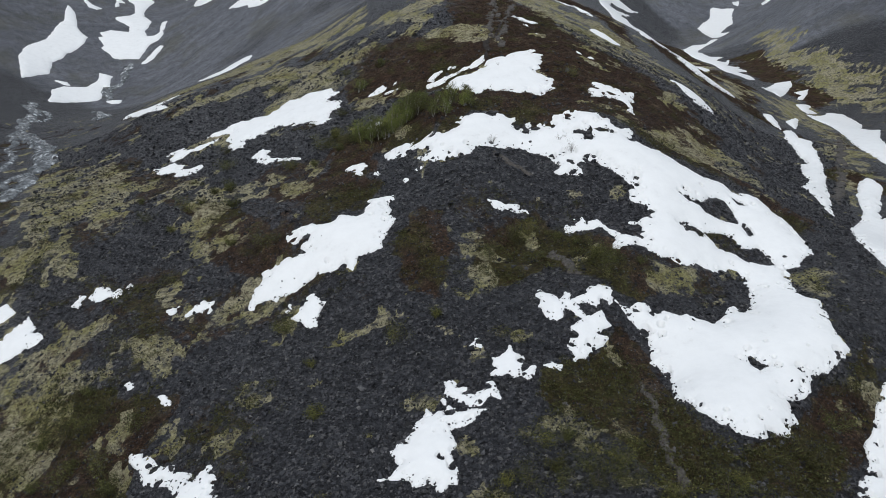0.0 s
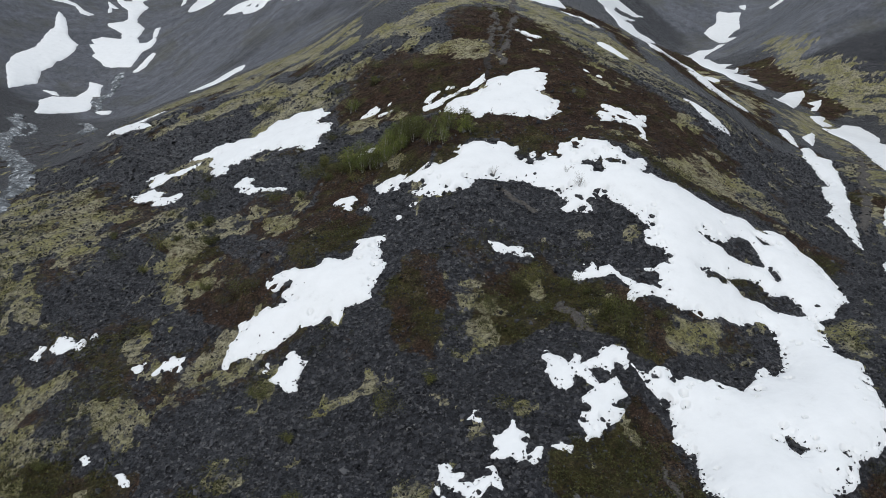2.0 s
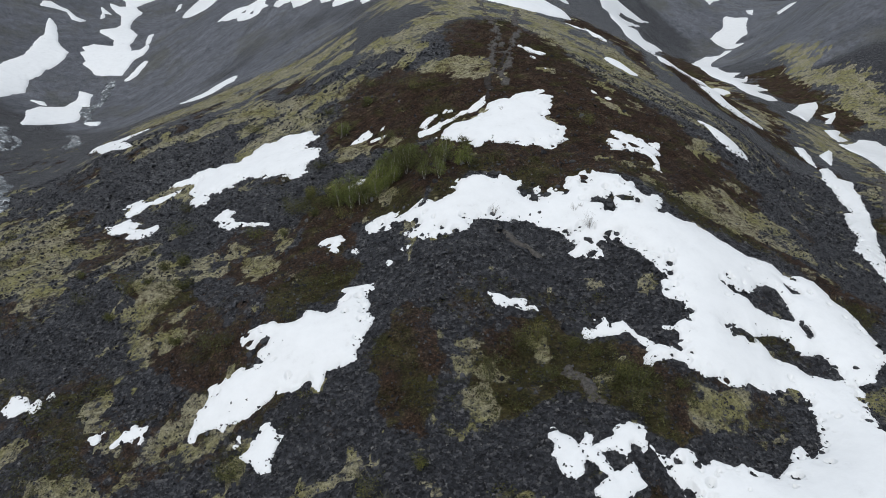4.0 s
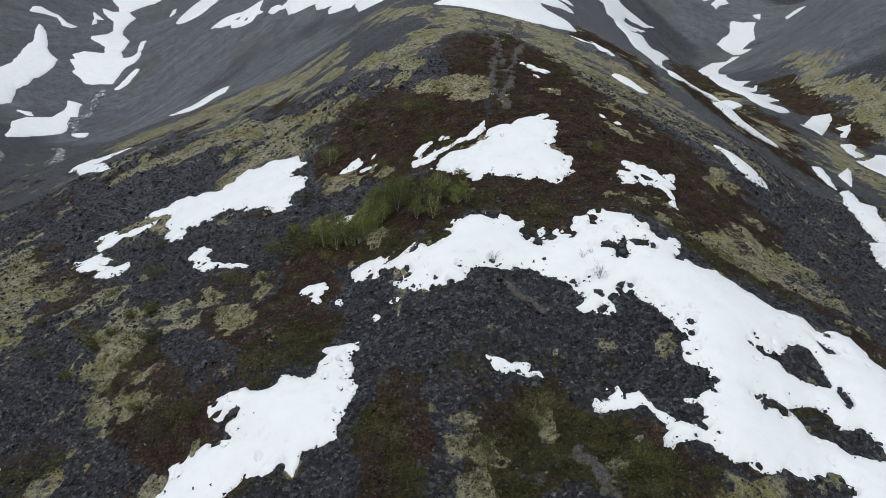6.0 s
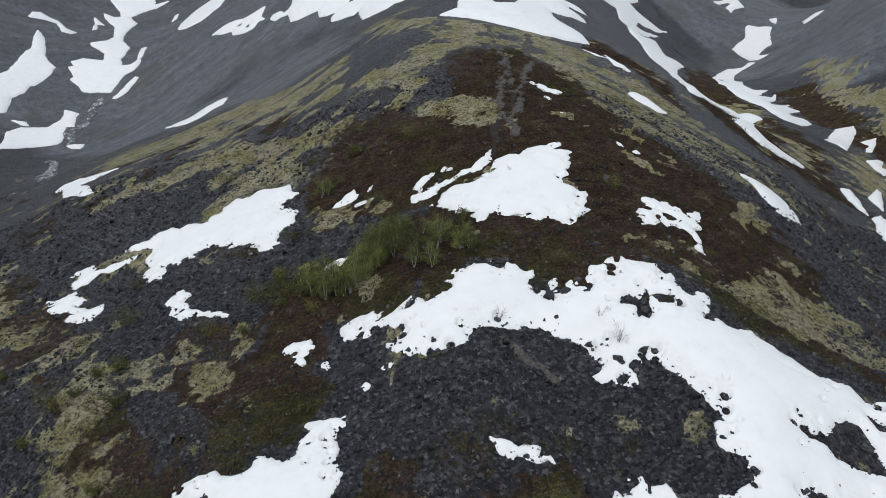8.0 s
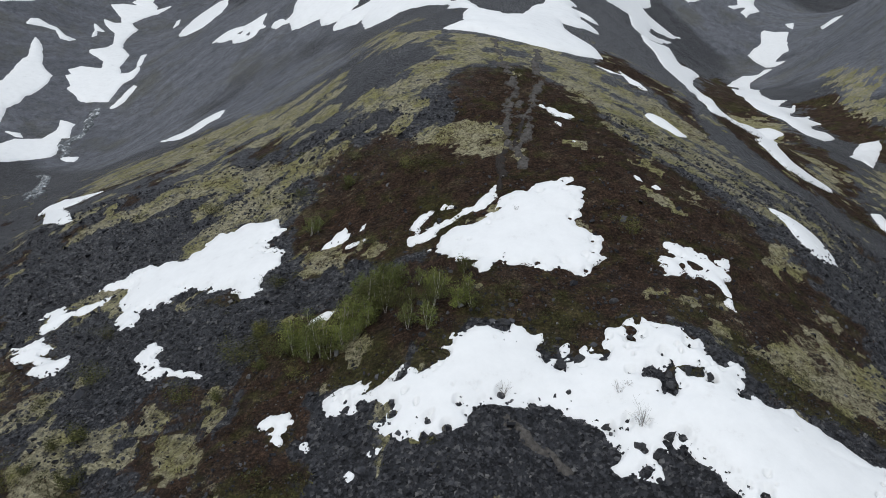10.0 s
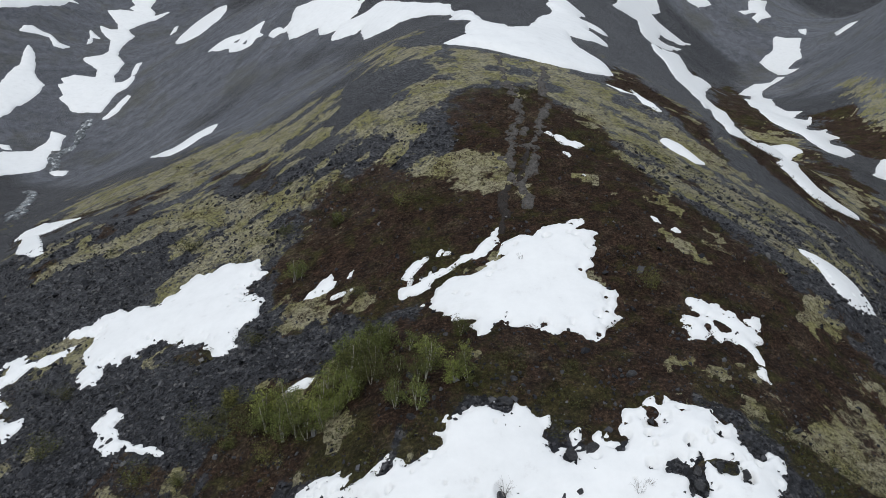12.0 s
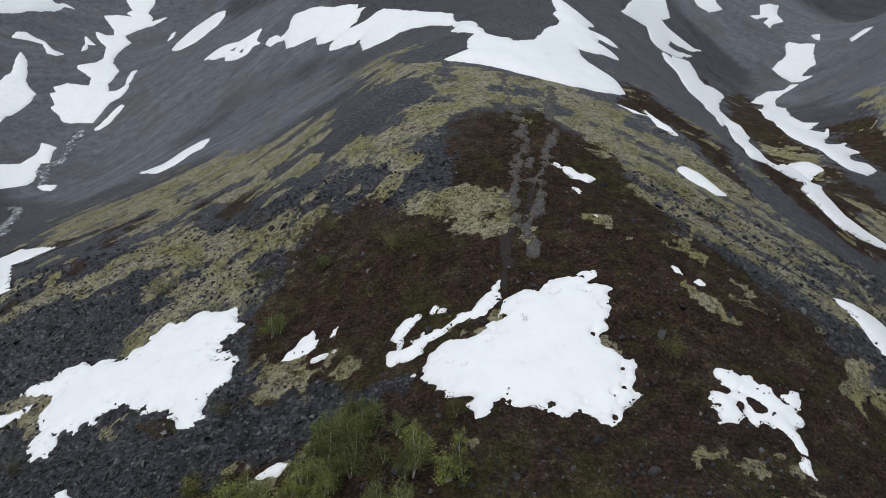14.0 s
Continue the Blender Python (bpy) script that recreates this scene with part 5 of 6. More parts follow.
# ---- meshes ----
def mesh_from(name, verts, faces, mat, flat=True):
    """A mesh from arrays of corners and of equal-sided faces."""
    verts, faces = np.asarray(verts, np.float32), np.asarray(faces, np.int32)
    mesh = bpy.data.meshes.new(name)
    count, sides = faces.shape
    mesh.vertices.add(len(verts))
    mesh.vertices.foreach_set("co", verts.ravel())
    mesh.loops.add(count * sides)
    mesh.loops.foreach_set("vertex_index", faces.ravel())
    mesh.polygons.add(count)
    mesh.polygons.foreach_set("loop_start", np.arange(0, count * sides, sides, dtype=np.int32))
    mesh.polygons.foreach_set("use_smooth", np.full(count, not flat))
    mesh.update(calc_edges=True)
    mesh.materials.append(mat)
    return mesh


def grid_faces(rows, cols):
    i = np.arange(rows - 1)[:, None] * cols + np.arange(cols - 1)[None]
    return np.stack([i, i + 1, i + cols + 1, i + cols], -1).reshape(-1, 4)


def build_ground():
    spread = 0.62 * 1.13 ** np.arange(1, 25)
    u = np.concatenate([-spread[::-1], np.linspace(-0.62, 0.62, 521), spread])
    y = np.concatenate([np.linspace(-300, 10, 26), np.exp(np.linspace(np.log(40), np.log(620), 590)) - 25, np.linspace(640, 2400, 14)])
    yy, uu = np.meshgrid(y, u, indexing="ij")
    xx = uu * reach(yy)
    x, yv = xx.ravel(), yy.ravel()
    heath, lichen = cover(x, yv)
    z = relief(x, yv)
    near = np.clip(1.6 - reach(yv) / 200.0, 0, 1)
    z = z + 0.07 * near * fbm(x, yv, 0.8, 3, 81) * (0.4 + heath)
    mesh = mesh_from("ground", np.stack([x, yv, z], 1), grid_faces(len(y), len(u)), GROUND, flat=False)
    # How much of the haze-paled gravel colour shows at each place, 0 to 1.
    hazed_apron = np.zeros_like(x)
    for outline in HAZED_APRON:
        hazed_apron = np.maximum(hazed_apron, smooth(near_inside(x, yv, outline, 20.0) + 9 * fbm(x, yv, 14.0, 3, 95) + 2.5 * streaks(x, yv, 22.0, 2.6, 91), -4, 6))
    moss = moss_at(x, yv)
    chute = streaks(x, yv, 22.0, 2.6, 91) * smooth(reach(yv), 80, 150) * (1 - 0.35 * hazed_apron)
    for name, values in (("heath", heath), ("lichen", lichen), ("chute", 0.5 + 0.5 * chute), ("hazed_apron", hazed_apron), ("moss", moss)):
        layer = mesh.attributes.new(name, "FLOAT", "POINT")
        layer.data.foreach_set("value", values.astype(np.float32))
    return tagged(new("ground", mesh), "dark scree mountain ridge with heath and lichen", "ground", kind="structure")


build_ground()


def sheet(name, outlines, mat, thick, ragged, fine, rise, smoothing=0.0):
    """A sheet that lies on the ground within outlines and thins out to its edge."""
    pts = np.concatenate([np.array(o, float) for o in outlines])
    lo, hi = pts.min(0) - 2.5, pts.max(0) + 2.5
    r_lo, r_hi = reach(lo[1]), reach(hi[1])
    step = fine
    y = np.exp(np.arange(np.log(r_lo), np.log(r_hi) + step, step)) - 25
    u_all = [x / reach(v) for x in (lo[0], hi[0]) for v in (lo[1], hi[1])]
    u = np.arange(min(u_all), max(u_all) + step, step)
    yy, uu = np.meshgrid(y, u, indexing="ij")
    x, yv = (uu * reach(yy)).ravel(), yy.ravel()
    d = snow_field(x, yv, outlines, ragged)
    z = relief(x, yv)
    cell = step * reach(yv)
    lift = np.where(d > 0, 0.10 + thick * (1 - np.exp(-np.maximum(d, 0) / rise)), 0.10 + np.maximum(d, -3 * cell) * 1.3)
    filled = 1 - np.exp(-np.maximum(d, 0) / 1.2)
    z = z + np.maximum(lift, -0.6) - smoothing * filled * (0.15 * fbm(x, yv, 3.1, 3, 5) + 0.23 * (fbm(x, yv, 9.0, 3, 11) - fbm(x, yv, 9.0, 1, 11) / 1.75) - 0.08)
    faces = grid_faces(len(y), len(u))
    keep = (d[faces] > -2.0 * cell[faces]).any(1)
    faces = faces[keep]
    if len(faces) == 0:
        return None
    used = np.unique(faces)
    back_to = np.full(len(x), -1)
    back_to[used] = np.arange(len(used))
    return new(name, mesh_from(name, np.stack([x, yv, z], 1)[used], back_to[faces], mat, flat=False))


def snow_patch(label, outlines, deep, ragged):
    span = np.concatenate([np.array(o, float) for o in outlines])
    fine = 0.0011 if span[:, 1].min() < 110 else 0.0016
    ob = sheet("snow_patch", outlines, SNOW, deep, ragged, fine, 0.9, 1.0)
    if ob:
        tagged(ob, label, "snow patch", "snow patches on the ridge")


# Each patch: label, depth, raggedness of its edge, outlines.
SNOW_PATCHES = []
SNOW_PATCHES += [
    ("small thin remnant of melting snow", 0.18, 0.4, [CHIP_SNOW_14]),
    ("broad white snowfield with dark stones along its edges", 0.35, 0.42, [MAIN_SNOW_A, MAIN_SNOW_B, MAIN_SNOW_C, MAIN_SNOW_D, MAIN_SNOW_E, MAIN_SNOW_F, MAIN_SNOW_G, MAIN_SNOW_H, MAIN_SNOW_I, MAIN_SNOW_J, MAIN_SNOW_K]),
    ("broken snow patch between dark stones", 0.25, 0.5, [LOBE_SNOW]),
    ("small thin remnant of melting snow", 0.18, 0.42, [SHARD_SNOW]),
    ("small thin remnant of melting snow", 0.18, 0.6, [CHIP_SNOW]),
    ("narrow strip of old snow in a gully", 0.35, 0.42, [TONGUE_SNOW]),
    ("small thin remnant of melting snow", 0.18, 0.6, [CHIP_SNOW_2]),
    ("long white snow patch melting on dark scree", 0.35, 0.42, [MID_LEFT_SNOW]),
    ("small thin remnant of melting snow", 0.18, 0.6, [CHIP_SNOW_3]),
    ("small thin remnant of melting snow", 0.18, 0.6, [CHIP_SNOW_4]),
    ("small thin remnant of melting snow", 0.18, 0.6, [STRIP_SNOW]),
    ("small thin remnant of melting snow", 0.18, 0.6, [STRIP_SNOW_2]),
    ("small thin remnant of melting snow", 0.18, 0.6, [CHIP_SNOW_5]),
    ("small thin remnant of melting snow", 0.18, 0.6, [CHIP_SNOW_6]),
    ("small thin remnant of melting snow", 0.18, 0.42, [LEFT_EDGE_SNOW]),
    ("small thin remnant of melting snow", 0.18, 0.42, [LEFT_EDGE_SNOW_2]),
    ("small thin remnant of melting snow", 0.18, 0.6, [CHIP_SNOW_7]),
    ("small thin remnant of melting snow", 0.18, 0.6, [CHIP_SNOW_8]),
    ("small thin remnant of melting snow", 0.18, 0.42, [BOTTOM_LEFT_SNOW]),
    ("narrow strip of old snow in a gully", 0.35, 0.42, [RIGHT_EDGE_SNOW]),
    ("narrow strip of old snow in a gully", 0.35, 0.42, [GULLY_SNOW]),
    ("narrow strip of old snow in a gully", 0.35, 0.3, [GULLY_SNOW_2]),
    ("narrow strip of old snow in a gully", 0.35, 0.42, [GULLY_SNOW_3]),
    ("narrow strip of old snow in a gully", 0.35, 0.42, [GULLY_SNOW_4]),
    ("narrow strip of old snow in a gully", 0.35, 0.3, [VALLEY_FLOOR_SNOW]),
    ("narrow strip of old snow in a gully", 0.35, 0.3, [VALLEY_FLOOR_SNOW_2]),
    ("narrow strip of old snow in a gully", 0.35, 0.3, [VALLEY_FLOOR_SNOW_3]),
    ("narrow strip of old snow in a gully", 0.35, 0.3, [VALLEY_FLOOR_SNOW_4]),
]
SNOW_PATCHES += [
    ("distant snow patch on a dark scree slope", 0.4, 0.3, [FAR_BLOCK_SNOW]),
    ("narrow strip of old snow in a gully", 0.35, 0.3, [GULLY_LONG_SNOW]),
    ("narrow strip of old snow in a gully", 0.35, 0.3, [GULLY_LOW_SNOW]),
    ("distant snow patch on a dark scree slope", 0.4, 0.3, [FAR_CHIP_SNOW]),
    ("distant snow patch on a dark scree slope", 0.4, 0.3, [FAR_CHIP_SNOW_2]),
    ("distant snow patch on a dark scree slope", 0.4, 0.3, [FAR_CHIP_SNOW_3]),
    ("distant snow patch on a dark scree slope", 0.4, 0.3, [FAR_CHIP_SNOW_4]),
    ("thin strip of old snow on a heathy flank", 0.25, 0.42, [FLANK_STRIP_SNOW]),
    ("thin strip of old snow on a heathy flank", 0.25, 0.3, [FLANK_STRIP_SNOW_2]),
    ("thin strip of old snow on a heathy flank", 0.25, 0.42, [FLANK_STRIP_SNOW_3]),
    ("small thin remnant of melting snow", 0.18, 0.6, [CHIP_SNOW_9]),
    ("small thin remnant of melting snow", 0.18, 0.6, [CHIP_SNOW_10]),
    ("thin broken snow patch melting over heath", 0.15, 1.0, [LATTICE_SNOW_A, LATTICE_SNOW_B]),
    ("small thin remnant of melting snow", 0.18, 0.6, [CHIP_SNOW_11]),
    ("small thin remnant of melting snow", 0.18, 0.6, [CHIP_SNOW_12]),
    ("small thin remnant of melting snow", 0.18, 0.6, [CHIP_SNOW_13]),
    ("large smooth snowfield behind the brow of the ridge", 0.6, 0.3, [SADDLE_SNOW_A, SADDLE_SNOW_B]),
    ("distant snow patch on a dark scree slope", 0.4, 0.3, [FAR_STRIP_SNOW]),
    ("distant snow patch on a dark scree slope", 0.4, 0.3, [FAR_STRIP_SNOW_2]),
    ("distant snow patch on a dark scree slope", 0.4, 0.3, [FAR_STRIP_SNOW_3]),
    ("distant snow patch on a dark scree slope", 0.4, 0.3, [GULLY_SNOW_SNOW]),
    ("distant snow patch on a dark scree slope", 0.4, 0.3, [FAR_STRIP_SNOW_4]),
    ("distant snow patch on a dark scree slope", 0.4, 0.3, [FAR_STRIP_SNOW_5]),
    ("distant snow patch on a dark scree slope", 0.4, 0.3, [TRIANGLE_SNOW]),
    ("distant snow patch on a dark scree slope", 0.4, 0.3, [STREAM_SNOW_SNOW]),
    ("distant snow patch on a dark scree slope", 0.4, 0.3, [FAR_CHIP_SNOW_5]),
    ("distant snow patch on a dark scree slope", 0.4, 0.3, [FAR_STRIP_SNOW_6]),
    ("distant snow patch on a dark scree slope", 0.4, 0.3, [FAR_STRIP_SNOW_7]),
]
SNOW_PATCHES += [
    ("narrow strip of old snow in a gully", 0.35, 0.3, [SLOPE_STRIP_SNOW]),
    ("long ragged snow patch on dark scree", 0.3, 0.62, [MID_FAR_SNOW]),
    ("long ragged snow patch on dark scree", 0.3, 0.62, [MID_FAR_SNOW_2]),
    ("long ragged snow patch on dark scree", 0.3, 0.62, [MID_FAR_SNOW_3]),
    ("small thin remnant of melting snow", 0.18, 0.6, [CHIP_SNOW_15]),
    ("clean white snow patch on brown heath", 0.3, 0.65, [CENTRE_SNOW_A, CENTRE_SNOW_B]),
    ("small thin remnant of melting snow", 0.18, 0.6, [CHIP_SNOW_17]),
    ("small thin remnant of melting snow", 0.18, 0.6, [CHIP_SNOW_18]),
    ("small thin remnant of melting snow", 0.18, 0.6, [CHIP_SNOW_19]),
    ("small thin remnant of melting snow", 0.18, 0.6, [CHIP_SNOW_20]),
    ("small thin remnant of melting snow", 0.18, 0.6, [CHIP_SNOW_21]),
    ("small thin remnant of melting snow", 0.18, 0.6, [CHIP_SNOW_22]),
    ("small thin remnant of melting snow", 0.18, 0.6, [CHIP_SNOW_23]),
    ("small thin remnant of melting snow", 0.18, 0.6, [CHIP_SNOW_24]),
    ("small thin remnant of melting snow", 0.18, 0.42, [THIN_SNOW]),
    ("distant snow patch on a dark scree slope", 0.4, 0.3, [FAR_CHIP_SNOW_6]),
    ("distant snow patch on a dark scree slope", 0.4, 0.3, [FAR_CHIP_SNOW_7]),
    ("small thin remnant of melting snow", 0.18, 0.3, [VALLEY_CHIP_SNOW]),
    ("small thin remnant of melting snow", 0.18, 0.42, [PENINSULA_SNOW]),
    ("long ragged snow patch on dark scree", 0.3, 0.62, [MID_FAR_SNOW_4]),
    ("small thin remnant of melting snow", 0.18, 0.42, [CENTRE_SNOW_C]),
    ("small thin remnant of melting snow", 0.18, 0.42, [CENTRE_SNOW_D]),
    ("small thin remnant of melting snow", 0.18, 0.42, [TONGUE_SNOW_2]),
    ("small thin remnant of melting snow", 0.18, 0.42, [SHARD_SNOW_2]),
    ("distant snow patch on a dark scree slope", 0.4, 0.3, [FAR_CHIP_SNOW_9]),
    ("small thin remnant of melting snow", 0.18, 0.6, [STRIP_SNOW_3]),
    ("small thin remnant of melting snow", 0.18, 0.6, [STRIP_SNOW_4]),
]
for label, deep, ragged, outlines in SNOW_PATCHES:
    snow_patch(label, outlines, deep, ragged)

# ---- footpaths and stream ----
PATHS = []
PATHS += [
    (0.8, [(6.5, 132.7), (6.5, 127.2), (6.8, 122.4), (7.2, 118.5), (7.7, 115.6), (7.6, 113.0), (6.9, 109.6), (6.9, 106.5), (6.4, 103.8), (6.3, 102.4), (6.2, 100.4), (6.3, 98.3)]),
    (0.65, [(11.8, 131.7), (11.2, 126.1), (10.7, 121.2), (10.6, 115.7), (9.8, 111.9), (9.1, 107.6), (8.6, 103.9), (8.2, 100.5), (7.6, 99.2), (6.7, 98.1)]),
    (0.5, [(8.1, 104.3), (7.8, 106.8), (8.1, 109.7)]),
    (0.35, [(6.5, 111.3), (7.7, 114.4), (8.1, 117.4)]),
]
PATHS += [
    (0.5, [(7.2, 97.8), (7.8, 95.9), (7.5, 94.5)]),
    (0.5, [(4.8, 68.3), (5.3, 67.8), (6.1, 67.3), (6.8, 66.8), (7.6, 66.2), (8.3, 65.5)]),
    (0.6, [(8.8, 55.6), (9.3, 55.0), (9.8, 54.2), (10.2, 53.1), (10.5, 52.1)]),
    (0.35, [(13.5, 41.6), (13.3, 39.5), (13.1, 37.2), (13.1, 35.5), (13.0, 33.7), (12.8, 32.0), (12.6, 30.9)]),
]
PATHS += [
    (0.45, [(9.0, 55.8), (9.6, 54.6), (10.2, 52.9), (10.9, 51.6)]),
    (0.9, [(47.8, 82.6), (51.7, 89.2), (55.5, 96.2), (58.4, 102.1), (61.5, 108.1), (65.8, 116.4), (70.9, 127.3)]),
]
for width, line in PATHS:
    ob = sheet("footpath", [along(line, width, 0.5)], GRAVEL, 0.10, 1.3 * width, 0.0014, 1.0)
    if ob:
        tagged(ob, "trodden grey gravel footpath through heath", "footpath", kind="structure")
RUTS = [
    (0.55, [(6.2, 98.1), (5.8, 95.8), (5.4, 93.1), (5.2, 91.2)]),
    (0.5, [(8.0, 106.7), (8.0, 103.8), (7.5, 101.2), (7.0, 99.0)]),
]
for width, line in RUTS:
    ob = sheet("rut", [along(line, width, 0.5)], PEAT, 0.06, 0.9 * width, 0.0014, 1.0)
    if ob:
        tagged(ob, "dark peaty rut worn into the heath", "rut", kind="structure")
STREAMS = []
STREAMS += [
    (2.2, [(-96.6, 168.7), (-91.7, 159.8), (-87.9, 150.2), (-84.8, 142.1), (-79.0, 133.2), (-73.0, 125.5), (-68.6, 120.2), (-63.1, 112.0), (-60.0, 105.8), (-57.7, 99.1), (-56.7, 95.1), (-54.0, 88.6), (-53.0, 84.3), (-53.4, 82.3)]),
    (1.0, [(-93.6, 163.5), (-91.1, 162.8), (-86.7, 157.6), (-85.0, 151.8), (-86.0, 149.6)]),
    (1.1, [(-83.4, 138.0), (-75.9, 123.5), (-73.3, 117.5), (-67.6, 108.8), (-64.3, 101.6), (-63.5, 99.3)]),
    (1.2, [(-57.9, 96.5), (-58.1, 94.2), (-57.5, 90.8), (-56.8, 88.0)]),
]
STREAMS += [
    (1.2, [(-72.2, 124.0), (-63.9, 111.1), (-60.5, 103.2), (-59.8, 99.9)]),
    (1.6, [(-89.6, 208.6), (-89.4, 205.2), (-88.2, 199.9), (-88.8, 196.3), (-88.5, 192.4), (-87.6, 188.1), (-86.5, 184.5)]),
    (0.9, [(-90.9, 207.3), (-88.6, 203.2), (-88.4, 198.7)]),
    (1.0, [(-91.1, 193.2), (-88.9, 190.2), (-86.9, 185.4)]),
]
STREAMS += [
    (1.6, [(-74.4, 151.6), (-68.0, 142.6), (-77.0, 160.4), (-80.2, 167.5), (-83.9, 172.3)]),
]
for width, line in STREAMS:
    ob = sheet("stream", [along(line, width, 1.6)], WATER, 0.5, 0.7, 0.0026, 0.8)
    if ob:
        tagged(ob, "shallow mountain stream with white foam over stones", "stream", kind="structure")

# ---- loose stones ----
ALL_SNOW = [outline for _, _, _, outlines in SNOW_PATCHES for outline in outlines]
BLOCK = np.array([(x, y, z) for z in (-1, 1) for y in (-1, 1) for x in (-1, 1)], float)
BLOCK_FACES = np.array([(4, 5, 6), (5, 7, 6), (0, 1, 4), (1, 5, 4), (2, 6, 3), (3, 6, 7), (0, 4, 2), (2, 4, 6), (1, 3, 5), (3, 7, 5)])


def turns(rng, count, tip):
    """Random turns about z, tipped by up to tip radians."""
    a, b, c = rng.uniform(0, 2 * np.pi, count), rng.normal(0, tip, count), rng.normal(0, tip, count)
    rz, rx, ry = np.zeros((count, 3, 3)), np.zeros((count, 3, 3)), np.zeros((count, 3, 3))
    rz[:, 0, 0], rz[:, 0, 1], rz[:, 1, 0], rz[:, 1, 1], rz[:, 2, 2] = np.cos(a), -np.sin(a), np.sin(a), np.cos(a), 1
    rx[:, 1, 1], rx[:, 1, 2], rx[:, 2, 1], rx[:, 2, 2], rx[:, 0, 0] = np.cos(b), -np.sin(b), np.sin(b), np.cos(b), 1
    ry[:, 0, 0], ry[:, 0, 2], ry[:, 2, 0], ry[:, 2, 2], ry[:, 1, 1] = np.cos(c), np.sin(c), -np.sin(c), np.cos(c), 1
    return rx @ ry @ rz


def scatter_places(rng, count, near, far, half):
    r = np.exp(rng.uniform(np.log(near + 25), np.log(far + 25), count))
    u = rng.uniform(-half, half, count)
    return u * r, r - 25


def snow_depth_at(x, y):
    """How far inside the nearest snow edge a place lies; negative on bare ground."""
    return snow_field(x, y, ALL_SNOW, 0.42)


def scatter(name, rng, x, y, size, squash, shapes, faces, mat, tip, sink, label, category, lift=0.0):
    """Many small pieces joined into one mesh."""
    count = len(x)
    which = rng.integers(0, len(shapes), count)
    body = np.array(shapes)[which]
    axes = size[:, None] * np.stack([rng.uniform(0.75, 1.3, count), rng.uniform(0.6, 1.0, count), squash * rng.uniform(0.6, 1.1, count)], 1)
    body = np.einsum("nij,nkj->nki", turns(rng, count, tip), body * axes[:, None, :])
    base = np.stack([x, y, relief(x, y) + sink * axes[:, 2] + lift], 1)
    verts = (body + base[:, None, :]).reshape(-1, 3)
    sides = len(shapes[0])
    all_faces = (faces[None] + np.arange(count)[:, None, None] * sides).reshape(-1, faces.shape[1])
    ob = new(name, mesh_from(name, verts, all_faces, mat))
    return tagged(ob, label, category, kind="stuff")


def scatter_scree():
    rng = np.random.default_rng(3)
    x, y = scatter_places(rng, 360000, 27, 112, 0.46)
    heath, lichen = cover(x, y)
    d = snow_depth_at(x, y)
    bare = (1 - 0.96 * heath) * (1 - 0.8 * lichen)
    chance = np.where(d > 1.2, 0.0008, np.where(d > 0.3, 0.02, np.where(d > 0.0, 0.22 * bare + 0.01, bare)))
    keep = rng.uniform(0, 1, len(x)) < chance
    x, y, d = x[keep][:104000], y[keep][:104000], d[keep][:104000]
    size = np.clip(rng.lognormal(-2.88, 0.5, len(x)), 0.04, 0.34) * np.clip(reach(y) / 90.0, 0.85, 1.25)
    size = np.where(d > 0, np.clip(size, 0.07, 0.14) * rng.uniform(0.8, 1.5, len(x)), size)
    lift = np.where(d > 0, 0.04 + 0.3 * (1 - np.exp(-np.maximum(d, 0) / 0.9)), 0.0)
    shapes = []
    for _ in range(24):
        shape = BLOCK * rng.uniform(0.45, 1.2, BLOCK.shape)
        shape[4:, :2] *= rng.uniform(0.30, 0.85)
        shape[4:, :2] += rng.uniform(-0.3, 0.3, 2)
        shapes.append(shape)
    return scatter("scree", rng, x, y, size, 0.72, shapes, BLOCK_FACES, STONE, 0.75, 0.3, "loose dark grey angular scree stones", "scree", lift)


def tuft_shapes(rng, blades, spread, high, leaf, thick=1.0):
    shapes = []
    for _ in range(10):
        verts = []
        for _ in range(blades):
            a, q = rng.uniform(0, 2 * np.pi), rng.uniform(0, 1) ** 0.5
            c = np.array([spread * q * np.cos(a), spread * q * np.sin(a), rng.uniform(0.05, 1) * high * (1 - 0.5 * q * q)])
            way = rng.normal(0, 1, 3) + (0, 0, 0.4)
            way *= leaf * rng.uniform(1.2, 2.6) / np.linalg.norm(way)
            thin = np.cross(way, rng.normal(0, 1, 3))
            thin *= 0.3 * leaf / np.linalg.norm(thin) * thick
            verts += [c - thin, c + thin, c + way]
        shapes.append(np.array(verts))
    return shapes, np.arange(blades * 3).reshape(-1, 3)


def scatter_heath():
    rng = np.random.default_rng(4)
    x, y = scatter_places(rng, 190000, 24, 140, 0.58)
    heath, lichen = cover(x, y)
    keep = (rng.uniform(0, 1, len(x)) < heath * (1 - 0.5 * lichen)) & (snow_depth_at(x, y) < -0.1)
    x, y = x[keep][:19000], y[keep][:19000]
    shapes, faces = tuft_shapes(rng, 12, 0.95, 0.8, 0.24, 1.3)
    size = rng.uniform(0.12, 0.36, len(x)) * np.clip(reach(y) / 100.0, 0.85, 1.5)
    scatter("heather", rng, x, y, size, 0.9, shapes, faces, HEATH_LEAF, 0.1, 0.0, "low brown leafless heather and crowberry scrub", "heather")


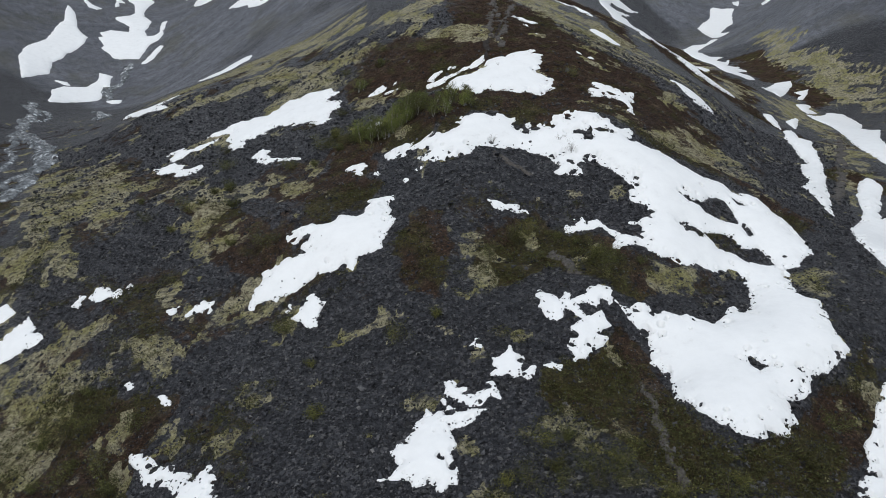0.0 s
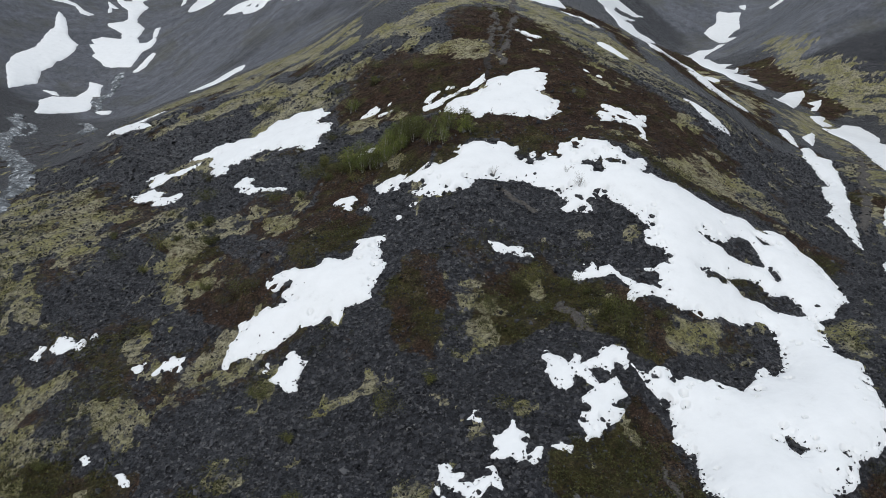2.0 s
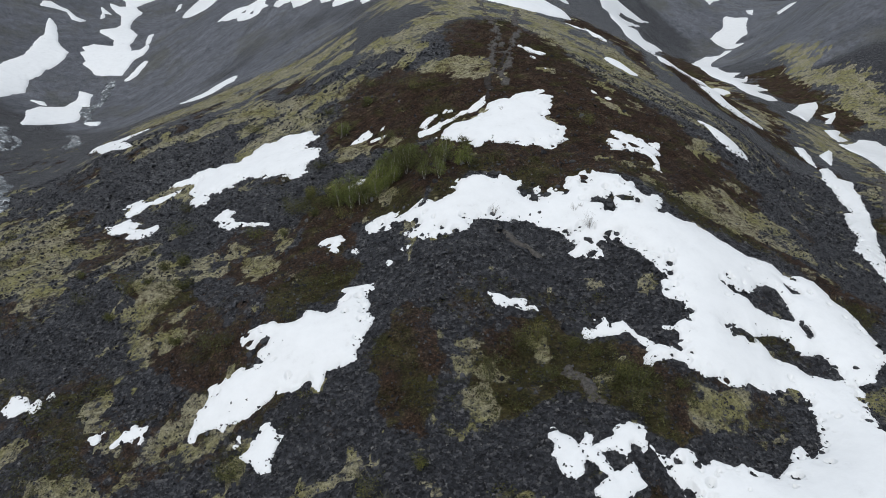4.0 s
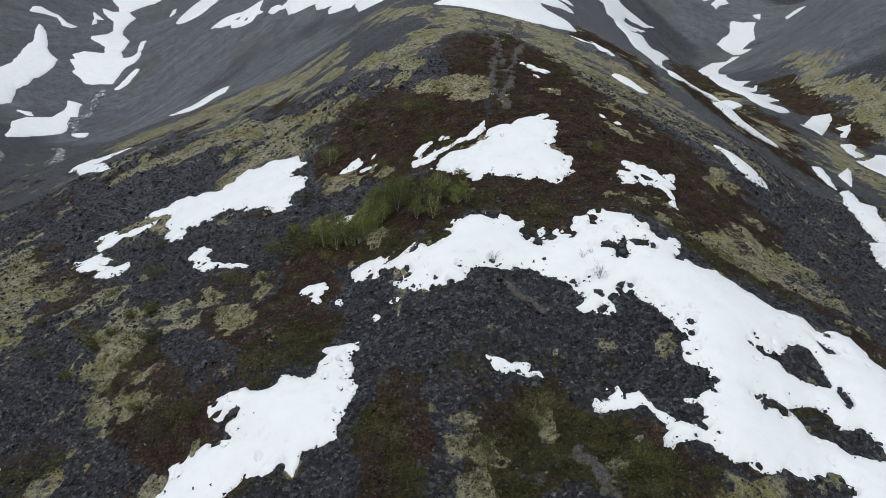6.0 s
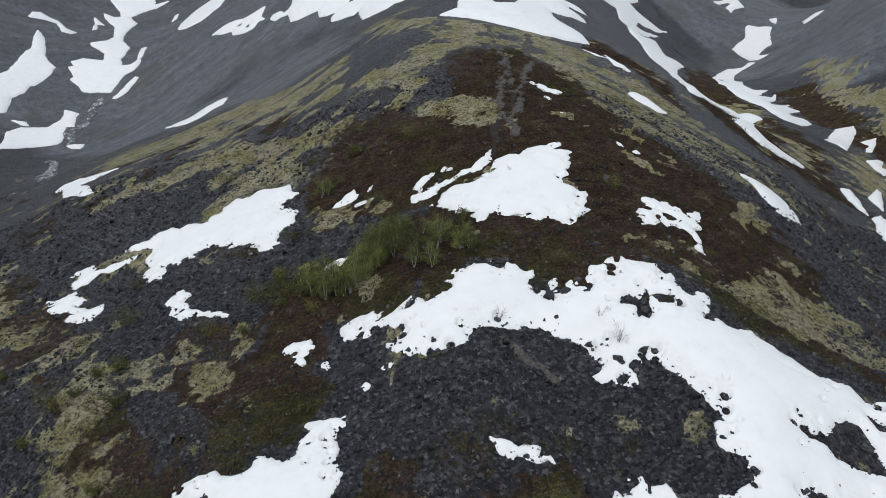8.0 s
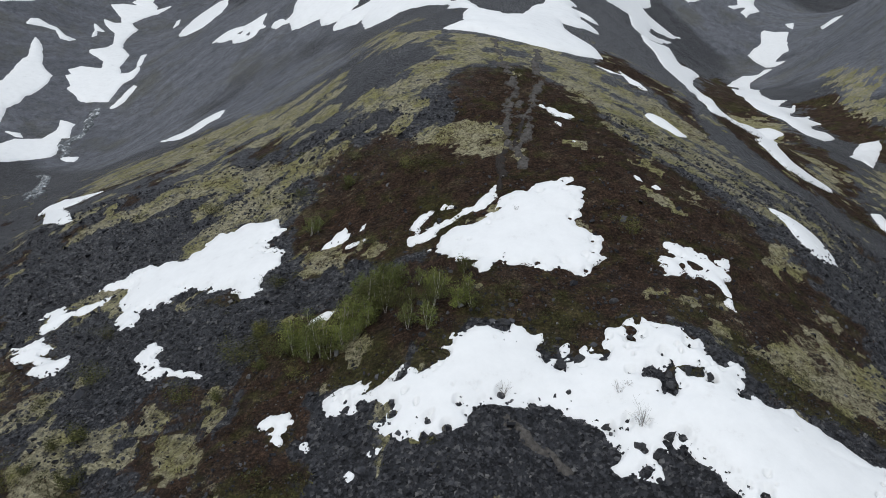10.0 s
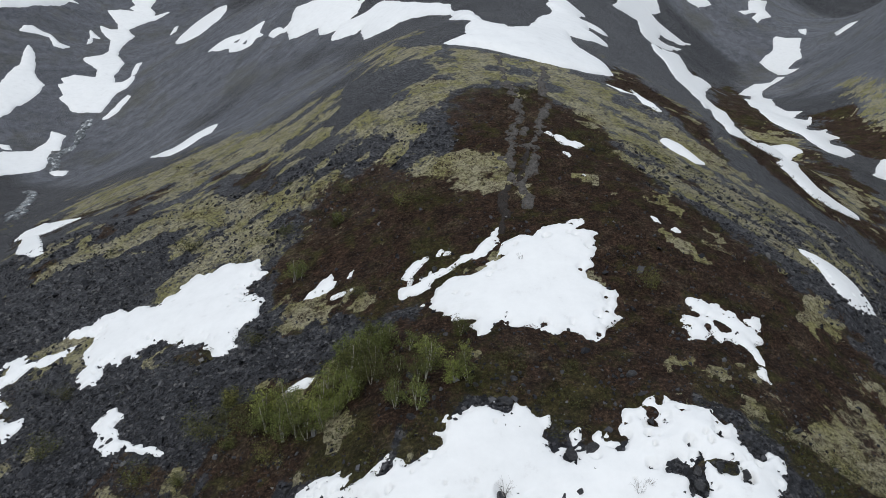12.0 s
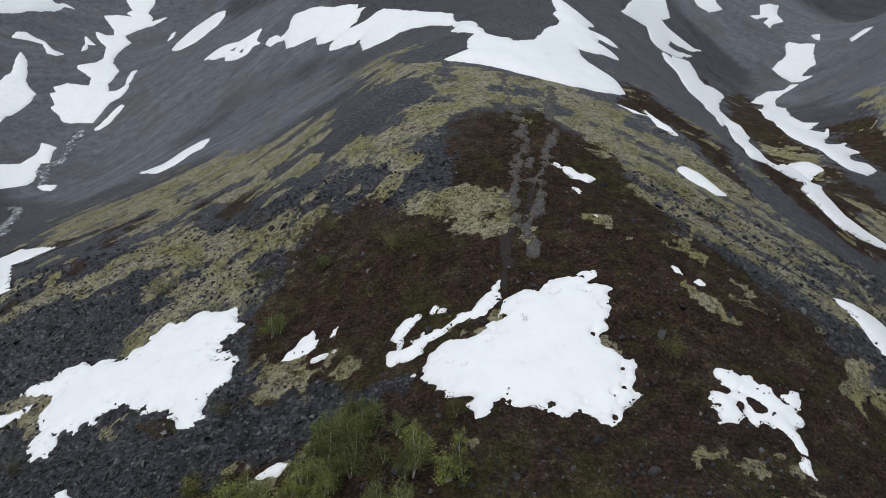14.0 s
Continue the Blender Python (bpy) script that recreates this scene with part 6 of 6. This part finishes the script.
def scatter_lichen():
    rng = np.random.default_rng(5)
    x, y = scatter_places(rng, 90000, 24, 170, 0.60)
    heath, lichen = cover(x, y)
    keep = (rng.uniform(0, 1, len(x)) < lichen * 0.8) & (snow_depth_at(x, y) < -0.1)
    x, y = x[keep][:22000], y[keep][:22000]
    shapes, faces = tuft_shapes(rng, 10, 0.9, 0.5, 0.26, 2.2)
    size = rng.uniform(0.08, 0.22, len(x)) * np.clip(reach(y) / 100.0, 0.85, 1.4)
    scatter("lichen", rng, x, y, size, 0.6, shapes, faces, LICHEN_LEAF, 0.1, 0.0, "pale yellow-grey reindeer lichen cushions", "lichen")


def scatter_moss():
    rng = np.random.default_rng(6)
    x, y = scatter_places(rng, 60000, 26, 120, 0.55)
    heath, lichen = cover(x, y)
    green = moss_at(x, y) * np.maximum(heath, 0.7 * lichen)
    keep = (rng.uniform(0, 1, len(x)) < 0.9 * green) & (snow_depth_at(x, y) < -0.15)
    x, y = x[keep][:7000], y[keep][:7000]
    shapes, faces = tuft_shapes(rng, 34, 0.95, 0.8, 0.15, 1.5)
    size = np.clip(rng.lognormal(-1.05, 0.45, len(x)), 0.15, 0.9)
    scatter("dwarf_willow", rng, x, y, size, 0.8, shapes, faces, BUSH_LEAF, 0.1, 0.0, "low olive green dwarf willow and moss", "dwarf willow")


scatter_scree()
scatter_moss()
scatter_heath()
scatter_lichen()


# ---- boulders ----
def part(name, mesh, parent, label=""):
    ob = new(name, mesh)
    ob.parent = parent
    return tagged(ob, label)


def boulder_mesh(rng):
    bm = bmesh.new()
    bmesh.ops.create_icosphere(bm, subdivisions=2, radius=1.0)
    cuts = [Vector(rng.normal(0, 1, 3)).normalized() for _ in range(11)]
    depth = rng.uniform(0.34, 0.72, 11)
    for v in bm.verts:
        for c, k in zip(cuts, depth):
            over = v.co.dot(c) - k
            if over > 0:
                v.co -= c * over * 0.97
        v.co += v.co.normalized() * 0.09 * noise.fractal(v.co * 2.8, 1.0, 2.0, 4)
    mesh = bpy.data.meshes.new("boulder")
    bm.to_mesh(mesh)
    bm.free()
    mesh.materials.append(BOULDER)
    return mesh


BOULDER_RNG = np.random.default_rng(8)
BOULDERS = [boulder_mesh(BOULDER_RNG) for _ in range(7)]


def boulder(x, y, size, flat=0.7, label="dark grey angular boulder lying on the scree"):
    ob = new("boulder", BOULDERS[int(BOULDER_RNG.integers(0, 7))])
    m = pose(x, y, ground_at(x, y) + 0.14 * size * flat, *BOULDER_RNG.uniform(-14, 14, 2), BOULDER_RNG.uniform(0, 360))
    ob.matrix_world = m @ Matrix.Diagonal((size * BOULDER_RNG.uniform(0.45, 0.62), size * BOULDER_RNG.uniform(0.36, 0.5), size * flat * 0.5, 1))
    return tagged(ob, label, "boulder", "boulders on the ridge")


SNOW_BOULDERS = []
SNOW_BOULDERS += [
    (16.8, 70.3, 1.13),
    (15.7, 70.8, 1.13),
    (14.5, 70.7, 1.39),
    (14.5, 69.9, 1.18),
    (8.4, 72.0, 1.06),
    (9.6, 72.4, 1.20),
    (12.8, 73.7, 1.30),
    (12.6, 72.8, 0.47),
    (13.2, 72.4, 0.47),
    (8.5, 70.2, 1.09),
    (12.5, 67.7, 0.82),
    (13.8, 67.0, 1.13),
    (5.1, 74.6, 1.02),
    (17.0, 68.4, 0.39),
    (13.7, 69.7, 0.58),
    (14.8, 72.1, 0.34),
    (11.0, 72.3, 0.40),
    (5.8, 70.9, 0.39),
    (6.1, 70.5, 0.38),
    (16.4, 72.2, 0.48),
    (-12.3, 56.2, 0.68),
    (-12.0, 59.1, 1.15),
    (-5.5, 61.4, 0.62),
    (15.9, 60.9, 0.99),
]
SNOW_BOULDERS += [
    (27.4, 61.4, 0.99),
    (11.5, 47.5, 0.88),
    (12.6, 47.9, 0.74),
    (14.0, 45.9, 0.66),
    (18.1, 47.3, 0.46),
    (24.7, 51.9, 0.52),
    (26.1, 53.2, 0.44),
    (21.7, 51.6, 0.59),
    (25.5, 63.9, 1.70),
    (26.1, 62.9, 1.49),
    (24.4, 58.7, 1.68),
    (25.9, 58.7, 1.52),
    (27.5, 58.3, 1.34),
    (29.8, 57.6, 1.16),
    (21.1, 58.3, 0.72),
    (10.7, 45.2, 0.56),
    (10.5, 46.2, 0.36),
    (22.2, 45.0, 0.46),
    (16.2, 48.0, 0.53),
    (20.8, 41.9, 0.75),
    (21.2, 41.4, 0.58),
    (21.3, 42.4, 0.51),
    (23.5, 44.1, 0.39),
    (14.5, 45.9, 0.60),
]
SNOW_BOULDERS += [
    (21.8, 38.1, 0.88),
    (21.3, 37.4, 0.71),
    (-21.7, 89.8, 0.63),
    (-17.1, 91.5, 0.26),
    (-19.4, 89.0, 0.60),
    (-17.3, 88.8, 0.34),
    (-11.5, 85.3, 0.61),
    (-24.0, 89.6, 0.37),
    (12.4, 77.0, 0.83),
    (5.6, 76.4, 0.74),
    (5.2, 74.8, 0.54),
    (12.7, 75.5, 0.63),
    (8.2, 77.6, 0.38),
    (16.5, 76.7, 0.26),
    (0.5, 75.1, 0.79),
    (0.0, 73.6, 0.71),
    (11.9, 76.9, 0.57),
    (6.0, 76.9, 0.50),
    (5.1, 76.0, 0.55),
    (12.3, 75.5, 0.50),
    (6.2, 76.0, 0.49),
    (4.7, 75.4, 0.36),
    (1.2, 74.6, 0.54),
]
for x, y, size in SNOW_BOULDERS:
    boulder(x, y, 0.85 * size if size < 1.3 else 0.5 * size, 0.7, "dark wet boulder standing out of the snow")


def scattered_boulders():
    rng = np.random.default_rng(9)
    x, y = scatter_places(rng, 1400, 28, 95, 0.5)
    heath, lichen = cover(x, y)
    keep = (snow_depth_at(x, y) < -0.3) & (rng.uniform(0, 1, len(x)) < 1.0 - 0.93 * heath)
    for px, py in list(zip(x[keep], y[keep]))[:60]:
        boulder(float(px), float(py), float(rng.uniform(0.35, 0.75)))


def rim_boulders():
    rng = np.random.default_rng(15)
    x, y = scatter_places(rng, 9000, 30, 100, 0.42)
    d = snow_depth_at(x, y)
    heath, _ = cover(x, y)
    keep = (d > -0.9) & (d < 0.25) & (rng.uniform(0, 1, len(x)) < 1.0 - 0.7 * heath)
    for px, py in list(zip(x[keep], y[keep]))[:160]:
        boulder(float(px), float(py), float(np.clip(rng.lognormal(-0.85, 0.35), 0.25, 0.95)), 0.75, "dark grey boulder at the melting rim of a snow patch")


scattered_boulders()
rim_boulders()


# ---- birches and bushes ----
def tube(bm, points, radii, sides=6):
    rings = []
    for p, r in zip(points, radii):
        rings.append([bm.verts.new((p[0] + r * math.cos(a), p[1] + r * math.sin(a), p[2])) for a in (2 * math.pi * k / sides for k in range(sides))])
    for one, two in zip(rings, rings[1:]):
        for k in range(sides):
            bm.faces.new((one[k], one[(k + 1) % sides], two[(k + 1) % sides], two[k]))


def finish(name, bm, mat):
    mesh = bpy.data.meshes.new(name)
    bm.to_mesh(mesh)
    bm.free()
    mesh.materials.append(mat)
    return mesh


def crown_mesh(rng, twigs, per, leaf, spread, mat):
    """Many small leaves in loose clumps round the twig ends."""
    ends = np.repeat(np.array(twigs), per, 0)
    centre = ends + rng.normal(0, 1, ends.shape) * spread
    a, b = rng.normal(0, leaf, ends.shape), rng.normal(0, leaf, ends.shape)
    verts = np.stack([centre - a, centre + b * 0.6, centre + a, centre - b * 0.6], 1).reshape(-1, 3)
    return mesh_from("crown", verts, np.arange(len(verts)).reshape(-1, 4), mat)


def birch(rng, tall):
    """A small mountain birch: two or three leaning stems, limbs and a loose crown, at the origin."""
    root = new("birch")
    ends = []
    for s in range(int(rng.integers(2, 4))):
        lean = rng.normal(0, 0.20, 2)
        high = tall * rng.uniform(0.75, 1.0)
        steps = np.linspace(0, 1, 8)
        spine = [(lean[0] * high * t + 0.05 * math.sin(5 * t + s), lean[1] * high * t + 0.05 * math.cos(4 * t + s) - 0.05, high * t * 0.94 - 0.15) for t in steps]
        bm = bmesh.new()
        tube(bm, spine, [0.045 * tall / 3 * (1 - 0.85 * t) for t in steps])
        part("trunk", finish("trunk", bm, BIRCH_BARK), root, "pale grey birch trunk")
        for k in range(7):
            t = 0.2 + 0.75 * k / 7
            foot = np.array(spine[int(t * 7)])
            a = 2.4 * k + rng.uniform(-0.4, 0.4)
            length = tall * (0.34 - 0.2 * t) * rng.uniform(0.7, 1.3)
            tip = foot + np.array([math.cos(a) * length, math.sin(a) * length, length * rng.uniform(0.4, 1.0)])
            mid = (foot + tip) / 2 + np.array([0, 0, -0.08 * length])
            bm = bmesh.new()
            tube(bm, [foot, mid, tip], [0.014, 0.009, 0.003], 4)
            part("limb", finish("limb", bm, TWIG_BARK), root)
            ends += [foot * (1 - q) + tip * q for q in (0.5, 0.8, 1.05)]
        ends += [np.array(spine[-1]), np.array(spine[-2])]
    part("crown", crown_mesh(rng, ends, 32, 0.024, 0.12 * tall / 2.4, BIRCH_LEAF), root, "sparse fresh green spring leaves")
    return tagged(root, "small mountain birch in fresh green spring leaf", "birch", "birches on the ridge")


def bush(rng, tall):
    root = new("bush")
    ends = []
    for k in range(8):
        a, out = rng.uniform(0, 2 * math.pi), rng.uniform(0.25, 0.95) * tall
        tip = np.array([math.cos(a) * out, math.sin(a) * out, tall * rng.uniform(0.4, 0.9)])
        bm = bmesh.new()
        tube(bm, [(0.04 * math.cos(a), 0.04 * math.sin(a), -0.1), tip * 0.5 + (0, 0, 0.1 * tall), tip], [0.016, 0.011, 0.003], 4)
        part("stem", finish("stem", bm, TWIG_BARK), root)
        ends += [tip * q for q in (0.45, 0.7, 0.9, 1.05)]
    part("crown", crown_mesh(rng, ends, 44, 0.024, 0.17 * tall, BUSH_LEAF), root, "thin olive green leaves")
    return tagged(root, "low olive green willow bush on the heath", "bush", "bushes on the ridge")


PLANT_RNG = np.random.default_rng(12)
BIRCH_KINDS = [birch(PLANT_RNG, tall) for tall in (2.3, 2.0, 2.6, 1.7, 2.1)]
BUSH_KINDS = [bush(PLANT_RNG, tall) for tall in (1.1, 0.8, 1.4)]


def plant(kinds, places, low, high, gap):
    spots = np.array(places)
    clear = spots[snow_depth_at(spots[:, 0], spots[:, 1]) < -gap]
    for k, (x, y) in enumerate(clear):
        s = PLANT_RNG.uniform(low, high)
        m = pose(x, y, ground_at(x, y) - 0.02, 0, 0, PLANT_RNG.uniform(0, 360)) @ Matrix.Scale(s, 4)
        if k < len(kinds) and kinds[k].name not in PLANTED:
            kinds[k].matrix_world = m
            PLANTED.add(kinds[k].name)
        else:
            kind = kinds[int(PLANT_RNG.integers(0, len(kinds)))]
            kind_scale = Matrix.Diagonal((1 / kind.scale[0], 1 / kind.scale[1], 1 / kind.scale[2], 1))
            copy_thing(kind, m @ kind_scale)


PLANTED = set()
BIRCH_PLACES = []
BIRCH_PLACES += [
    (-3.8, 81.1), (-2.8, 78.8), (-2.7, 80.3), (-2.2, 80.7), (-5.1, 80.7), (-5.2, 79.3), (-4.2, 78.2), (-3.4, 77.3),
    (-5.2, 77.4), (-5.7, 76.5), (-6.6, 75.9), (-7.5, 76.5), (-8.8, 77.6), (-8.9, 76.3), (-7.6, 75.2), (-6.1, 74.7),
    (-5.2, 75.1), (-4.5, 76.0), (-4.0, 76.5), (-3.3, 78.0), (-1.1, 77.5), (0.2, 76.1), (0.6, 76.1), (0.8, 77.0),
    (0.2, 78.8), (-0.6, 79.6), (3.0, 76.0), (2.8, 77.8), (2.3, 75.7), (2.6, 80.3), (0.3, 74.1), (-1.0, 74.5),
    (-2.9, 81.5), (-2.0, 81.6), (-4.2, 81.0), (-3.6, 81.8), (-4.5, 80.1), (-3.9, 79.1), (-3.4, 79.7), (-4.6, 77.9),
]
BIRCH_PLACES += [
    (-3.8, 76.9), (-5.2, 76.7), (-4.7, 75.6), (-5.9, 75.9), (-6.9, 75.3), (-8.4, 76.6), (-7.8, 77.3), (-9.3, 77.2),
    (-2.3, 79.5), (-2.7, 77.3), (-10.2, 91.8), (-8.3, 98.5), (-10.8, 91.5),
]
BUSH_PLACES = []
BUSH_PLACES += [
    (-12.3, 77.9), (-11.9, 79.4), (-12.4, 77.0), (-10.7, 77.0), (-11.3, 75.7), (-9.7, 76.6), (-5.2, 87.3), (-1.6, 77.4),
    (-12.2, 84.8), (5.7, 57.2), (7.0, 57.9), (6.5, 56.7), (9.9, 57.3), (10.6, 58.1), (11.1, 56.4), (12.7, 54.1),
    (13.5, 53.4), (12.5, 51.8), (12.1, 53.0), (16.0, 53.0), (3.9, 54.8), (7.5, 54.5), (-14.9, 59.6), (-16.2, 59.6),
    (-13.6, 60.2), (-9.3, 55.2), (-30.5, 69.6), (-23.8, 71.7), (-21.3, 68.8), (-32.6, 84.3), (-13.6, 73.9), (-19.6, 61.7),
    (-17.4, 59.0), (-8.2, 73.9), (-9.6, 77.0), (-26.2, 84.3), (5.9, 35.5), (7.3, 35.8), (6.3, 33.6), (8.2, 33.3),
]
BUSH_PLACES += [
    (10.1, 33.5), (3.7, 32.9), (4.9, 32.6), (8.5, 32.0), (10.3, 31.7), (24.3, 37.4), (25.7, 36.4), (21.3, 33.9),
    (16.0, 31.5), (-27.2, 42.8), (-25.8, 43.6), (-22.8, 39.4), (-26.1, 39.5), (-27.8, 39.6), (-21.4, 37.8), (-8.3, 40.0),
    (-26.6, 46.5), (-9.6, 45.2), (25.5, 39.9), (23.6, 34.4), (15.1, 30.7), (12.4, 30.7), (6.7, 32.3), (-21.5, 42.2),
    (-19.8, 44.5), (-25.3, 40.5), (-29.0, 43.0), (-12.5, 49.5), (-0.6, 47.8), (-3.5, 46.3), (24.9, 42.2), (27.1, 41.9),
    (-13.2, 77.0), (-12.1, 79.0), (-9.6, 78.7), (-8.3, 79.8), (-25.8, 69.2), (-24.8, 70.0), (-22.5, 72.0), (-26.9, 66.7),
]
BUSH_PLACES += [
    (6.5, 57.2), (9.8, 56.9), (12.6, 53.7), (-16.4, 74.7), (-24.4, 78.1), (-32.8, 73.9), (15.2, 85.4), (-13.3, 99.5),
    (-8.7, 97.9), (-8.2, 102.8), (-23.2, 101.8), (-2.8, 98.0),
]
plant(BIRCH_KINDS, BIRCH_PLACES, 0.75, 1.2, 0.3)
plant(BUSH_KINDS, BUSH_PLACES, 0.7, 1.3, 0.8)


# ---- leafless shrubs in the snow ----
def bare_shrub(x, y, tall):
    root = new("bare_shrub")
    rng = np.random.default_rng(int(abs(x) * 100 + y))
    for k in range(9):
        a, out = rng.uniform(0, 2 * math.pi), rng.uniform(0.2, 0.8) * tall
        tip = np.array([math.cos(a) * out, math.sin(a) * out, tall * rng.uniform(0.4, 1.0)])
        bm = bmesh.new()
        tube(bm, [(0.03 * math.cos(a), 0.03 * math.sin(a), -0.2), tip * 0.5 + (0, 0, 0.12 * tall), tip], [0.012, 0.008, 0.003], 4)
        for s in range(4):
            foot = tip * rng.uniform(0.4, 0.85)
            tube(bm, [foot, foot + rng.normal(0, 0.2, 3) * tall + (0, 0, 0.15 * tall)], [0.005, 0.002], 3)
        part("stem", finish("stem", bm, PALE_TWIG), root)
    root.matrix_world = pose(x, y, ground_at(x, y) + 0.2)
    return tagged(root, "small leafless grey shrub standing in the snow", "shrub", "bare shrubs in the snow")


BARE_SHRUBS = [
    (12.5, 67.8, 1.48),
    (11.5, 69.8, 0.68),
    (4.9, 69.5, 0.74),
    (12.0, 70.1, 0.53),
    (12.4, 67.6, 1.14),
    (6.6, 87.4, 0.58),
]
for x, y, tall in BARE_SHRUBS:
    bare_shrub(x, y, tall)
